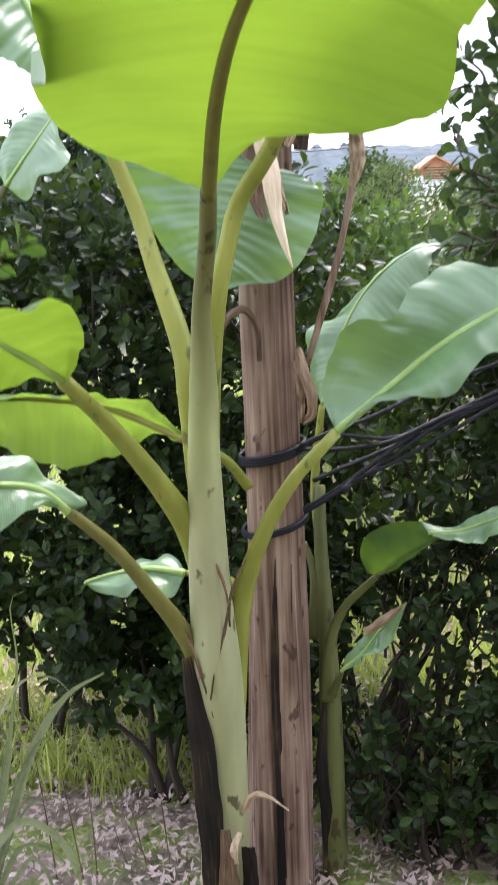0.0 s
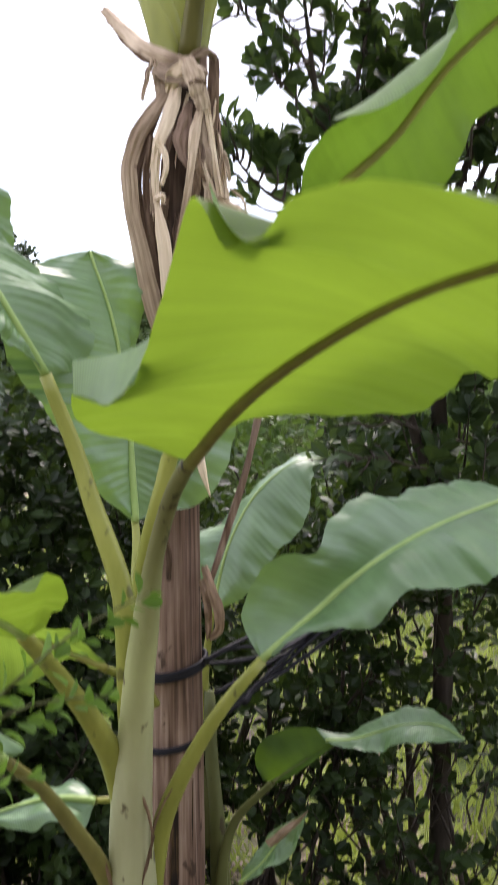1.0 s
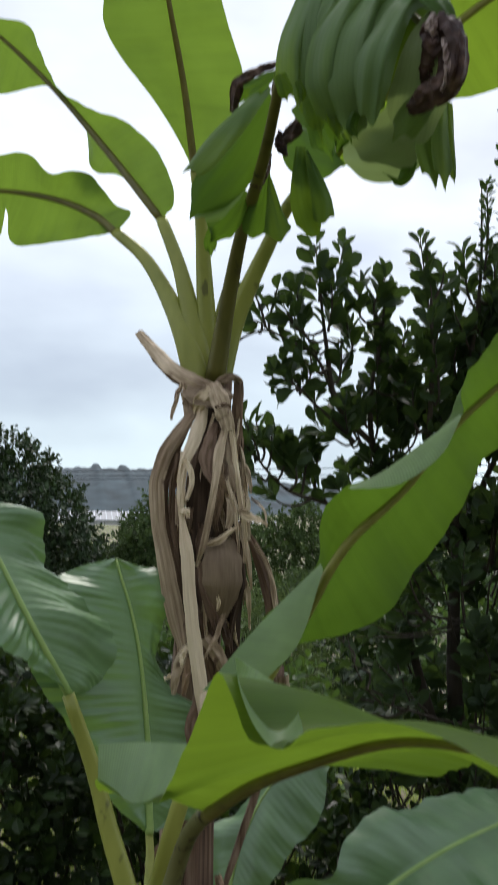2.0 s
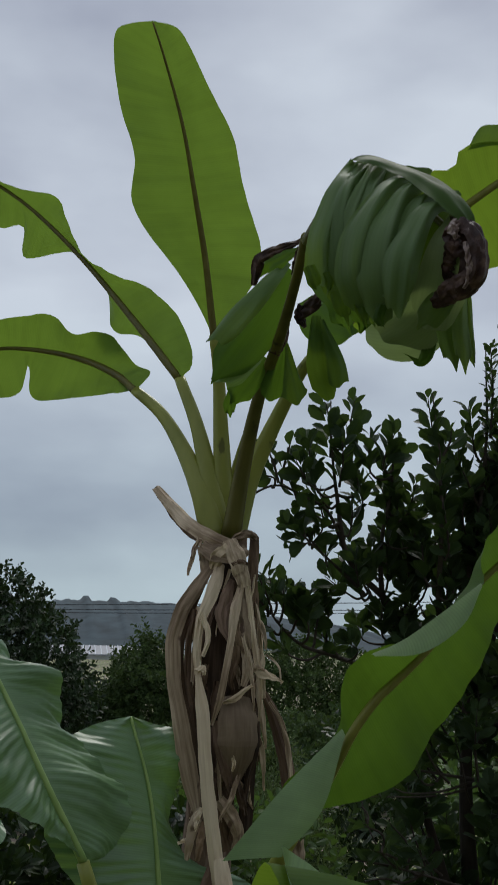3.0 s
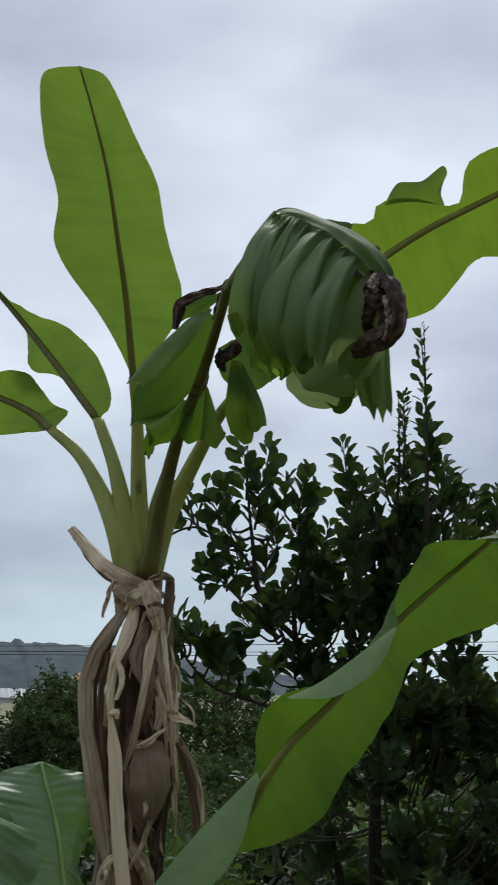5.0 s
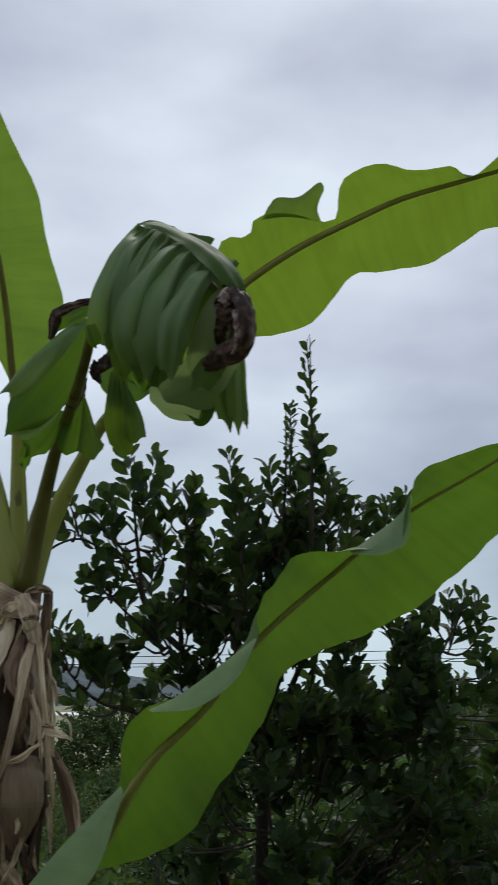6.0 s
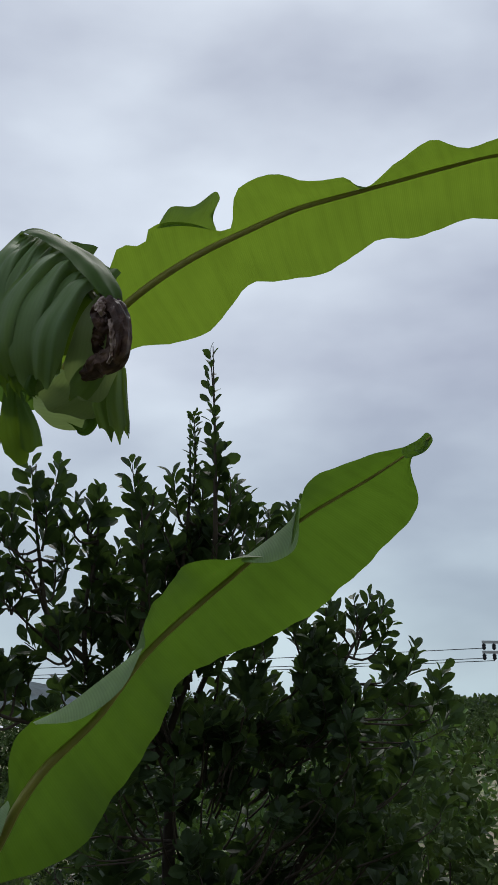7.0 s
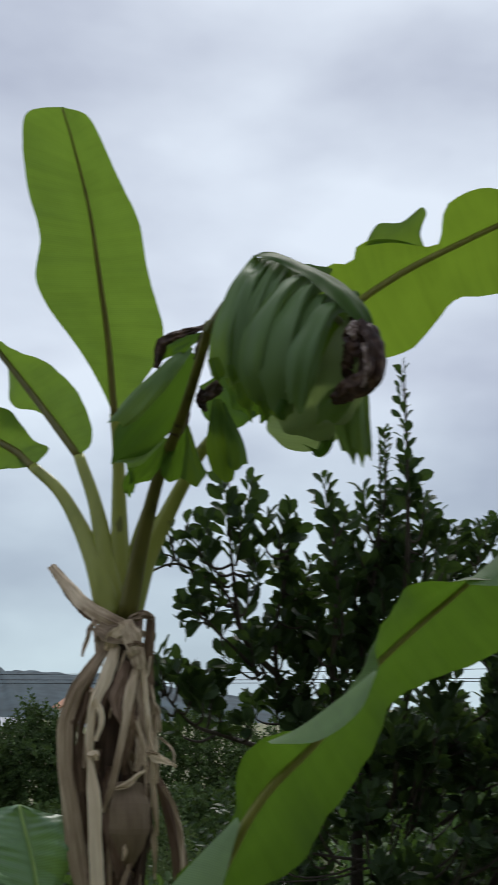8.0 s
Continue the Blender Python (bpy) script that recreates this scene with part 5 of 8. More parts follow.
ribbon("dead_sheath", [(0.176, 2.12, 2.065), (0.203, 2.12, 2.025), (0.221, 2.125, 1.971), (0.232, 2.13, 1.884), (0.239, 2.13, 1.792)], [0.007, 0.012, 0.012, 0.009, 0.006], M_SHEATH, tall, curl=0.3, seed=127, crumple=0.006, fold=0.32, m=5, n=29, dry=True)
ribbon("dead_sheath", [(-0.008, 2.135, 2.15), (0.008, 2.135, 2.032), (0.023, 2.135, 1.916), (0.041, 2.135, 1.803), (0.057, 2.135, 1.714)], [0.032, 0.041, 0.048, 0.053, 0.053], M_SHEATH_RUST, tall, curl=0.24, seed=130, crumple=0.003, fold=0.32, m=5, n=22, dry=True)
# second dark sheet, shade on the right of the neck painted in
ribbon("dead_sheath", [(0.121, 2.14, 2.082), (0.136, 2.14, 1.963), (0.135, 2.14, 1.847), (0.129, 2.14, 1.757)], [0.026, 0.033, 0.032, 0.029], M_NECK_SHADE, tall, curl=0.24, seed=131, crumple=0.003, fold=0.32, m=5, n=22, dry=True)
ribbon("dead_sheath", [(0.063, 2.03, 1.762), (0.07, 2.01, 1.701), (0.078, 2, 1.637), (0.09, 2, 1.583), (0.106, 2.01, 1.534)], [0.0281, 0.037, 0.028, 0.017, 0.003], M_SHEATH_PALE, tall, curl=0.3, seed=132, crumple=0.004, fold=0.15, m=5, n=22, dry=True)
ribbon("dead_sheath", [(0.05, 2.05, 1.744), (0.037, 2.045, 1.681), (0.047, 2.04, 1.637), (0.059, 2.04, 1.613)], [0.019, 0.031, 0.027, 0.006], M_SHEATH_RUST, tall, curl=0.24, seed=133, crumple=0.006, fold=0.32, m=5, n=22, dry=True)
ribbon("dead_sheath", [(0.069, 2.04, 1.754), (0.086, 2.03, 1.689), (0.098, 2.03, 1.635)], [0.015, 0.013, 0.0071], M_SHEATH, tall, curl=0.3, seed=134, crumple=0.006, fold=0.32, m=5, n=22, dry=True)
neck_strands()
tube("dead_petiole", [(0.131, 2.16, 1.314), (0.17, 2.15, 1.442), (0.202, 2.14, 1.547), (0.229, 2.13, 1.671), (0.238, 2.12, 1.737), (0.236, 2.1, 1.799)], [0.012, 0.015, 0.016, 0.013, 0.018, 0.016], M_TRUNK, tall, flat=0.5, groove=0.5, rough=0.2, sides=12)
ribbon("dead_sheath", [(0.23, 2.11, 1.683), (0.241, 2.1, 1.726), (0.237, 2.09, 1.785)], [0.012, 0.032, 0.03], M_SHEATH, tall, curl=0.6, seed=120, crumple=0.01)
ribbon("dead_sheath", [(0.111, 2.13, 1.353), (0.124, 2.1, 1.307), (0.137, 2.09, 1.26), (0.136, 2.09, 1.218), (0.119, 2.1, 1.2)], [0.016, 0.022, 0.024, 0.022, 0.014], M_SHEATH_DARK, tall, curl=0.9, seed=121, crumple=0.01)
ribbon("dead_sheath", [(0.103, 2.12, 1.328), (0.114, 2.1, 1.271), (0.116, 2.1, 1.198)], [0.014, 0.018, 0.01], M_SHEATH_DARK, tall, curl=0.6, seed=122, crumple=0.01)
ribbon("dead_sheath", [(0.03, 2.1, 1.335), (0.027, 2.09, 1.408), (0.003, 2.07, 1.448), (-0.024, 2.06, 1.439), (-0.047, 2.06, 1.401)], [0.01, 0.012, 0.014, 0.016, 0.008], M_SHEATH_DARK, tall, curl=0.7, seed=123, crumple=0.006)
# two dark strips paint the shade inside the bark splits; brown line beside
ribbon("trunk_split_strip", [(0.049, 2.112, 0.893), (0.041, 2.108, 0.738), (0.037, 2.104, 0.528), (0.038, 2.1, 0.308), (0.035, 2.098, -0.005)], [0.004, 0.018, 0.02, 0.016, 0.024], M_STEM_DRY, tall, curl=0.05, seed=124, m=4, crumple=0.003)
ribbon("trunk_split_strip", [(0.082, 2.115, 0.871), (0.077, 2.111, 0.666), (0.074, 2.107, 0.452), (0.066, 2.1, -0.007)], [0.002, 0.005, 0.005, 0.006], M_STEM_DRY, tall, curl=0.05, seed=125, m=2, crumple=0.002)
ribbon("trunk_split_strip", [(0.017, 2.108, 0.482), (0.016, 2.104, 0.305), (0.011, 2.1, -0.006)], [0.003, 0.008, 0.014], M_RIB_DARK, tall, curl=0.05, seed=126, m=2, crumple=0.002)


# ---------------------------------------------------------------- the young banana plant in front
young = thing("banana_plant", (-0.01, 1.95, 0), "young green banana plant in front of the dry trunk", "banana plant")
tube("stem", [(-0.091, 1.95, -0.035), (-0.088, 1.95, 0.166), (-0.074, 1.92, 0.499), (-0.071, 1.88, 0.746), (-0.075, 1.86, 0.917), (-0.07, 1.81, 1.11), (-0.064, 1.77, 1.252), (-0.056, 1.74, 1.341), (-0.05, 1.7, 1.428), (-0.043, 1.655, 1.509), (-0.024, 1.6, 1.610), (-0.008, 1.485, 1.690)], [0.056, 0.0556, 0.0551, 0.0544, 0.0537, 0.0529, 0.0521, 0.0511, 0.05, 0.0488, 0.0453, 0.0417, 0.0382, 0.0347, 0.0316, 0.0286, 0.0257, 0.0202, 0.0155, 0.0142, 0.0134, 0.0125], M_STEM, young, "pale green stem with dark spots", sides=24, rough=0.06, n=70)
tube("petiole", [(-0.072, 1.85, 1.039), (-0.062, 1.87, 1.203), (-0.05, 1.885, 1.376), (-0.03, 1.85, 1.506), (-0.007, 1.84, 1.596), (0.009, 1.84, 1.655), (0.079, 1.75, 1.757), (0.131, 1.67, 1.878)], [0.008, 0.018, 0.018, 0.017, 0.016, 0.015, 0.012], M_PETIOLE, young, "", groove=0.35, sides=12)
tube("petiole", [(-0.081, 1.83, 1.012), (-0.08, 1.8, 1.169), (-0.085, 1.77, 1.346), (-0.092, 1.78, 1.416), (-0.142, 1.82, 1.573), (-0.163, 1.84, 1.646), (-0.218, 1.85, 1.797)], [0.010, 0.023, 0.022, 0.019, 0.015, 0.012], M_PETIOLE, young, "", groove=0.35, sides=12)
tube("petiole", [(-0.078, 1.86, 1.295), (-0.058, 1.92, 1.365), (-0.048, 1.98, 1.452), (-0.049, 2, 1.489)], [0.016, 0.012, 0.01, 0.008], M_PETIOLE, young, "", groove=0.35, sides=12)
tube("petiole", [(-0.054, 1.9, 0.498), (-0.039, 1.9, 0.71), (-0.014, 1.88, 0.894), (0.033, 1.83, 1.043), (0.096, 1.81, 1.16), (0.179, 1.83, 1.244)], [0.02, 0.027, 0.023, 0.018, 0.014, 0.011], M_PETIOLE, young, "", groove=0.35, sides=12)
tube("petiole", [(-0.08, 1.86, 0.868), (-0.099, 1.84, 1.032), (-0.142, 1.77, 1.158), (-0.21, 1.68, 1.3), (-0.259, 1.56, 1.41)], [0.022, 0.028, 0.021, 0.016, 0.013], M_PETIOLE, young, "", groove=0.35, sides=12)
tube("petiole", [(-0.004, 2.08, 1.066), (-0.044, 2, 1.149), (-0.113, 1.92, 1.212)], [0.012, 0.01, 0.008], M_PETIOLE, young, "", groove=0.35, sides=12)
tube("petiole", [(-0.098, 1.88, 0.702), (-0.13, 1.86, 0.82), (-0.182, 1.8, 0.945), (-0.239, 1.74, 1.062), (-0.299, 1.68, 1.153)], [0.018, 0.02, 0.016, 0.013, 0.01], M_PETIOLE_OLIVE, young, "", groove=0.35, sides=12)
tube("petiole", [(-0.027, 2, 0.868), (-0.067, 1.99, 0.899), (-0.139, 1.98, 0.911)], [0.01, 0.008, 0.006], M_PETIOLE, young, "", groove=0.35, sides=12)
blade("leaf_blade", [(-0.008, 1.485, 1.690), (0.020, 1.29, 1.786), (0.058, 1.12, 1.860), (0.112, 0.97, 1.920), (0.145, 0.78, 1.956), (0.177, 0.67, 1.966), (0.2, 0.58, 1.954)],
      [(-0.012, 1.485, 1.691), (-0.098, 1.46, 1.728), (-0.165, 1.36, 1.76), (-0.182, 1.22, 1.815), (-0.146, 1.14, 1.812), (-0.121, 1, 1.863), (-0.102, 0.92, 1.952), (-0.089, 0.85, 2.009), (-0.073, 0.79, 1.965), (-0.057, 0.74, 1.97), (-0.042, 0.7, 1.998), (-0.016, 0.68, 2.004), (0.025, 0.665, 2.003), (0.069, 0.62, 1.989), (0.122, 0.58, 1.976), (0.196, 0.575, 1.954)],
      [(-0.004, 1.485, 1.691), (0.067, 1.45, 1.755), (0.186, 1.48, 1.758), (0.295, 1.34, 1.776), (0.29, 1.16, 1.842), (0.29, 1.08, 1.844), (0.302, 0.9, 1.87), (0.267, 0.72, 1.915), (0.2, 0.58, 1.952)],
      M_LEAF_YOUNG, young, "broad bright yellow-green blade lit from behind", rib=M_RIB_DARK, seed=5, wave=0.006, arch=0.04, n=90, rib_r=(0.011, 0.005))
blade("leaf_blade", [(0.131, 1.67, 1.878), (0.172, 1.64, 1.963), (0.232, 1.6, 2.089), (0.337, 1.6, 2.19), (0.419, 1.58, 2.301), (0.581, 1.56, 2.443), (0.706, 1.52, 2.551), (0.823, 1.46, 2.626), (0.906, 1.36, 2.692)],
      [(0.126, 1.67, 1.883), (0.103, 1.66, 1.948), (0.192, 1.63, 2.048), (0.191, 1.6, 2.131), (0.214, 1.54, 2.185), (0.271, 1.42, 2.21), (0.326, 1.38, 2.27), (0.347, 1.37, 2.296), (0.351, 1.39, 2.328), (0.411, 1.46, 2.405), (0.478, 1.5, 2.457), (0.552, 1.42, 2.455), (0.599, 1.36, 2.461), (0.624, 1.37, 2.531), (0.679, 1.42, 2.606), (0.813, 1.42, 2.664), (0.882, 1.38, 2.681), (0.906, 1.36, 2.694)],
      [(0.141, 1.67, 1.878), (0.167, 1.7, 1.906), (0.183, 1.75, 1.9), (0.353, 1.78, 1.943), (0.433, 1.8, 2.038), (0.499, 1.76, 2.143), (0.549, 1.74, 2.25), (0.702, 1.75, 2.318), (0.808, 1.7, 2.375), (0.899, 1.62, 2.474), (0.947, 1.52, 2.555), (0.937, 1.46, 2.59), (0.885, 1.4, 2.657), (0.906, 1.36, 2.69)],
      M_LEAF_DEEP, young, "long diagonal green blade with wavy folded margins", rib=M_RIB_OLIVE, seed=6, wave=0.012, arch=0.03, n=110, rib_r=(0.010, 0.002))
blade("leaf_blade", [(0.179, 1.83, 1.244), (0.288, 1.84, 1.33), (0.358, 1.85, 1.386), (0.508, 1.88, 1.463), (0.702, 1.93, 1.516), (0.862, 1.95, 1.555), (1.021, 1.95, 1.563)],
      [(0.179, 1.84, 1.238), (0.157, 1.92, 1.295), (0.176, 1.9, 1.381), (0.219, 1.84, 1.446), (0.283, 1.83, 1.453), (0.319, 1.88, 1.494), (0.38, 1.93, 1.533), (0.488, 2, 1.537), (0.648, 2.08, 1.536), (0.792, 2.12, 1.504), (0.944, 2.1, 1.553), (1.019, 1.95, 1.565)],
      [(0.185, 1.83, 1.241), (0.25, 1.78, 1.312), (0.299, 1.76, 1.325), (0.37, 1.74, 1.327), (0.431, 1.73, 1.394), (0.549, 1.67, 1.412), (0.564, 1.63, 1.447), (0.756, 1.75, 1.505), (1.019, 1.95, 1.56)],
      M_LEAF, young, "wide green blade with a pale midrib and sky sheen", rib=M_RIB_PALE, seed=7, rib_side=0.5, rib_r=(0.0085, 0.003), n=260, pleat=0.001, ripple=0.010, wave=0.03, arch=0.07)
blade("leaf_blade", [(-0.218, 1.85, 1.797), (-0.283, 1.82, 1.916), (-0.348, 1.84, 2.036), (-0.416, 1.88, 2.157), (-0.488, 1.93, 2.306)],
      [(-0.221, 1.85, 1.799), (-0.27, 1.78, 1.857), (-0.336, 1.74, 1.898), (-0.412, 1.72, 1.986), (-0.49, 1.78, 2.117), (-0.493, 1.93, 2.306)],
      [(-0.215, 1.85, 1.797), (-0.177, 1.9, 1.796), (-0.134, 1.98, 1.826), (-0.144, 2, 1.902), (-0.258, 1.98, 2.004), (-0.294, 1.96, 2.131), (-0.358, 1.95, 2.133), (-0.426, 1.96, 2.223), (-0.486, 1.93, 2.306)],
      M_LEAF, young, "ribbed green blade hanging at the side", rib=M_RIB_PALE, seed=8, rib_side=0.5, rib_r=(0.0085, 0.003), n=260, pleat=0.0030, ripple=0.014, wave=0.02, arch=0.07)
blade("leaf_blade", [(-0.049, 2, 1.489), (-0.053, 2.02, 1.593), (-0.056, 2.04, 1.678), (-0.082, 2.07, 1.881), (-0.126, 2.1, 2.031)],
      [(-0.051, 2, 1.489), (-0.124, 1.98, 1.562), (-0.194, 1.96, 1.687), (-0.284, 1.95, 1.817), (-0.321, 1.98, 1.938), (-0.253, 2.05, 1.994), (-0.191, 2.09, 2.02), (-0.126, 2.1, 2.033)],
      [(-0.047, 2, 1.489), (0.005, 2.03, 1.502), (0.084, 2.05, 1.508), (0.143, 2.07, 1.577), (0.168, 2.08, 1.665), (0.11, 2.09, 1.712), (0.02, 2.1, 1.742), (-0.03, 2.1, 1.80), (-0.011, 2.1, 1.996), (-0.084, 2.1, 2.02), (-0.124, 2.1, 2.033)],
      M_LEAF, young, "ribbed green blade hanging against the trunk", rib=M_RIB_PALE, seed=9, rib_side=0.5, rib_r=(0.0085, 0.003), n=260, pleat=0.0030, ripple=0.014, wave=0.02, arch=0.07)
blade("leaf_blade", [(-0.259, 1.56, 1.41), (-0.291, 1.49, 1.458), (-0.31, 1.42, 1.492), (-0.357, 1.3, 1.557), (-0.411, 1.2, 1.604)],
      [(-0.253, 1.56, 1.412), (-0.198, 1.46, 1.485), (-0.194, 1.4, 1.529), (-0.212, 1.37, 1.55), (-0.268, 1.3, 1.561), (-0.324, 1.22, 1.599), (-0.409, 1.2, 1.606)],
      [(-0.266, 1.56, 1.408), (-0.298, 1.53, 1.412), (-0.336, 1.48, 1.415), (-0.399, 1.38, 1.454), (-0.41, 1.2, 1.601)],
      M_LEAF_YOUNG, young, "bright green rounded blade", rib=M_RIB_PALE, seed=10, rib_side=0.5, rib_r=(0.0085, 0.003), n=260, pleat=0.0004, ripple=0.010, wave=0.03, arch=0.07)
# darker leaf material paints the shade of the blade above
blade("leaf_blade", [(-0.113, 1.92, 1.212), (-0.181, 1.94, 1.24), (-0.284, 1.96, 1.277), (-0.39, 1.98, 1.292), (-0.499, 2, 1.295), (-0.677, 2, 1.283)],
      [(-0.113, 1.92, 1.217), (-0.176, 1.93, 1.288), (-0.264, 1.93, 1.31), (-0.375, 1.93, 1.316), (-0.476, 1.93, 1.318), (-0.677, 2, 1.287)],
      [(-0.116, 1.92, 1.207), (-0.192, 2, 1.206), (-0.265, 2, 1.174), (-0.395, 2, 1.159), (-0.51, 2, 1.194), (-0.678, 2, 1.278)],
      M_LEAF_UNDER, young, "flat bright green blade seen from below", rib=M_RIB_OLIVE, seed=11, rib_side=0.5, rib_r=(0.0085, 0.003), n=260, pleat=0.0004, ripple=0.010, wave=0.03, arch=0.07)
blade("leaf_blade", [(-0.299, 1.68, 1.153), (-0.339, 1.65, 1.201), (-0.391, 1.6, 1.229), (-0.476, 1.52, 1.237)],
      [(-0.295, 1.68, 1.154), (-0.269, 1.7, 1.163), (-0.344, 1.7, 1.227), (-0.37, 1.68, 1.263), (-0.401, 1.65, 1.269), (-0.473, 1.52, 1.246)],
      [(-0.305, 1.68, 1.151), (-0.322, 1.6, 1.205), (-0.379, 1.54, 1.172), (-0.422, 1.5, 1.176), (-0.475, 1.52, 1.228)],
      M_LEAF, young, "pale green drooping blade", rib=M_RIB_PALE, seed=12, rib_side=0.5, rib_r=(0.0085, 0.003), n=260, pleat=0.0004, ripple=0.010, wave=0.03, arch=0.07)
blade("leaf_blade", [(-0.139, 1.98, 0.911), (-0.222, 1.99, 0.918), (-0.297, 2, 0.903), (-0.359, 2, 0.886)],
      [(-0.139, 1.98, 0.917), (-0.177, 2.03, 0.94), (-0.235, 2.04, 0.922), (-0.284, 2.03, 0.898), (-0.359, 2, 0.889)],
      [(-0.14, 1.98, 0.905), (-0.169, 1.93, 0.881), (-0.22, 1.93, 0.897), (-0.303, 1.96, 0.881), (-0.357, 2, 0.881)],
      M_LEAF, young, "small pale green blade", rib=M_RIB_PALE, seed=13, rib_side=0.5, rib_r=(0.0085, 0.003), n=260, pleat=0.0004, ripple=0.010, wave=0.03, arch=0.07)
ribbon("dry_margin", [(-0.097, 1.8, 1.086), (-0.072, 1.8, 1.037), (-0.048, 1.81, 0.973), (-0.037, 1.82, 0.907)], [0.003, 0.005, 0.006, 0.004], M_SHEATH_DARK, young, curl=0.25, seed=140, crumple=0.004, dry=True)
ribbon("dry_margin", [(-0.036, 1.82, 0.912), (-0.049, 1.825, 0.848), (-0.069, 1.83, 0.772), (-0.084, 1.835, 0.695)], [0.005, 0.004, 0.003, 0.002], M_SHEATH_DARK, young, curl=0.25, seed=141, crumple=0.004, dry=True)
ribbon("dry_margin", [(0.001, 1.82, 1.002), (-0.024, 1.83, 0.952), (-0.038, 1.835, 0.897), (-0.038, 1.84, 0.852)], [0.002, 0.004, 0.005, 0.002], M_SHEATH_DARK, young, curl=0.25, seed=142, crumple=0.004, dry=True)
ribbon("dry_margin", [(-0.137, 1.84, 0.885), (-0.119, 1.84, 0.817), (-0.096, 1.84, 0.73), (-0.083, 1.85, 0.648)], [0.003, 0.006, 0.008, 0.006], M_SHEATH_DARK, young, curl=0.25, seed=143, crumple=0.004, dry=True)
ribbon("dry_sheath", [(-0.131, 1.85, 0.782), (-0.116, 1.85, 0.649), (-0.108, 1.86, 0.498), (-0.102, 1.87, 0.355), (-0.108, 1.9, 0.101)], [0.02, 0.05, 0.055, 0.05, 0.045], M_STEM_DRY, young, curl=0.25, seed=144, crumple=0.004, dry=True)
ribbon("dry_sheath", [(-0.072, 1.86, 0.376), (-0.071, 1.87, 0.27), (-0.074, 1.89, 0.109)], [0.02, 0.045, 0.05], M_SHEATH_DARK, young, curl=0.25, seed=145, crumple=0.004, dry=True)
ribbon("dry_sheath", [(-0.033, 1.85, 0.423), (-0.012, 1.83, 0.475), (0.008, 1.82, 0.49), (0.04, 1.81, 0.477), (0.065, 1.81, 0.456)], [0.008, 0.018, 0.016, 0.006, 0.002], M_SHEATH, young, curl=0.25, seed=146, crumple=0.004, dry=True)
ribbon("dry_sheath", [(-0.04, 1.84, 0.383), (-0.053, 1.83, 0.356), (-0.05, 1.84, 0.307)], [0.012, 0.018, 0.008], M_SHEATH, young, curl=0.25, seed=147, crumple=0.004, dry=True)
ribbon("dry_sheath", [(-0.027, 1.88, 0.319), (-0.026, 1.9, 0.218), (-0.028, 1.92, 0.083)], [0.03, 0.035, 0.035], M_STEM_DRY, young, curl=0.25, seed=148, crumple=0.004, dry=True)
flap("curled_margin", [(-0.182, 1.22, 1.815), (-0.146, 1.14, 1.812), (-0.121, 1, 1.863)], [(-0.182, 1.24, 1.855), (-0.129, 1.2, 1.866), (-0.092, 1.06, 1.897)], M_LEAF_FOLD, young, bulge=0.15)
flap("curled_margin", [(-0.075, 0.865, 2.021), (-0.078, 0.81, 1.999), (-0.07, 0.775, 1.976), (-0.059, 0.752, 1.967), (-0.049, 0.742, 1.975), (-0.042, 0.733, 1.982)], [(-0.073, 0.87, 2.021), (-0.047, 0.93, 2.001), (-0.023, 0.94, 1.985), (-0.016, 0.89, 1.977), (-0.028, 0.8, 1.979), (-0.041, 0.735, 1.983)], M_LEAF_FOLD, young, bulge=-0.2, n=80, toward=(0, 0, 1))
flap("curled_margin", [(0.195, 1.45, 2.185), (0.235, 1.42, 2.207), (0.289, 1.39, 2.251), (0.344, 1.37, 2.297)], [(0.195, 1.43, 2.182), (0.248, 1.36, 2.191), (0.304, 1.34, 2.234), (0.338, 1.35, 2.291)], M_LEAF_FOLD, young, bulge=0.2)
flap("curled_margin", [(0.55, 1.45, 2.455), (0.585, 1.42, 2.485), (0.62, 1.39, 2.52), (0.635, 1.38, 2.552)], [(0.546, 1.43, 2.448), (0.58, 1.37, 2.444), (0.608, 1.35, 2.464), (0.624, 1.36, 2.529)], M_LEAF_FOLD, young, bulge=0.2)
flap("curled_margin", [(0.005, 1.66, 1.837), (0.096, 1.63, 1.954), (0.192, 1.6, 2.058)], [(0.087, 1.58, 1.859), (0.146, 1.56, 1.929), (0.192, 1.58, 2.049)], M_LEAF_FOLD, young, bulge=0.15)
blade("curled_tip", [(0.842, 1.362, 2.654), (0.868, 1.362, 2.665), (0.891, 1.362, 2.679), (0.908, 1.362, 2.695)],
      [(0.84, 1.362, 2.665), (0.864, 1.362, 2.677), (0.882, 1.362, 2.688), (0.898, 1.362, 2.701), (0.908, 1.362, 2.697)],
      [(0.849, 1.362, 2.646), (0.874, 1.362, 2.654), (0.893, 1.362, 2.664), (0.911, 1.362, 2.687), (0.909, 1.362, 2.694)],
      M_LEAF_DEEP, young, n=24, m=4, arch=0.1, ripple=0.0)


# ---------------------------------------------------------------- the sucker behind the trunk
sucker = thing("banana_sucker", (0.22, 2.2, 0), "slim green banana sucker behind the dry trunk", "banana plant")
tube("stem", [(0.17, 2.2, -0.263), (0.167, 2.2, -0.036), (0.166, 2.22, 0.383), (0.162, 2.25, 0.64), (0.152, 2.3, 0.853), (0.153, 2.33, 0.987)], [0.034, 0.033, 0.03, 0.026, 0.018, 0.014], M_STEM_SHADED, sucker, "", sides=16, rough=0.05)
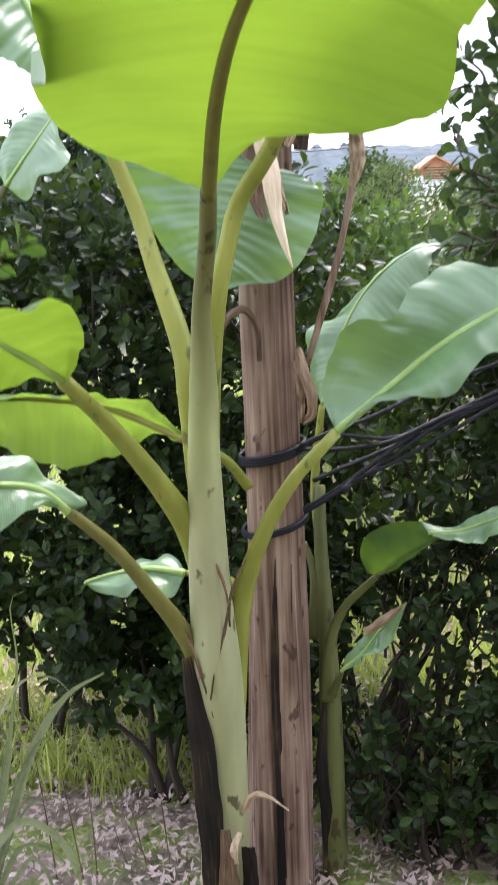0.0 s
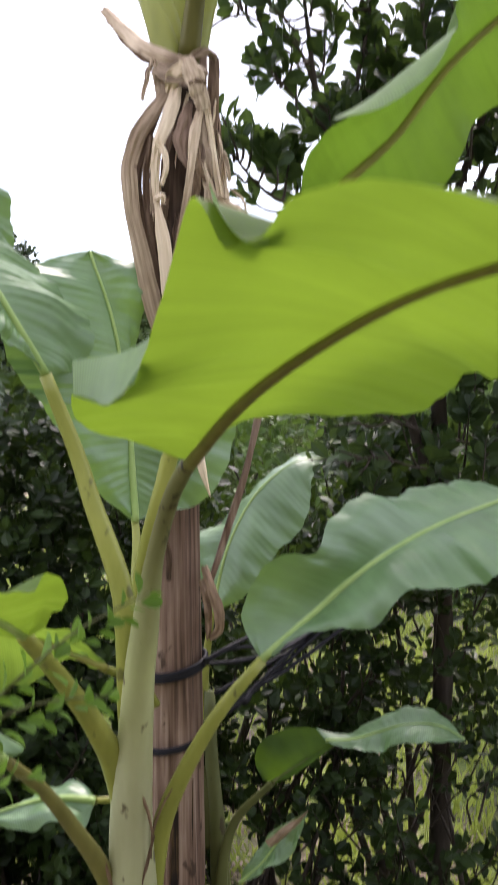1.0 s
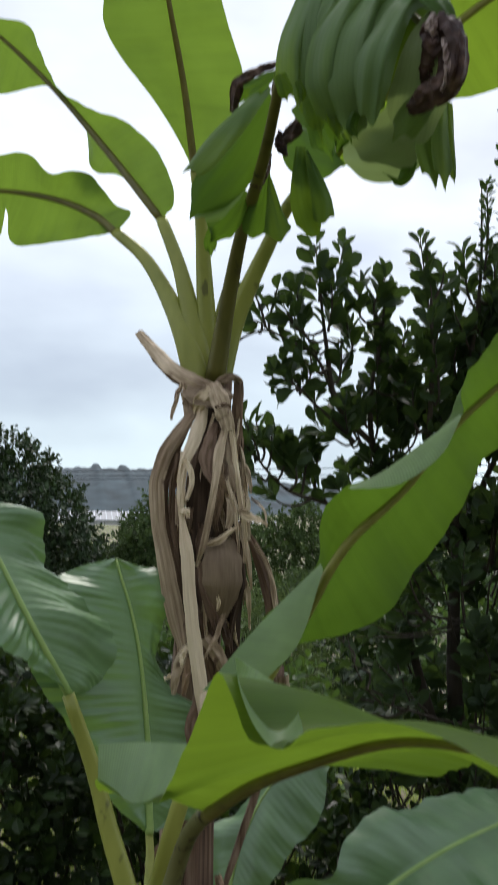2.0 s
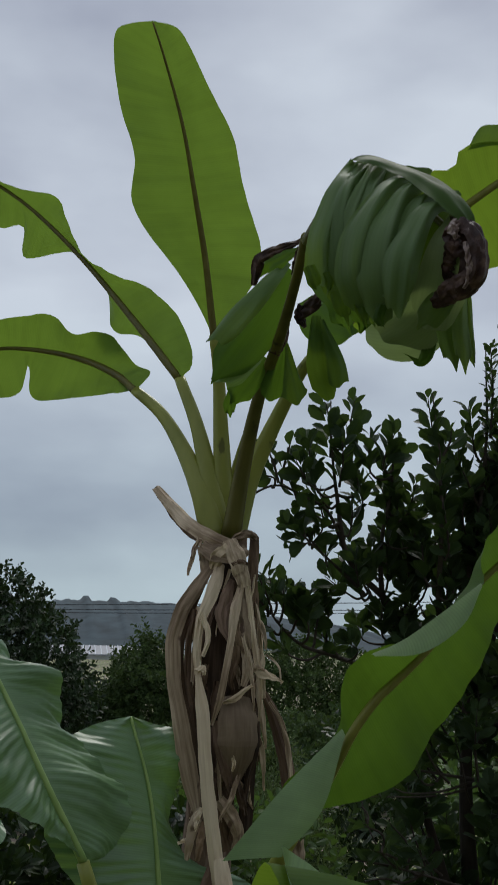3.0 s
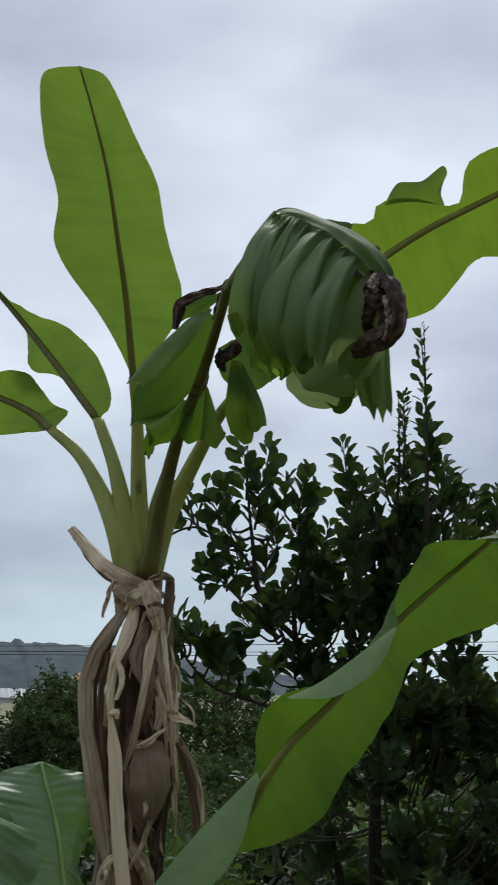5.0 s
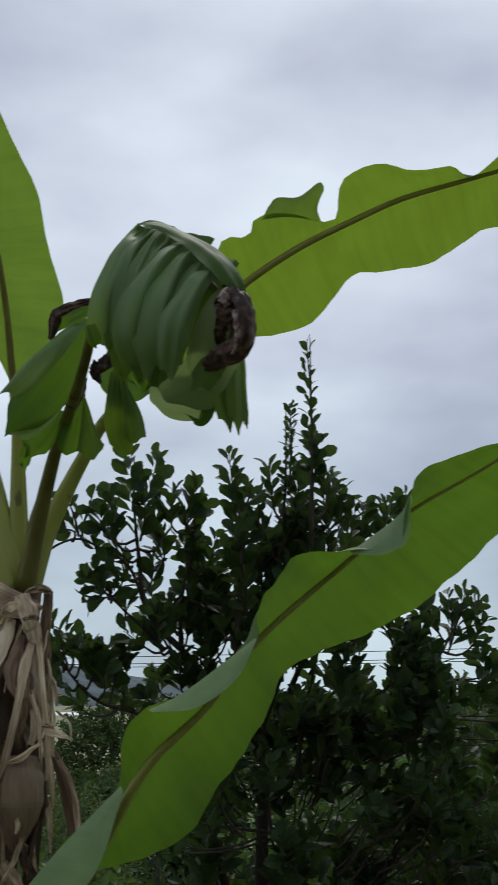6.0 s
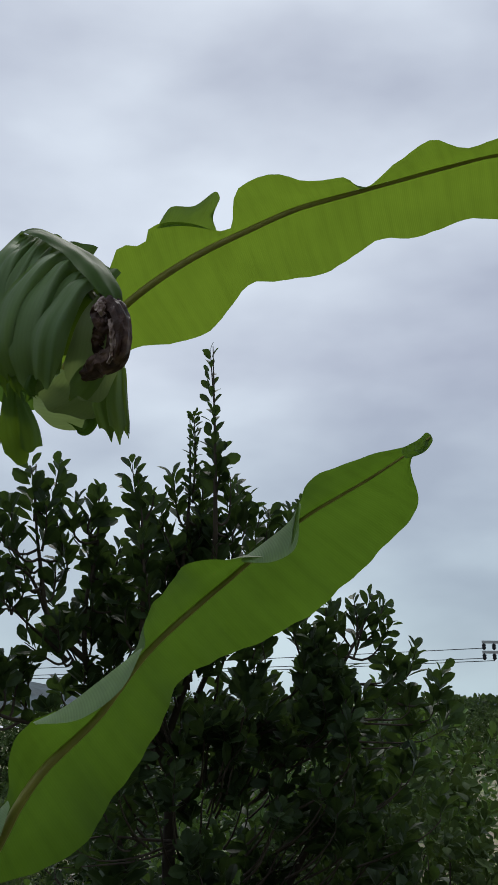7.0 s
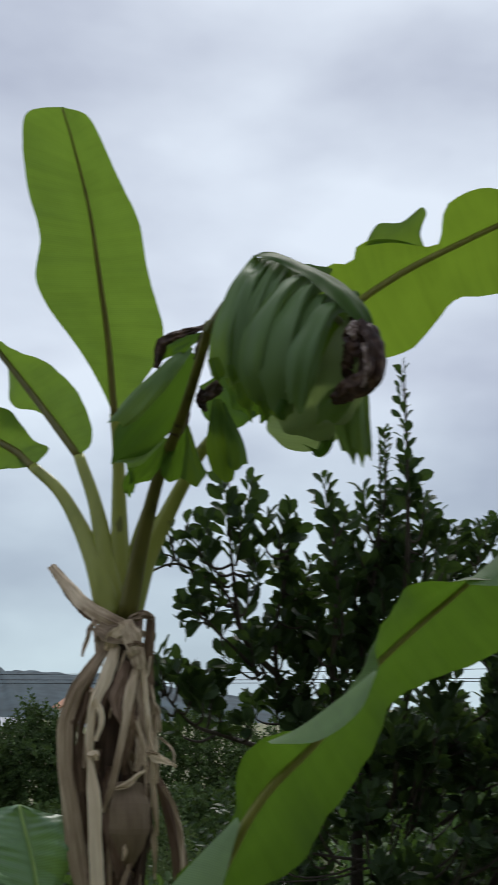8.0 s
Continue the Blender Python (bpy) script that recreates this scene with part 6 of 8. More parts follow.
tube("petiole", [(0.152, 2.3, 0.853), (0.142, 2.34, 0.975), (0.16, 2.36, 1.14), (0.165, 2.36, 1.177)], [0.013, 0.011, 0.01, 0.008], M_PETIOLE, sucker, "", groove=0.35, sides=12)
tube("petiole", [(0.157, 2.2, 0.486), (0.166, 2.2, 0.62), (0.195, 2.2, 0.714), (0.277, 2.17, 0.817)], [0.018, 0.015, 0.012, 0.01, 0.008], M_STEM_SHADED, sucker, "", groove=0.35, sides=12)
tube("petiole", [(0.17, 2.18, 0.512), (0.19, 2.12, 0.605)], [0.012, 0.006], M_STEM_SHADED, sucker, "", groove=0.35, sides=12)
tube("petiole", [(0.128, 2.26, 0.621), (0.138, 2.28, 0.76), (0.114, 2.32, 0.847)], [0.02, 0.016, 0.005], M_STEM_SHADED, sucker, "", groove=0.35, sides=12)
blade("leaf_blade", [(0.165, 2.36, 1.177), (0.216, 2.4, 1.338), (0.291, 2.43, 1.456), (0.396, 2.45, 1.529), (0.477, 2.46, 1.535)],
      [(0.162, 2.36, 1.18), (0.136, 2.42, 1.249), (0.137, 2.46, 1.344), (0.215, 2.48, 1.372), (0.32, 2.5, 1.467), (0.424, 2.5, 1.54), (0.477, 2.46, 1.538)],
      [(0.17, 2.36, 1.177), (0.245, 2.32, 1.234), (0.331, 2.34, 1.338), (0.399, 2.36, 1.393), (0.426, 2.4, 1.489), (0.477, 2.46, 1.529)],
      M_LEAF, sucker, "upright ribbed green blade with a sky sheen", rib=M_RIB_PALE, seed=14, rib_side=0.3, rib_r=(0.005, 0.0015), n=220, pleat=0.0012, ripple=0.007, wave=0.02, arch=0.07)
blade("leaf_blade", [(0.277, 2.17, 0.817), (0.341, 2.14, 0.875), (0.404, 2.1, 0.932)],
      [(0.254, 2.17, 0.824), (0.241, 2.2, 0.861), (0.264, 2.21, 0.905), (0.322, 2.2, 0.93), (0.39, 2.14, 0.947), (0.404, 2.1, 0.941)],
      [(0.281, 2.16, 0.818), (0.314, 2.13, 0.848), (0.367, 2.1, 0.903), (0.402, 2.09, 0.932)],
      M_LEAF_DEEP, sucker, "dull olive underside of an arching blade", rib=M_STEM_SHADED, seed=15, rib_r=(0.006, 0.003), n=60, ripple=0.004, wave=0.01, arch=0.05)
blade("leaf_blade", [(0.385, 2.1, 0.942), (0.44, 2.06, 0.959), (0.482, 2.03, 0.984), (0.531, 1.99, 1.015), (0.59, 1.95, 1.027), (0.633, 1.9, 1.014)],
      [(0.372, 2.14, 0.954), (0.434, 2.1, 0.957), (0.49, 2.08, 1.001), (0.532, 2.05, 1.028), (0.601, 2, 1.04), (0.633, 1.9, 1.016)],
      [(0.395, 2.08, 0.94), (0.439, 2.02, 0.953), (0.473, 1.98, 0.968), (0.51, 1.94, 0.995), (0.579, 1.9, 1.004), (0.633, 1.9, 1.011)],
      M_LEAF, sucker, "pale upper side of the arching blade", rib=M_RIB_PALE, seed=21, rib_side=0.3, rib_r=(0.004, 0.0015), n=200, pleat=0.0008, ripple=0.006, wave=0.02, arch=0.06)
blade("leaf_blade", [(0.19, 2.12, 0.605), (0.234, 2.1, 0.654), (0.271, 2.08, 0.719), (0.33, 2.05, 0.801)],
      [(0.191, 2.12, 0.608), (0.209, 2.12, 0.638), (0.255, 2.12, 0.711), (0.33, 2.05, 0.803)],
      [(0.193, 2.12, 0.602), (0.244, 2.06, 0.667), (0.29, 2.05, 0.692), (0.32, 2.05, 0.746), (0.331, 2.05, 0.8)],
      M_LEAF, sucker, "small folded green blade with a dead tip", rib=M_RIB_PALE, seed=16, rib_side=0.3, rib_r=(0.005, 0.0015), n=220, pleat=0.0012, ripple=0.007, wave=0.02, arch=0.07)
ribbon("dead_tip", [(0.244, 2.06, 0.729), (0.281, 2.05, 0.762), (0.329, 2.04, 0.808)], [0.024, 0.02, 0.003], M_SHEATH, sucker, curl=0.7, seed=160, crumple=0.006)
ribbon("dry_sheath", [(0.15, 2.19, 0.492), (0.139, 2.18, 0.33), (0.149, 2.18, 0.173), (0.158, 2.18, -0.073)], [0.01, 0.03, 0.03, 0.03], M_STEM_DRY, sucker, curl=0.2, seed=161)
# black cords that tie the trunk back
cords = thing("tie_cord", (0.05, 2.175, 1.12), "black plastic tie cord looped round the dry trunk", "cord", "tie cords")
tube("loop", [(0.109, 2.217, 1.125), (0.08, 2.241, 1.119), (0.042, 2.248, 1.111), (0.006, 2.236, 1.103), (-0.018, 2.207, 1.097), (-0.025, 2.169, 1.096), (-0.013, 2.133, 1.099), (0.016, 2.109, 1.105), (0.054, 2.102, 1.113), (0.09, 2.114, 1.121), (0.114, 2.143, 1.127), (0.121, 2.181, 1.128), (0.109, 2.217, 1.125)], [0.005, 0.005], M_CORD, cords, n=60, sides=6, cap=False)
tube("loop", [(0.109, 2.217, 1.132), (0.08, 2.241, 1.126), (0.042, 2.248, 1.118), (0.006, 2.236, 1.11), (-0.018, 2.207, 1.104), (-0.025, 2.169, 1.103), (-0.013, 2.133, 1.106), (0.016, 2.109, 1.112), (0.054, 2.102, 1.12), (0.09, 2.114, 1.128), (0.114, 2.143, 1.134), (0.121, 2.181, 1.135), (0.109, 2.217, 1.132)], [0.005, 0.005], M_CORD, cords, n=60, sides=6, cap=False)
tube("loop", [(0.109, 2.217, 1.139), (0.08, 2.241, 1.133), (0.042, 2.248, 1.125), (0.006, 2.236, 1.117), (-0.018, 2.207, 1.111), (-0.025, 2.169, 1.11), (-0.013, 2.133, 1.113), (0.016, 2.109, 1.119), (0.054, 2.102, 1.127), (0.09, 2.114, 1.135), (0.114, 2.143, 1.141), (0.121, 2.181, 1.142), (0.109, 2.217, 1.139)], [0.005, 0.005], M_CORD, cords, n=60, sides=6, cap=False)
tube("strand", [(0.108, 2.12, 1.143), (0.167, 2.14, 1.163), (0.272, 2.2, 1.184), (0.407, 2.28, 1.224), (0.596, 2.4, 1.262)], [0.0048, 0.0048], M_CORD, cords, n=40, sides=6)
tube("strand", [(0.107, 2.12, 1.135), (0.194, 2.16, 1.122), (0.311, 2.22, 1.12), (0.423, 2.3, 1.146), (0.598, 2.4, 1.193)], [0.0048, 0.0048], M_CORD, cords, n=40, sides=6)
tube("strand", [(0.11, 2.12, 1.139), (0.17, 2.14, 1.158), (0.326, 2.24, 1.124), (0.465, 2.32, 1.157), (0.598, 2.4, 1.179)], [0.0048, 0.0048], M_CORD, cords, n=40, sides=6)
cords_low = thing("tie_cord", (0.05, 2.175, 0.95), "black twisted tie cord looped round the dry trunk", "cord", "tie cords")
tube("loop", [(0.109, 2.217, 0.959), (0.08, 2.241, 0.953), (0.042, 2.248, 0.945), (0.006, 2.236, 0.937), (-0.018, 2.207, 0.931), (-0.025, 2.169, 0.93), (-0.013, 2.133, 0.933), (0.016, 2.109, 0.939), (0.054, 2.102, 0.947), (0.09, 2.114, 0.955), (0.114, 2.143, 0.961), (0.121, 2.181, 0.962), (0.109, 2.217, 0.959)], [0.005, 0.005], M_CORD, cords_low, n=60, sides=6, cap=False)
tube("loop", [(0.109, 2.217, 0.965), (0.08, 2.241, 0.959), (0.042, 2.248, 0.951), (0.006, 2.236, 0.943), (-0.018, 2.207, 0.937), (-0.025, 2.169, 0.936), (-0.013, 2.133, 0.939), (0.016, 2.109, 0.945), (0.054, 2.102, 0.953), (0.09, 2.114, 0.961), (0.114, 2.143, 0.967), (0.121, 2.181, 0.968), (0.109, 2.217, 0.965)], [0.005, 0.005], M_CORD, cords_low, n=60, sides=6, cap=False)
tube("strand", [(0.113, 2.12, 0.993), (0.192, 2.15, 1.026), (0.311, 2.22, 1.08), (0.436, 2.3, 1.139), (0.598, 2.4, 1.179)], [0.005, 0.0055], M_CORD, cords_low, n=40, sides=6)
tube("strand", [(0.113, 2.12, 0.998), (0.198, 2.14, 1.042), (0.297, 2.2, 1.094), (0.41, 2.3, 1.137), (0.598, 2.4, 1.193)], [0.005, 0.0055], M_CORD, cords_low, n=40, sides=6)
tube("strand", [(0.136, 2.14, 1.056), (0.193, 2.16, 1.075), (0.326, 2.24, 1.104), (0.603, 2.42, 1.168)], [0.005, 0.0055], M_CORD, cords_low, n=40, sides=6)
tube("strand", [(0.116, 2.12, 0.99), (0.204, 2.13, 1.042), (0.224, 2.15, 1.053), (0.324, 2.22, 1.072), (0.599, 2.4, 1.163)], [0.005, 0.0055], M_CORD, cords_low, n=40, sides=6)
tube("knot", [(0.185, 2.14, 1.029), (0.204, 2.13, 1.039), (0.219, 2.14, 1.046)], [0.004, 0.011, 0.004], M_CORD, cords_low, n=10, sides=8, rough=0.3)
sucker_far = thing("banana_sucker", (-0.86, 2.42, 0), "slim banana sucker with one pale leaf against the hedge", "banana plant")
tube("stem", [(-0.86, 2.42, -0.03), (-0.85, 2.4, 0.6), (-0.82, 2.36, 1.2), (-0.611, 2.32, 1.604), (-0.528, 2.3, 1.713)], [0.02, 0.018, 0.014, 0.009, 0.007], M_STEM_SHADED, sucker_far, "", groove=0.35, sides=12)
blade("leaf_blade", [(-0.528, 2.3, 1.713), (-0.49, 2.32, 1.767), (-0.45, 2.36, 1.827), (-0.409, 2.42, 1.898)],
      [(-0.531, 2.3, 1.713), (-0.555, 2.34, 1.77), (-0.525, 2.38, 1.835), (-0.466, 2.42, 1.879), (-0.409, 2.42, 1.901)],
      [(-0.525, 2.3, 1.711), (-0.479, 2.27, 1.685), (-0.445, 2.26, 1.732), (-0.39, 2.25, 1.741), (-0.371, 2.27, 1.762), (-0.406, 2.34, 1.818), (-0.407, 2.42, 1.896)],
      M_LEAF, sucker_far, "pale ribbed blade with a green fold", rib=M_RIB_PALE, seed=19, rib_side=0.3, rib_r=(0.005, 0.0015), n=160, pleat=0.0012, ripple=0.006, wave=0.02)


# ---------------------------------------------------------------- hedge, tree and shrubs
def shrub(name, label, category, centre, size, leaves, leaf_size, material, seed, singles=0, slim=1.0, near=None, stems=7, hollow=0.55, height_var=0.2, power=2.0, gaps=0.0):
    """A shrub: bent stems from the ground, twigs that end in tufts of leaves, thinner inside than outside."""
    rnd = random.Random(seed)
    cx, cy, cz = centre
    sx, sy, sz = size
    ob = thing(name, (cx, cy, 0), label, category)
    tufts, vs, fs = [], [], []
    per = 9
    while len(tufts) * per < leaves:
        q = np.array([rnd.uniform(-1, 1), rnd.uniform(-1, 1), rnd.uniform(-1, 1)])
        rad = (np.abs(q) ** power).sum() ** (1 / power)
        if rad > 1 or (rad < hollow and rnd.random() < 0.6):
            continue
        if gaps and noise.noise((q[0] * 3.1 * sx / 0.45 + seed, q[1] * 2.0, q[2] * 3.1 * sz / 0.6)) > gaps:
            continue
        wob = 1 + height_var * noise.noise((q[0] * 2.3 + seed, q[1] * 2.3, q[2] * 2))
        at = np.array([cx + q[0] * sx * wob, cy + q[1] * sy * wob, cz + q[2] * sz * wob])
        if at[2] < 0.05:
            continue
        out = np.array([q[0] * 0.6 + rnd.uniform(-0.6, 0.6), q[1] * 0.6 - 0.25 + rnd.uniform(-0.5, 0.5), 0.5 + rnd.uniform(-0.3, 0.6)])
        tufts.append((at, at + out / np.linalg.norm(out) * leaf_size * rnd.uniform(1.3, 2.4)))
    placed = []
    for a, b in tufts:
        placed += sprig(a, b, per, leaf_size, rnd)
    if slim != 1.0:
        placed = [(m_ * np.array([slim, 1, 1]), at) for m_, at in placed]
    for i in range(stems):
        w = rnd.uniform(0, 6.28)
        foot = (cx + 0.35 * sx * math.cos(w), cy + 0.35 * sy * math.sin(w), -0.03)
        top = tufts[rnd.randrange(len(tufts))][0]
        bend = ((foot[0] + top[0]) / 2 + rnd.uniform(-0.1, 0.1), (foot[1] + top[1]) / 2 + rnd.uniform(-0.1, 0.1), top[2] * 0.5)
        v, f = tube_data([foot, bend, tuple(top)], [0.016, 0.009, 0.003], n=12, sides=6, rough=0.15, seed=i)
        mesh_ob("branch", v, f, M_BARK, ob)
    order = list(range(len(tufts)))
    rnd.shuffle(order)
    for i in order[:60]:
        a, b = tufts[i]
        k = len(vs)
        v, f = tube_data([tuple(a + np.array([rnd.uniform(-.1, .1), rnd.uniform(0, .12), -0.15])), tuple(a), tuple(b)], [0.004, 0.003, 0.0015], n=6, sides=4, cap=False)
        vs += v
        fs += [tuple(x + k for x in ff) for ff in f]
    tagged(mesh_ob("fine_wood", vs, fs, M_BARK, ob), kind="stuff")
    if singles:
        placed.sort(key=near or (lambda p: p[1][1]))
        for turn, at in placed[:singles]:
            single_leaf(turn, at, material, ob)
        placed = placed[singles:]
    leaf_cloud("foliage", placed, material, ob)
    return ob


HEDGE = "dense dark-green hedge shrub with small glossy leaves and painted-in shade"
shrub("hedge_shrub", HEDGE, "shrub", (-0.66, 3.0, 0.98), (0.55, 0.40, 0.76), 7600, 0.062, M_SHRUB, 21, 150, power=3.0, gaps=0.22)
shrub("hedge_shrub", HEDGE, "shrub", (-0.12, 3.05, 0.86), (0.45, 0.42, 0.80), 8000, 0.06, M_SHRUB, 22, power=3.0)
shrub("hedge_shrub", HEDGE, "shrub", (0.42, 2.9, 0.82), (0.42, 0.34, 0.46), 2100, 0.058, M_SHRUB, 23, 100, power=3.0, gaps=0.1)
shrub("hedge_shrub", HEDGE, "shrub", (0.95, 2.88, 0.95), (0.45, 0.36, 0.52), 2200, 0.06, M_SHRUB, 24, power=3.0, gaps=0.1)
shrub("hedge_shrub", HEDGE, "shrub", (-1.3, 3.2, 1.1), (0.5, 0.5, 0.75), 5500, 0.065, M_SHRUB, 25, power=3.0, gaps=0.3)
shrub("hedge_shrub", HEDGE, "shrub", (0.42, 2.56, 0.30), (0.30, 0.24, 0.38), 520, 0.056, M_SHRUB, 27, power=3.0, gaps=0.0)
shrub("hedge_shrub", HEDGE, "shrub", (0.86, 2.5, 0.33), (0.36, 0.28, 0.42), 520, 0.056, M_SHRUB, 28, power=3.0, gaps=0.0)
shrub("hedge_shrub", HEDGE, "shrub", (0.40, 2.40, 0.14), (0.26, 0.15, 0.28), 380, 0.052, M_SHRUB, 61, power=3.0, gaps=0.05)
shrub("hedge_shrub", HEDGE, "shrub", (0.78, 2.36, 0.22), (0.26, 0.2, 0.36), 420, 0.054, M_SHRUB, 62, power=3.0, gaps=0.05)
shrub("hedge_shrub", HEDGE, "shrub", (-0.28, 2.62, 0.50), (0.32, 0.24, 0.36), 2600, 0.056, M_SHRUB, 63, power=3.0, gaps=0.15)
shrub("shrub", "dark green shrub beyond the hedge", "shrub", (0.75, 6.6, 0.62), (1.1, 0.6, 0.80), 8000, 0.075, M_SHRUB, 64, power=2.6)
shrub("shrub", "dark green shrub beyond the hedge", "shrub", (2.5, 6.9, 0.80), (1.1, 0.6, 0.9), 7000, 0.08, M_SHRUB, 65, power=2.6)
shrub("hedge_shrub", HEDGE, "shrub", (0.42, 2.26, 0.07), (0.20, 0.09, 0.2), 260, 0.05, M_SHRUB, 66, power=3.0)
shrub("hedge_shrub", HEDGE, "shrub", (0.64, 2.22, 0.1), (0.2, 0.12, 0.24), 280, 0.05, M_SHRUB, 67, power=3.0)
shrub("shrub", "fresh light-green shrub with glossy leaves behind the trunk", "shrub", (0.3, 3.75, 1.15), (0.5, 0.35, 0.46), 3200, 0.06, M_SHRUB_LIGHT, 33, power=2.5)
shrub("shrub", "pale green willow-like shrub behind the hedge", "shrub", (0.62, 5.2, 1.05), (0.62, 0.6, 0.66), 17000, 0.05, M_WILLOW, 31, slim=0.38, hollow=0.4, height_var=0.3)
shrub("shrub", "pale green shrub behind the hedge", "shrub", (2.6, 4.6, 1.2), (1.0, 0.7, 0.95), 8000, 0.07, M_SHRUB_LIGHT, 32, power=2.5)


def limb(tree, placed, wood, path, radii, shoots, size, lean, rnd):
    """One limb with its leafy shoots; a shoot is its foot and tip in x and z, its depth and its number of leaves, and a twig joins it to the limb."""
    tube("branch", path, radii, M_BARK, tree, n=24, sides=7, rough=0.15, seed=len(placed))
    p = spline(path, 40)
    for x0, z0, x1, z1, y, count in shoots:
        y += rnd.uniform(-0.03, 0.03)
        a, b = np.array([x0, y, z0]), np.array([x1, y + rnd.uniform(-0.04, 0.02), z1])
        below = [v for v in p if v[2] < z0 + 0.01] or [p[0]]
        root = min(below, key=lambda v: float(((v - a) ** 2).sum()))
        ln = np.linalg.norm(b - a)
        pts = [tuple(root), tuple(0.5 * (root + a) + np.array([0, 0, -0.015])), tuple(a), tuple(b)] if np.linalg.norm(root - a) > 0.02 else [tuple(a), tuple(0.5 * (a + b) + np.array([0.006, 0, 0])), tuple(b)]
        add_twig(wood, pts, [0.0042, 0.0034, 0.0026, 0.001])
        placed += sprig(a, b, count, size * (1.0 if ln > 0.05 else 0.85), rnd, lean, 1.1)


def add_twig(wood, pts, radii):
    vs, fs = wood
    k = len(vs)
    v, f = tube_data(pts, radii, n=10, sides=5, cap=False)
    vs += v
    fs += [tuple(x + k for x in ff) for ff in f]


def broad_tree():
    """The dark broad-leaved tree: upright leaders and a spreading limb, each with its own shoots, and a closed lower crown."""
    rnd = random.Random(77)
    tree = thing("broadleaf_tree", (0.95, 2.75, 0), "dark-green broadleaf garden tree with upright leafy spires", "tree")
    tube("trunk", [(0.95, 2.75, -0.05), (0.93, 2.73, 0.6), (0.90, 2.70, 1.3), (0.86, 2.67, 1.75), (0.85, 2.63, 2.06)], [0.034, 0.031, 0.028, 0.024, 0.014], M_BARK, tree, rough=0.2, sides=12)
    tube("branch", [(0.90, 2.70, 1.3), (0.78, 2.66, 1.6), (0.66, 2.6, 1.95), (0.60, 2.55, 2.12)], [0.018, 0.014, 0.010, 0.006], M_BARK, tree, rough=0.2)
    tube("branch", [(0.91, 2.70, 1.15), (1.1, 2.66, 1.5), (1.3, 2.6, 1.85), (1.42, 2.55, 2.1)], [0.018, 0.014, 0.010, 0.005], M_BARK, tree, rough=0.2)
    placed, wood = [], ([], [])
    limb(tree, placed, wood, [(0.823, 2.62, 2.05), (0.594, 2.52, 2.293), (0.448, 2.45, 2.411), (0.41, 2.42, 2.555), (0.388, 2.4, 2.677), (0.382, 2.4, 2.82)], [0.012, 0.011, 0.009, 0.007, 0.004, 0.0015], [(0.388, 2.67, 0.368, 2.814, 2.4, 18), (0.424, 2.71, 0.442, 2.821, 2.4, 12), (0.406, 2.59, 0.406, 2.707, 2.41, 14), (0.343, 2.578, 0.313, 2.71, 2.4, 20), (0.319, 2.588, 0.271, 2.659, 2.38, 12), (0.374, 2.552, 0.335, 2.577, 2.42, 10), (0.47, 2.59, 0.437, 2.733, 2.44, 16), (0.39, 2.504, 0.364, 2.552, 2.44, 10), (0.448, 2.479, 0.452, 2.559, 2.46, 11), (0.351, 2.505, 0.298, 2.539, 2.4, 7), (0.489, 2.541, 0.473, 2.629, 2.46, 12)], 0.069, 0.75, rnd)
    limb(tree, placed, wood, [(0.448, 2.45, 2.411), (0.38, 2.42, 2.531), (0.315, 2.4, 2.56), (0.245, 2.39, 2.585), (0.193, 2.38, 2.567), (0.159, 2.37, 2.541)], [0.006, 0.005, 0.004, 0.003, 0.003, 0.003], [(0.243, 2.591, 0.201, 2.698, 2.38, 7), (0.228, 2.597, 0.195, 2.606, 2.38, 4), (0.256, 2.613, 0.278, 2.721, 2.38, 5), (0.299, 2.565, 0.271, 2.6, 2.4, 6)], 0.069, 0.75, rnd)
    limb(tree, placed, wood, [(0.503, 2.48, 2.319), (0.441, 2.45, 2.367), (0.368, 2.42, 2.421), (0.322, 2.41, 2.468)], [0.006, 0.005, 0.003, 0.002], [(0.32, 2.451, 0.289, 2.514, 2.41, 11), (0.327, 2.445, 0.257, 2.485, 2.4, 8), (0.34, 2.438, 0.366, 2.493, 2.42, 8), (0.327, 2.439, 0.269, 2.424, 2.4, 5), (0.388, 2.404, 0.385, 2.446, 2.44, 8), (0.365, 2.514, 0.354, 2.471, 2.44, 6)], 0.069, 0.75, rnd)
    limb(tree, placed, wood, [(0.592, 2.55, 2.115), (0.417, 2.48, 2.16), (0.317, 2.43, 2.188), (0.239, 2.4, 2.255), (0.184, 2.38, 2.341)], [0.008, 0.006, 0.005, 0.003, 0.002], [(0.331, 2.213, 0.298, 2.323, 2.42, 22), (0.364, 2.213, 0.378, 2.328, 2.44, 17), (0.252, 2.28, 0.223, 2.361, 2.4, 11), (0.23, 2.265, 0.184, 2.372, 2.38, 11), (0.271, 2.267, 0.277, 2.341, 2.42, 10), (0.221, 2.265, 0.18, 2.307, 2.38, 7), (0.291, 2.158, 0.251, 2.193, 2.42, 11), (0.43, 2.157, 0.363, 2.235, 2.46, 14), (0.472, 2.174, 0.439, 2.194, 2.46, 10), (0.235, 2.221, 0.192, 2.24, 2.38, 6), (0.3, 2.243, 0.33, 2.312, 2.43, 12), (0.401, 2.23, 0.401, 2.329, 2.45, 10)], 0.069, 0.75, rnd)
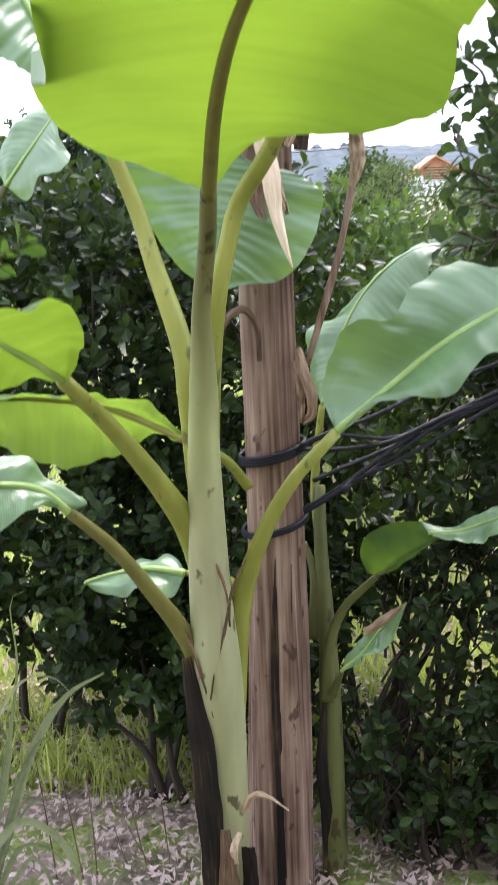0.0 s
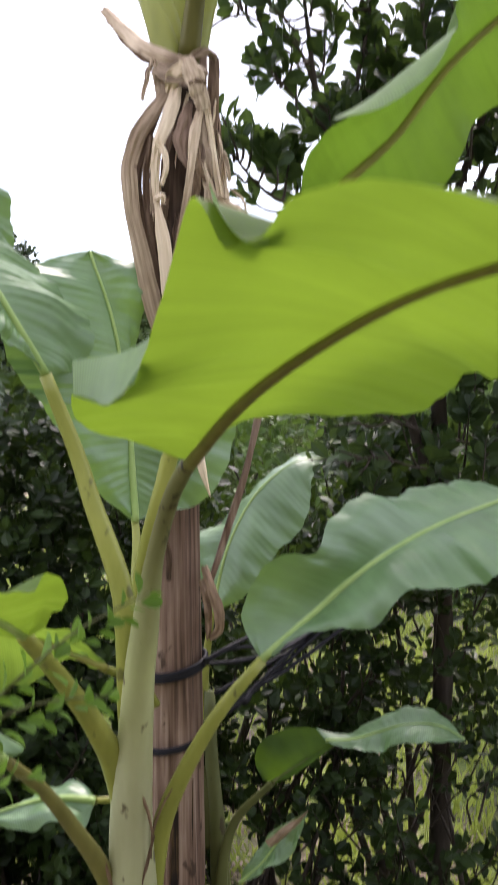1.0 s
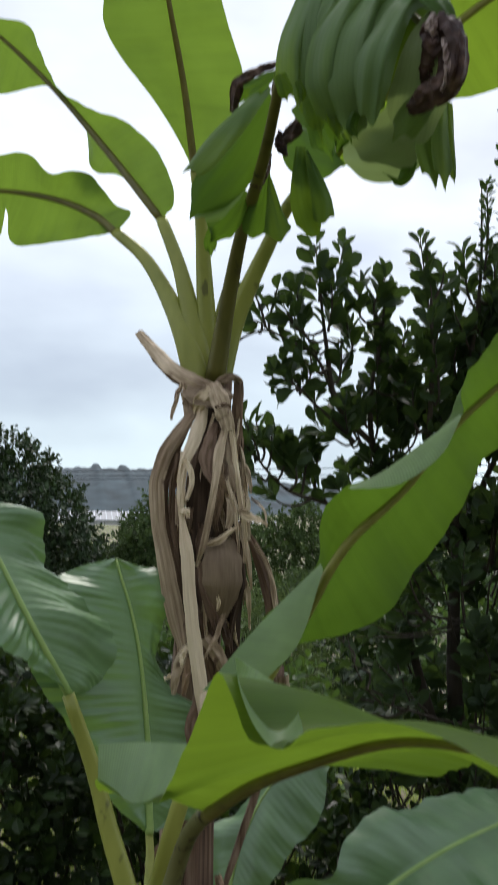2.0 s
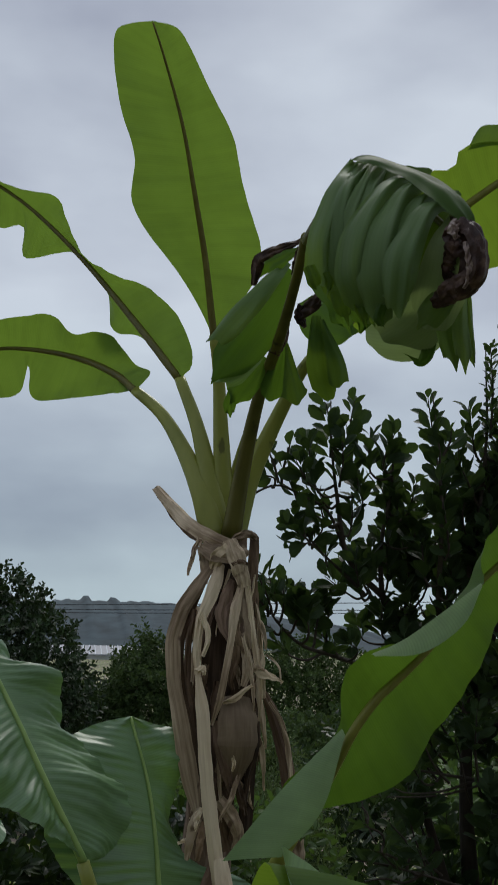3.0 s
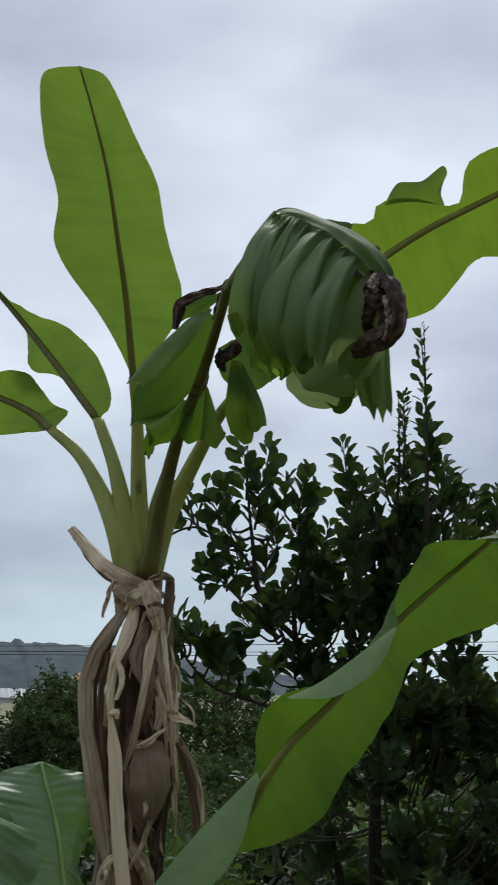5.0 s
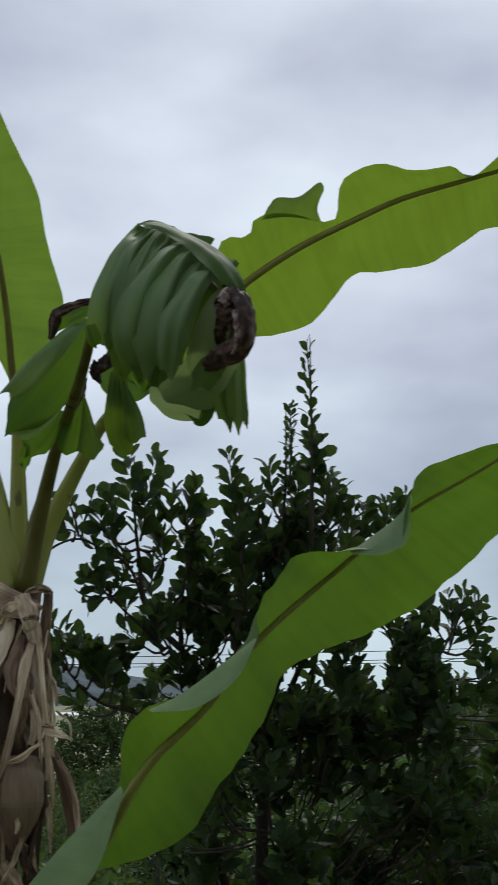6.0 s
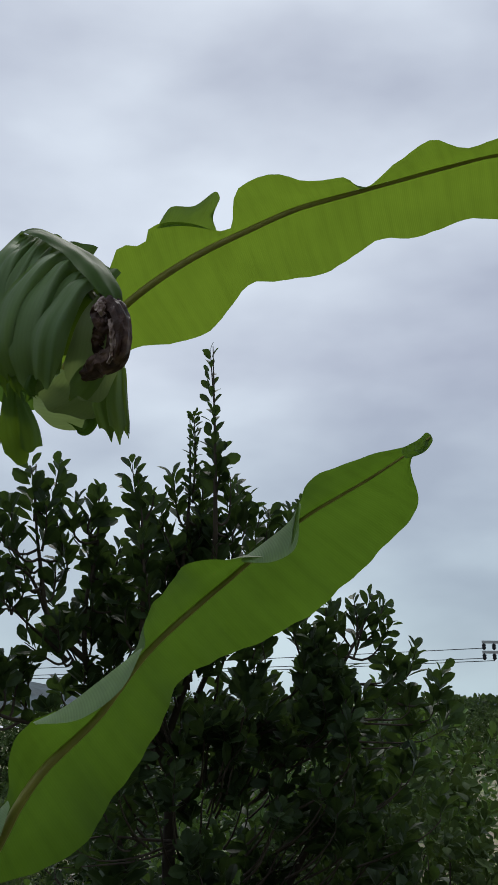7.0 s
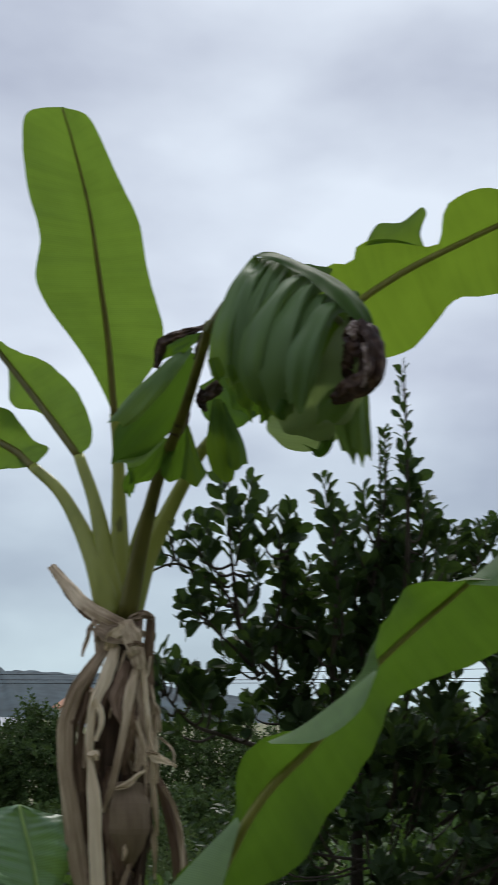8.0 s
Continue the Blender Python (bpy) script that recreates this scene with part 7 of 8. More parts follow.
    limb(tree, placed, wood, [(0.721, 2.6, 2.173), (0.578, 2.52, 2.277), (0.545, 2.47, 2.454), (0.564, 2.44, 2.604), (0.56, 2.42, 2.756)], [0.01, 0.009, 0.006, 0.004, 0.0015], [(0.494, 2.635, 0.485, 2.737, 2.42, 12), (0.525, 2.652, 0.563, 2.752, 2.42, 14), (0.544, 2.64, 0.584, 2.712, 2.43, 11), (0.585, 2.537, 0.56, 2.645, 2.45, 17), (0.604, 2.527, 0.628, 2.624, 2.44, 13), (0.622, 2.453, 0.64, 2.535, 2.46, 11), (0.559, 2.531, 0.535, 2.619, 2.47, 12), (0.565, 2.433, 0.553, 2.529, 2.48, 16), (0.633, 2.413, 0.608, 2.502, 2.49, 16), (0.532, 2.364, 0.502, 2.451, 2.48, 12)], 0.069, 0.75, rnd)
    limb(tree, placed, wood, [(0.721, 2.6, 2.158), (0.605, 2.55, 2.233), (0.524, 2.5, 2.32), (0.469, 2.47, 2.391)], [0.008, 0.006, 0.004, 0.002], [(0.488, 2.315, 0.46, 2.41, 2.47, 17), (0.574, 2.344, 0.559, 2.433, 2.5, 17), (0.645, 2.316, 0.636, 2.437, 2.52, 19), (0.443, 2.317, 0.376, 2.36, 2.45, 11), (0.568, 2.211, 0.553, 2.299, 2.52, 17), (0.654, 2.226, 0.635, 2.331, 2.54, 19), (0.694, 2.34, 0.678, 2.462, 2.52, 17), (0.518, 2.203, 0.504, 2.261, 2.52, 10), (0.619, 2.189, 0.595, 2.263, 2.54, 14)], 0.069, 0.75, rnd)
    limb(tree, placed, wood, [(0.806, 2.6, 2.097), (0.703, 2.46, 2.279), (0.663, 2.34, 2.463), (0.642, 2.29, 2.648), (0.615, 2.27, 2.826)], [0.01, 0.009, 0.007, 0.004, 0.0012], [(0.64, 2.588, 0.612, 2.82, 2.28, 31), (0.651, 2.67, 0.665, 2.738, 2.28, 7), (0.646, 2.519, 0.613, 2.562, 2.32, 11), (0.682, 2.419, 0.65, 2.591, 2.32, 26), (0.645, 2.356, 0.633, 2.464, 2.38, 17), (0.649, 2.534, 0.681, 2.638, 2.32, 14), (0.713, 2.322, 0.703, 2.454, 2.4, 22)], 0.066, 0.75, rnd)
    limb(tree, placed, wood, [(0.806, 2.6, 2.097), (0.777, 2.46, 2.325), (0.776, 2.36, 2.545), (0.787, 2.33, 2.742), (0.784, 2.32, 2.972)], [0.011, 0.009, 0.007, 0.004, 0.0012], [(0.766, 2.686, 0.738, 2.815, 2.33, 17), (0.734, 2.608, 0.706, 2.738, 2.33, 14), (0.833, 2.693, 0.825, 2.787, 2.34, 14), (0.755, 2.565, 0.697, 2.68, 2.34, 14), (0.808, 2.554, 0.796, 2.688, 2.35, 22), (0.752, 2.456, 0.743, 2.574, 2.38, 19), (0.809, 2.428, 0.792, 2.546, 2.38, 19), (0.85, 2.611, 0.858, 2.734, 2.36, 17)], 0.066, 0.75, rnd)
    limb(tree, placed, wood, [(0.789, 2.33, 2.727), (0.786, 2.325, 2.851), (0.784, 2.32, 2.975)], [0.003, 0.002, 0.001], [(0.789, 2.727, 0.78, 2.972, 2.33, 65)], 0.036, 0.75, rnd)
    limb(tree, placed, wood, [(0.823, 2.6, 2.097), (0.859, 2.44, 2.372), (0.846, 2.3, 2.558), (0.823, 2.23, 2.757), (0.8, 2.19, 3.135)], [0.012, 0.01, 0.008, 0.004, 0.001], [(0.829, 2.737, 0.834, 2.871, 2.24, 19), (0.868, 2.682, 0.867, 2.791, 2.26, 14), (0.91, 2.658, 0.919, 2.796, 2.28, 17), (0.936, 2.647, 0.955, 2.768, 2.3, 14), (0.852, 2.536, 0.844, 2.684, 2.3, 24), (0.954, 2.576, 0.981, 2.714, 2.34, 14), (0.899, 2.548, 0.899, 2.668, 2.32, 17), (0.9, 2.416, 0.892, 2.536, 2.38, 19)], 0.066, 0.75, rnd)
    limb(tree, placed, wood, [(0.826, 2.235, 2.743), (0.813, 2.21, 2.937), (0.8, 2.19, 3.138)], [0.003, 0.0022, 0.001], [(0.815, 2.768, 0.8, 3.135, 2.21, 36)], 0.044, 0.8, rnd)
    limb(tree, placed, wood, [(0.866, 2.62, 2.096), (0.954, 2.5, 2.378), (1.041, 2.42, 2.567), (1.123, 2.4, 2.682), (1.203, 2.4, 2.778)], [0.01, 0.008, 0.005, 0.003, 0.001], [(1.054, 2.637, 1.06, 2.744, 2.4, 14), (1.108, 2.641, 1.103, 2.74, 2.4, 11), (1.145, 2.659, 1.147, 2.757, 2.4, 13), (1.182, 2.695, 1.196, 2.777, 2.4, 11), (1.041, 2.55, 1.051, 2.661, 2.42, 17), (1.113, 2.554, 1.123, 2.666, 2.42, 17), (1.205, 2.592, 1.234, 2.69, 2.42, 14), (1.31, 2.583, 1.33, 2.666, 2.44, 12), (1.032, 2.456, 1.033, 2.566, 2.44, 17)], 0.069, 0.75, rnd)
    limb(tree, placed, wood, [(0.883, 2.66, 1.909), (1.032, 2.56, 2.098), (1.202, 2.5, 2.218), (1.314, 2.48, 2.291), (1.372, 2.46, 2.389), (1.437, 2.45, 2.51)], [0.012, 0.01, 0.008, 0.006, 0.004, 0.0015], [(1.37, 2.34, 1.427, 2.516, 2.46, 17), (1.372, 2.381, 1.376, 2.51, 2.46, 11), (1.428, 2.399, 1.47, 2.503, 2.45, 11), (1.433, 2.342, 1.494, 2.438, 2.45, 11), (1.349, 2.381, 1.298, 2.491, 2.47, 12), (1.279, 2.363, 1.265, 2.474, 2.48, 14), (1.486, 2.27, 1.457, 2.342, 2.46, 13), (1.54, 2.263, 1.562, 2.361, 2.46, 14), (1.308, 2.235, 1.309, 2.372, 2.49, 14), (1.224, 2.338, 1.206, 2.434, 2.5, 14), (1.239, 2.234, 1.224, 2.337, 2.5, 14), (1.169, 2.385, 1.154, 2.481, 2.5, 14), (1.442, 2.237, 1.509, 2.294, 2.46, 11)], 0.069, 0.75, rnd)
    limb(tree, placed, wood, [(1.032, 2.56, 2.098), (1.2, 2.5, 2.147), (1.402, 2.46, 2.196), (1.544, 2.44, 2.222)], [0.008, 0.006, 0.004, 0.002], [(1.438, 2.162, 1.447, 2.219, 2.46, 12), (1.521, 2.163, 1.541, 2.238, 2.44, 14), (1.588, 2.15, 1.619, 2.239, 2.44, 14), (1.611, 2.198, 1.657, 2.297, 2.44, 12), (1.625, 2.102, 1.655, 2.183, 2.44, 12), (1.369, 2.18, 1.371, 2.236, 2.47, 10), (1.3, 2.164, 1.287, 2.235, 2.48, 12), (1.543, 2.086, 1.563, 2.163, 2.45, 14)], 0.069, 0.75, rnd)
    limb(tree, placed, wood, [(0.975, 2.6, 1.821), (0.741, 2.48, 1.861), (0.597, 2.41, 1.886), (0.505, 2.38, 1.887), (0.452, 2.36, 1.911)], [0.006, 0.005, 0.004, 0.003, 0.0015], [(0.542, 1.909, 0.469, 1.961, 2.38, 9), (0.505, 1.887, 0.433, 1.871, 2.38, 4), (0.568, 1.837, 0.5, 1.873, 2.38, 7), (0.596, 1.93, 0.547, 1.975, 2.38, 9), (0.629, 1.858, 0.584, 1.916, 2.38, 10), (0.531, 1.827, 0.464, 1.828, 2.38, 4)], 0.062, 0.9, rnd)
    limb(tree, placed, wood, [(0.992, 2.6, 1.526), (0.751, 2.48, 1.594), (0.629, 2.41, 1.639), (0.546, 2.38, 1.668), (0.485, 2.36, 1.744), (0.459, 2.36, 1.829)], [0.006, 0.005, 0.004, 0.003, 0.002, 0.001], [(0.488, 1.781, 0.433, 1.835, 2.38, 4), (0.532, 1.73, 0.465, 1.757, 2.38, 7), (0.558, 1.68, 0.49, 1.707, 2.38, 9), (0.571, 1.655, 0.465, 1.672, 2.38, 8), (0.596, 1.703, 0.539, 1.765, 2.38, 10), (0.534, 1.631, 0.472, 1.616, 2.38, 6), (0.622, 1.665, 0.589, 1.715, 2.38, 10)], 0.062, 0.9, rnd)
    limb(tree, placed, wood, [(0.911, 2.55, 1.464), (0.72, 2.45, 1.505), (0.574, 2.38, 1.548), (0.494, 2.36, 1.536), (0.435, 2.35, 1.555)], [0.005, 0.004, 0.003, 0.002, 0.001], [(0.51, 1.536, 0.416, 1.537, 2.38, 5), (0.535, 1.549, 0.454, 1.579, 2.38, 5), (0.587, 1.547, 0.542, 1.595, 2.38, 8), (0.574, 1.542, 0.531, 1.507, 2.38, 5), (0.638, 1.526, 0.592, 1.58, 2.38, 9)], 0.062, 0.9, rnd)
    # the lower, closed crown: shoots in four stretches, with the open places between the limbs left free
    free = [(0.905, 2.235, 0.045), (0.50, 2.255, 0.05), (0.575, 2.32, 0.03), (1.39, 2.275, 0.05), (1.0, 2.31, 0.03), (1.13, 2.335, 0.025), (0.47, 2.51, 0.04), (0.97, 1.86, 0.05), (0.76, 1.80, 0.06), (1.22, 1.70, 0.05)]
    for x0, x1, y0, y1, z0, z1, count in [(0.46, 0.80, 2.44, 2.58, 2.14, 2.48, 24), (0.72, 1.06, 2.36, 2.52, 2.34, 2.62, 34), (0.80, 1.34, 2.38, 2.72, 2.02, 2.32, 80), (0.62, 1.62, 2.36, 2.88, 1.15, 2.08, 330)]:
        made = 0
        while made < count:
            a = np.array([rnd.uniform(x0, x1), rnd.uniform(y0, y1), rnd.uniform(z0, z1)])
            if any(math.hypot(a[0] - gx - 0.3 * (a[1] - 2.5), a[2] + 0.04 - gz) < 1.25 * r + 0.02 for gx, gz, r in free):
                continue
            made += 1
            out = np.array([rnd.uniform(-0.5, 0.5) + 0.25 * (a[0] - 0.95), rnd.uniform(-0.6, 0.2), rnd.uniform(0.5, 1.1)])
            b = a + out / np.linalg.norm(out) * rnd.uniform(0.07, 0.12)
            root = a + np.array([0.35 * (0.92 - a[0]), 0.3 * (2.68 - a[1]), -0.12])
            if made % 2:
                add_twig(wood, [tuple(root), tuple(0.5 * (root + a) + np.array([0, 0, -0.02])), tuple(a), tuple(b)], [0.004, 0.003, 0.0022, 0.001])
            placed += sprig(a, b, 13, 0.07, rnd, 0.85, 1.0)
    tagged(mesh_ob("fine_wood", wood[0], wood[1], M_BARK, tree), kind="stuff")
    placed.sort(key=lambda v: -v[1][2])
    for turn, at in placed[:300]:
        single_leaf(turn, at, M_TREE, tree)
    leaf_cloud("crown", placed[300:], M_TREE, tree)


broad_tree()
shrub("shrub", "mid-green shrub beside the dark broadleaf tree", "shrub", (1.85, 3.0, 1.05), (0.65, 0.5, 1.0), 8000, 0.06, M_FAR, 26)
shrub("broadleaf_tree", "dark rounded evergreen tree at the field edge", "tree", (-2.05, 15.0, 0.9), (2.4, 1.6, 2.25), 44000, 0.11, M_EVERGREEN, 41, height_var=0.14, hollow=0.3)
def far_hedgerow():
    rnd = random.Random(91)
    placed = []
    for i in range(5000):
        x = rnd.uniform(26, 64)
        top = 1.9 + 0.5 * noise.noise((x * 0.35, 1, 4)) + 0.25 * noise.noise((x * 1.3, 2, 4))
        at = (x, 60 + rnd.uniform(-1, 1), -0.9 + (top + 0.9) * rnd.random() ** 0.6)
        placed.append(leaf_matrix(at, (rnd.uniform(-1, 1), rnd.uniform(-1, 0.3), rnd.uniform(-0.3, 1)), (rnd.uniform(-1, 1), -1, 1), 0.55, rnd))
    row = leaf_cloud("hedgerow", placed, M_FAR, None)
    tagged(row, "dark distant hedgerow across the fields", "hedgerow")


far_hedgerow()
for i, (x, y, z, sx, sz, n_) in enumerate([(-3.5, 19, 0.70, 2.5, 1.4, 9000), (-0.4, 20, 0.20, 1.7, 1.1, 8000), (1.45, 19, 0.72, 0.85, 1.36, 7000), (4.9, 21, 0.70, 1.6, 1.3, 8000), (7.6, 20, 0.75, 2.0, 1.35, 8000),
                                          (11.5, 21, 0.65, 2.8, 1.4, 8000), (16.5, 22, 0.35, 3.0, 1.4, 8000), (22.0, 24, 0.3, 3.2, 1.4, 7000),
                                          (-1.2, 14, -0.1, 1.5, 0.95, 6000), (1.3, 14.5, -0.2, 1.4, 0.9, 6000), (3.6, 15, 0.0, 1.5, 0.95, 6000), (6.0, 15.5, 0.0, 1.6, 1.0, 6000), (8.8, 15, 0.1, 1.7, 1.0, 6000)]):
    shrub("shrub", "dark green shrub in the middle distance", "shrub", (x, y, z), (sx, 1.4, sz), int(1.7 * n_), 0.11, M_FAR, 50 + i, stems=4, height_var=0.3)


# ---------------------------------------------------------------- far buildings, wires
def box_data(x0, x1, y0, y1, z0, z1):
    v = [(x, y, z) for z in (z0, z1) for y in (y0, y1) for x in (x0, x1)]
    return v, [(0, 2, 3, 1), (4, 5, 7, 6), (0, 1, 5, 4), (2, 6, 7, 3), (0, 4, 6, 2), (1, 3, 7, 5)]


def box(name, dims, material, parent, label=""):
    v, f = box_data(*dims)
    return mesh_ob(name, v, f, material, parent, label, smooth=False)


house = thing("house", (18.0, 134, -1.5), "white house with a low orange-tiled gable roof", "house")
box("wall", (14.9, 22.0, 131, 138, -1.6, 1.7), M_WHITE, house)
mesh_ob("gable", [(14.9, 130.9, 1.6), (22.1, 130.9, 1.6), (18.0, 130.9, 3.75), (14.9, 131.2, 1.6), (22.1, 131.2, 1.6), (18.0, 131.2, 3.75)],
        [(0, 1, 2), (3, 5, 4), (0, 3, 4, 1)], M_ROOF, house, "ochre boarded gable", smooth=False)
for sx in (-1, 1):
    e, r = (14.4 if sx < 0 else 22.6), 18.0
    mesh_ob("roof", [(e, 130, 1.45), (r, 130, 4.05), (r, 138.5, 4.05), (e, 138.5, 1.45), (e, 130, 1.22), (r, 130, 3.8), (r, 138.5, 3.8), (e, 138.5, 1.22)],
            [(0, 1, 2, 3), (7, 6, 5, 4), (0, 4, 5, 1), (3, 2, 6, 7), (0, 3, 7, 4), (1, 5, 6, 2)], M_ROOF, house, smooth=False)
v, f = box_data(16.6, 19.6, 130.6, 130.95, 1.1, 2.6)
win = mesh_ob("window", v, f, M_SHEATH_DARK, house, smooth=False)
for k in range(4):
    box("bar", (16.65, 19.55, 130.52, 130.6, 1.25 + 0.36 * k, 1.34 + 0.36 * k), M_ROOF, win)
box("door", (19.4, 20.2, 130.9, 131.0, -0.4, 1.2), M_STEEL, house)
box("chimney", (17.9, 18.2, 133, 133.3, 3.4, 4.8), M_STEEL, house)

shed = thing("warehouse", (3.5, 106, -2), "long low warehouse with pale corrugated metal roof", "building")
box("wall", (-6, 8, 104.5, 112, -2.5, -0.3), M_WHITE, shed)
mesh_ob("roof", [(-6.3, 104, -0.4), (8.3, 104, -0.4), (8.3, 108, 0.42), (-6.3, 108, 0.42), (-6.3, 104, -0.55), (8.3, 104, -0.55), (8.3, 108, 0.25), (-6.3, 108, 0.25)],
        [(0, 1, 2, 3), (7, 6, 5, 4), (0, 4, 5, 1), (3, 2, 6, 7), (0, 3, 7, 4), (1, 5, 6, 2)], M_STEEL, shed, smooth=False)
for k in range(24):
    x = -6.0 + 0.6 * k
    mesh_ob("roof_rib", [(x, 103.99, -0.37), (x + 0.1, 103.99, -0.37), (x + 0.1, 108, 0.46), (x, 108, 0.46)], [(0, 1, 2, 3)], M_GREYROOF, shed, smooth=False)
cottage = thing("house", (22.5, 118, -1.5), "white cottage with a grey metal roof beyond the hedge", "house")
box("wall", (20.3, 24.2, 116, 121, -3.6, -1.5), M_WHITE, cottage)
mesh_ob("roof", [(19.9, 115.6, -1.6), (24.6, 115.6, -1.6), (24.6, 118.5, -0.6), (19.9, 118.5, -0.6), (19.9, 121.4, -1.6), (24.6, 121.4, -1.6)], [(0, 1, 2, 3), (3, 2, 5, 4), (0, 3, 4), (1, 5, 2)], M_GREYROOF, cottage, smooth=False)

pole = thing("utility_pole", (23.9, 30, -0.9), "grey utility pole with crossarms and insulators", "pole")
tube("post", [(23.9, 30, -1.0), (23.9, 30, 5.2)], [0.14, 0.1], M_STEEL, pole)
for z in (3.72, 4.08):
    box("crossarm", (22.7, 25.1, 29.95, 30.05, z - 0.05, z + 0.05), M_STEEL, pole)
    for x in (22.75, 23.2, 24.6, 25.05):
        tube("insulator", [(x, 30, z - 0.05), (x, 30, z - 0.1), (x, 30, z - 0.28)], [0.03, 0.08, 0.06, 0.08, 0.03], M_CORD, pole, n=9, sides=8)
for k, (x, z, far) in enumerate([(22.75, 3.5, (-40, 66, 3.1)), (23.2, 3.42, (-40, 67.5, 2.9)), (22.75, 3.86, (-40, 66, 3.0))]):
    wire = thing("power_line", (x, 30, z), "thin dark overhead power line", "power line", "power lines")
    a, b = np.array((x, 30, z)), np.array(far)
    pts = [tuple(a + (b - a) * u - np.array((0, 0, 1.1 * 4 * u * (1 - u) * 0.4))) for u in np.linspace(0, 1, 9)]
    tube("cable", pts, [0.014, 0.014], M_CORD, wire, n=40, sides=5)


# ---------------------------------------------------------------- grasses and litter
def grass_tuft(name, label, centre, count, length, width, material, seed, droop=0.5, lean=(0, 0)):
    rnd = random.Random(seed)
    ob = thing(name, centre, label, "grass")
    for i in range(count):
        w = rnd.uniform(0, 6.28)
        ln = length * rnd.uniform(0.6, 1.1)
        d = np.array([math.cos(w) + lean[0], math.sin(w) * 0.6 + lean[1], 0]) * ln
        a = np.array(centre) + np.array([rnd.uniform(-0.05, 0.05), rnd.uniform(-0.05, 0.05), -0.02])
        pts = [tuple(a), tuple(a + d * 0.12 + np.array([0, 0, 0.5 * ln])), tuple(a + d * 0.32 + np.array([0, 0, 0.85 * ln])), tuple(a + d * (0.45 + 0.3 * droop) + np.array([0, 0, (1.0 - 0.55 * droop * rnd.random()) * ln]))]
        ribbon("blade", pts, [width * 0.7, width, width * 0.8, 0.001], material, ob, curl=-0.35, n=16, m=2, seed=i, crumple=0.002)
    return ob


reed = thing("grass_clump", (-0.64, 1.95, 0.0), "tall arching grey-green grass clump beside the path", "grass")
ribbon("blade", [(-0.67, 1.95, 0.061), (-0.579, 1.95, 0.287), (-0.489, 1.95, 0.528), (-0.405, 1.95, 0.65), (-0.322, 1.95, 0.699)], [0.011, 0.018, 0.019, 0.019, 0.003], M_REED, reed, curl=-0.35, n=30, m=2, seed=1, crumple=0.002)
ribbon("blade", [(-0.656, 1.95, 0.061), (-0.587, 1.95, 0.272), (-0.53, 1.95, 0.445), (-0.483, 1.95, 0.531), (-0.441, 1.95, 0.558)], [0.011, 0.015, 0.015, 0.011, 0.002], M_REED, reed, curl=-0.35, n=30, m=2, seed=2, crumple=0.002)
ribbon("blade", [(-0.709, 1.98, 0.035), (-0.606, 1.98, 0.483), (-0.547, 1.98, 0.628), (-0.486, 1.98, 0.68), (-0.433, 1.98, 0.669), (-0.402, 1.98, 0.625)], [0.008, 0.007, 0.008, 0.007, 0.007, 0.001], M_REED, reed, curl=-0.35, n=30, m=2, seed=3, crumple=0.002)
ribbon("blade", [(-0.654, 1.93, 0.139), (-0.585, 1.93, 0.301), (-0.526, 1.93, 0.351), (-0.47, 1.93, 0.326), (-0.429, 1.93, 0.263), (-0.407, 1.93, 0.152)], [0.011, 0.018, 0.019, 0.019, 0.016, 0.003], M_REED, reed, curl=-0.35, n=30, m=2, seed=4, crumple=0.002)
ribbon("blade", [(-0.651, 1.97, 0.043), (-0.572, 1.97, 0.286), (-0.511, 1.97, 0.374), (-0.464, 1.97, 0.388), (-0.431, 1.97, 0.355)], [0.006, 0.0081, 0.007, 0.006, 0.002], M_REED, reed, curl=-0.35, n=30, m=2, seed=5, crumple=0.002)
ribbon("blade", [(-0.652, 1.94, 0.069), (-0.592, 1.94, 0.19), (-0.539, 1.94, 0.279), (-0.487, 1.94, 0.278), (-0.445, 1.94, 0.234)], [0.011, 0.014, 0.014, 0.011, 0.003], M_REED, reed, curl=-0.35, n=30, m=2, seed=6, crumple=0.002)
ribbon("blade", [(-0.687, 1.96, 0.052), (-0.607, 1.96, 0.294), (-0.558, 1.96, 0.467), (-0.533, 1.96, 0.606)], [0.01, 0.014, 0.012, 0.003], M_REED, reed, curl=-0.35, n=30, m=2, seed=7, crumple=0.002)
ribbon("blade", [(-0.686, 1.99, 0.026), (-0.593, 1.99, 0.39), (-0.522, 1.99, 0.698), (-0.518, 1.99, 0.858), (-0.486, 1.99, 0.876)], [0.008, 0.009, 0.0081, 0.006, 0.001], M_REED, reed, curl=-0.35, n=30, m=2, seed=8, crumple=0.002)
ribbon("blade", [(-0.634, 1.92, 0.056), (-0.559, 1.92, 0.206), (-0.509, 1.92, 0.265), (-0.477, 1.92, 0.205), (-0.462, 1.92, 0.085)], [0.007, 0.01, 0.01, 0.008, 0.002], M_REED, reed, curl=-0.35, n=30, m=2, seed=9, crumple=0.002)
stems_ = thing("dry_stalks", (-0.35, 2.2, 0.0), "thin dry brown stalks standing in the litter", "weed")
tube("stalk", [(-0.272, 2.2, -0.02), (-0.321, 2.22, 0.041), (-0.375, 2.24, 0.153)], [0.0022, 0.0018, 0.001], M_STALK, stems_, n=16, sides=5)
tube("stalk", [(-0.302, 2.2, -0.02), (-0.323, 2.22, 0.05), (-0.349, 2.24, 0.169)], [0.0022, 0.0018, 0.001], M_STALK, stems_, n=16, sides=5)
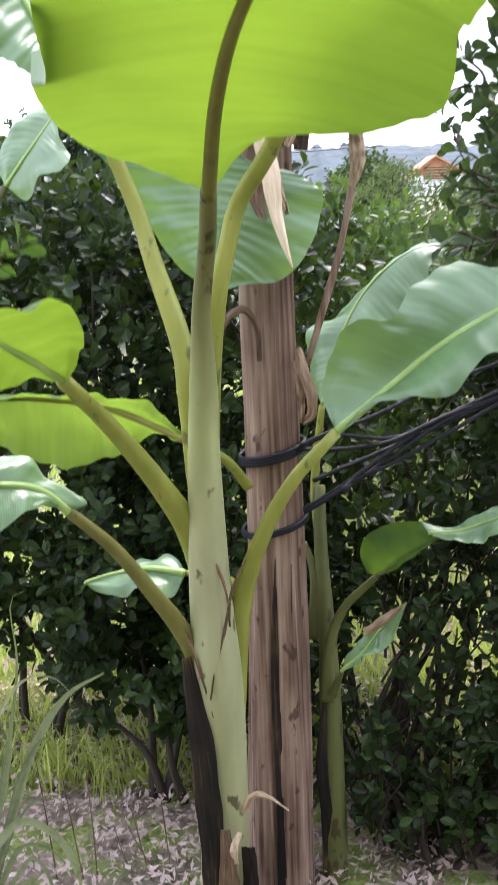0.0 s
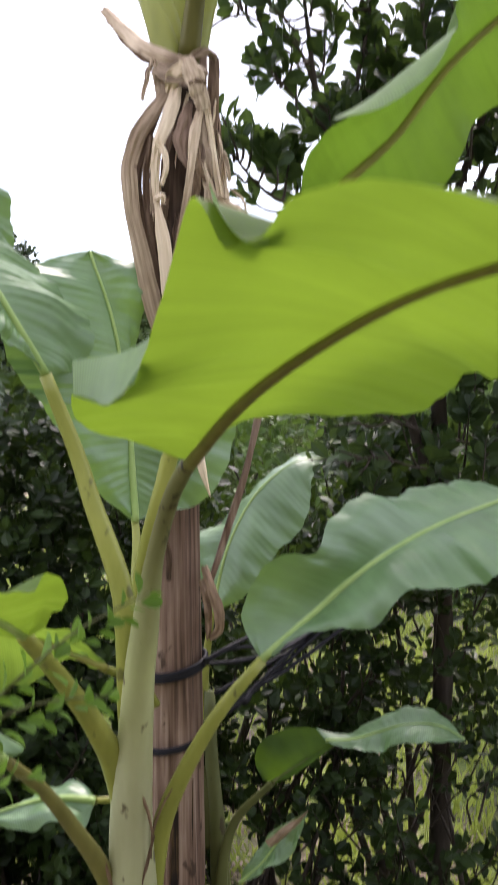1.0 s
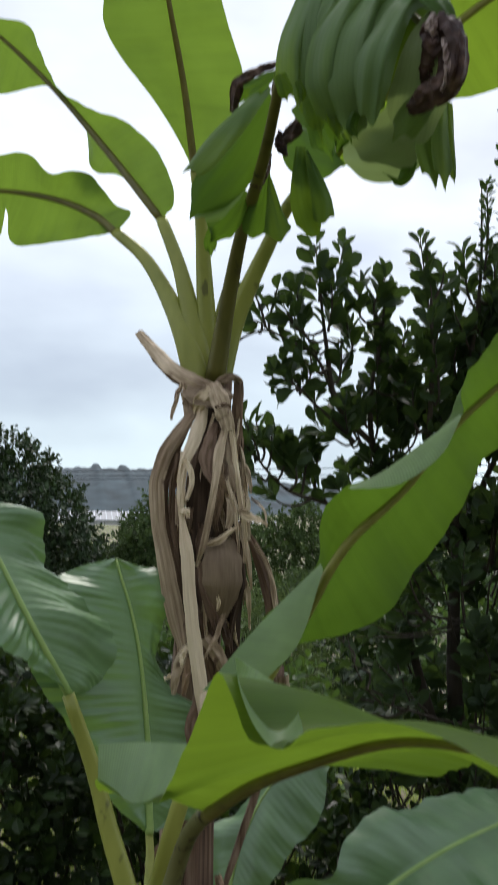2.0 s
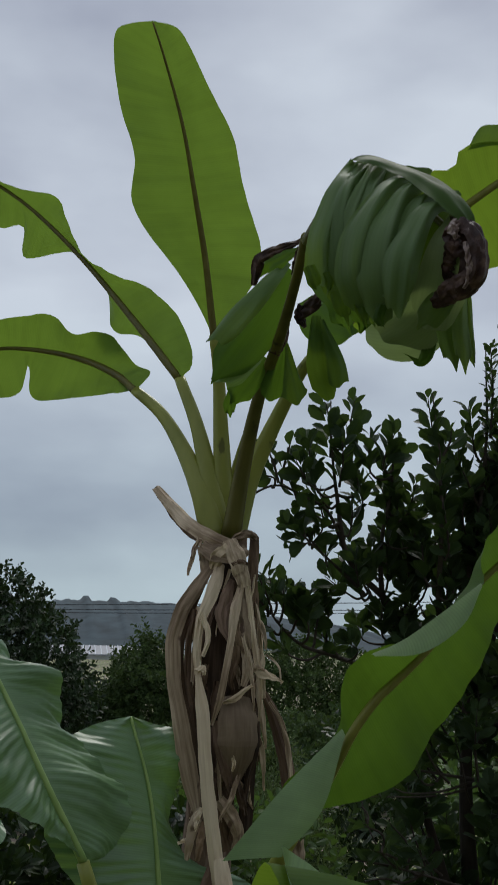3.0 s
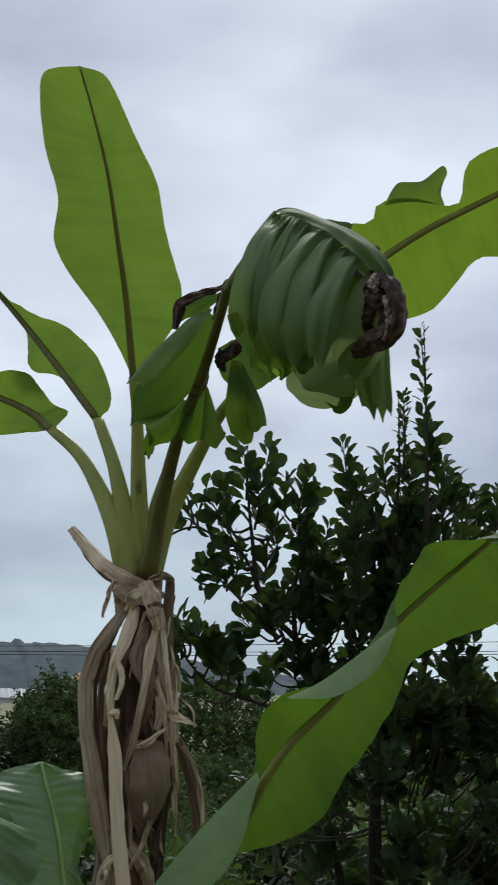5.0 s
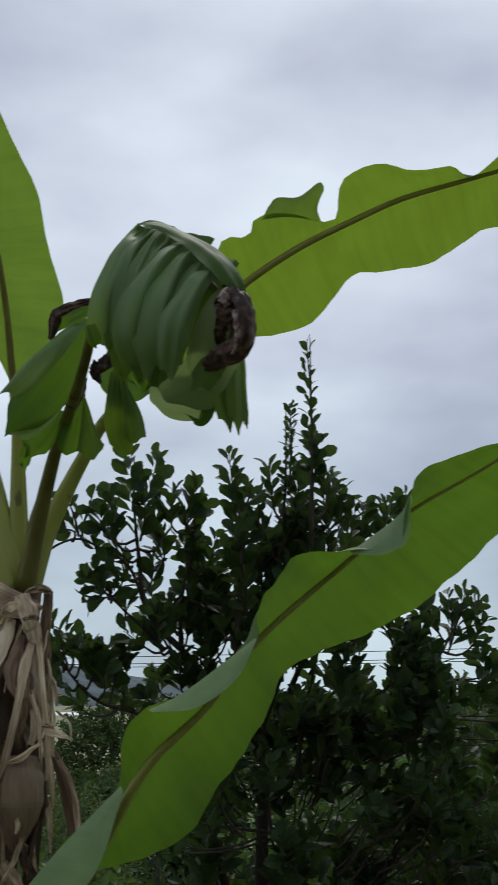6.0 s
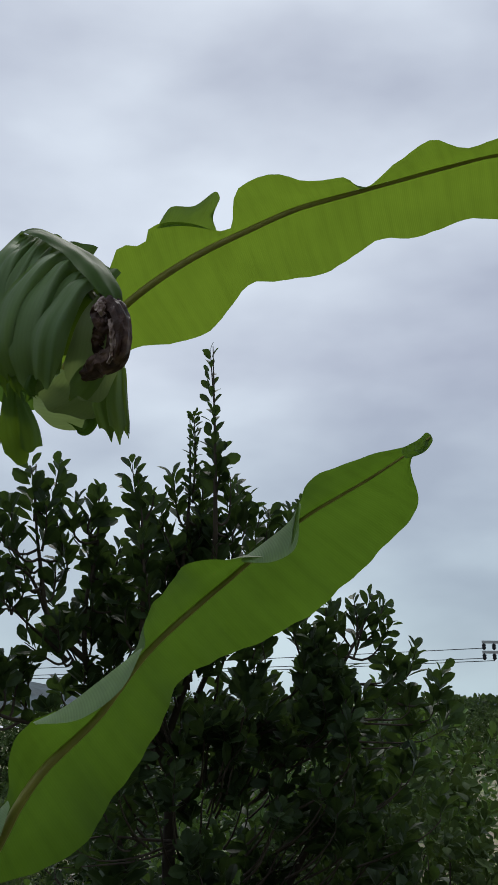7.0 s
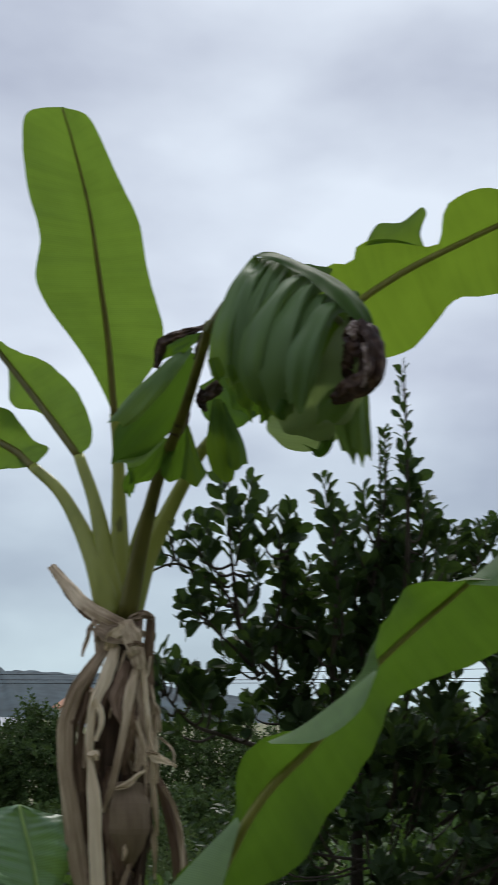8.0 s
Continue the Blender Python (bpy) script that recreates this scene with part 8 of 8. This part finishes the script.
tube("stalk", [(-0.478, 2.2, -0.02), (-0.496, 2.22, 0.095), (-0.52, 2.24, 0.276)], [0.0022, 0.0018, 0.001], M_STALK, stems_, n=16, sides=5)
tube("stalk", [(-0.34, 2.2, -0.02), (-0.366, 2.22, 0.017), (-0.399, 2.24, 0.12)], [0.0022, 0.0018, 0.001], M_STALK, stems_, n=16, sides=5)
tube("stalk", [(-0.442, 2.2, -0.02), (-0.447, 2.22, 0.107), (-0.457, 2.24, 0.301)], [0.0022, 0.0018, 0.001], M_STALK, stems_, n=16, sides=5)
tube("stalk", [(-0.252, 2.2, -0.02), (-0.258, 2.22, 0.049), (-0.27, 2.24, 0.185)], [0.0022, 0.0018, 0.001], M_STALK, stems_, n=16, sides=5)
tube("stalk", [(-0.546, 2.2, -0.02), (-0.562, 2.22, 0.125), (-0.584, 2.24, 0.335)], [0.0022, 0.0018, 0.001], M_STALK, stems_, n=16, sides=5)
grass_tuft("grass_clump", "fine pale green grass clump under the hedge", (-0.66, 2.6, 0.0), 22, 0.24, 0.006, M_GRASS, 7, 0.6)
grass_tuft("grass_clump", "fine pale green grass clump under the hedge", (-0.48, 2.55, 0.0), 16, 0.18, 0.005, M_GRASS, 6, 0.6)


def meadow():
    """Short grass beyond and under the hedge, in one mesh."""
    rnd = random.Random(8)
    verts, faces = [], []
    for i in range(30000):
        far = rnd.random() ** 1.6
        y = 2.6 + 7.5 * far
        x = rnd.uniform(-0.45, 0.75) * y
        h, w = rnd.uniform(0.04, 0.13) * (1 + 0.8 * far), 0.004 * (1 + 1.5 * far)
        a = rnd.uniform(0, 3.14)
        dx, dy = math.cos(a) * w, math.sin(a) * w
        lx, ly = rnd.uniform(-0.5, 0.5) * h, rnd.uniform(-0.5, 0.5) * h
        z = -0.04 - 0.9 * min(1.0, max(0.0, (y - 4) / 30))
        k = len(verts)
        verts += [(x - dx, y - dy, z), (x + dx, y + dy, z), (x + lx * 0.4 + dx * 0.7, y + ly * 0.4 + dy * 0.7, z + h * 0.6), (x + lx, y + ly, z + h)]
        faces += [(k, k + 1, k + 2), (k, k + 2, k + 3)]
    tagged(mesh_ob("meadow_grass", verts, faces, M_GRASS, smooth=False), "short meadow grass behind the hedge with sunlit colour", "grass", kind="stuff")


def litter():
    rnd = random.Random(9)
    verts, faces = [], []
    for i in range(9000):
        x, y = rnd.uniform(-1.1, 0.5), rnd.uniform(1.7, 3.2)
        s, a = rnd.uniform(0.004, 0.018), rnd.uniform(0, 6.28)
        u, v = np.array([math.cos(a), math.sin(a), rnd.uniform(-0.5, 0.5)]) * s, np.array([-math.sin(a), math.cos(a), rnd.uniform(-0.4, 0.4)]) * s * rnd.uniform(0.15, 0.5)
        c = np.array([x, y, 0.012 + rnd.uniform(-0.01, 0.025)])
        k = len(verts)
        verts += [tuple(c - u), tuple(c - v), tuple(c + u), tuple(c + v)]
        faces.append((k, k + 1, k + 2, k + 3))
    tagged(mesh_ob("leaf_litter", verts, faces, M_LITTER, smooth=False), "dry pinkish-brown fallen leaves on the soil", "leaf litter", kind="stuff")


meadow()
litter()


def near_sprig():
    """A feathery garden twig close to the lens, rising at the edge of the path."""
    rnd = random.Random(23)
    ob = thing("garden_sprig", (-0.62, 0.92, 0.0), "feathery fresh-green sprig beside the young banana", "shrub")
    stem = [(-0.62, 0.92, -0.02), (-0.60, 0.95, 0.7), (-0.50, 0.94, 1.2), (-0.36, 0.92, 1.48), (-0.27, 0.92, 1.56)]
    tube("branch", stem, [0.006, 0.005, 0.004, 0.003, 0.002], M_STEM_SHADED, ob, n=40, sides=6)
    for a, b, n_ in [((-0.27, 0.92, 1.56), (-0.12, 0.92, 1.66), 16), ((-0.30, 0.92, 1.53), (-0.16, 0.90, 1.57), 14), ((-0.36, 0.92, 1.48), (-0.23, 0.93, 1.48), 12), ((-0.36, 0.92, 1.48), (-0.33, 0.92, 1.60), 10)]:
        tube("twig", [a, tuple((np.array(a) + b) / 2 + np.array([0, 0, 0.012])), b], [0.002, 0.0015, 0.0008], M_STEM_SHADED, ob, n=12, sides=5)
        for turn, at in sprig(a, b, int(1.6 * n_), 0.031, rnd, 0.8):
            single_leaf(turn, at, M_SPRIG, ob)


near_sprig()
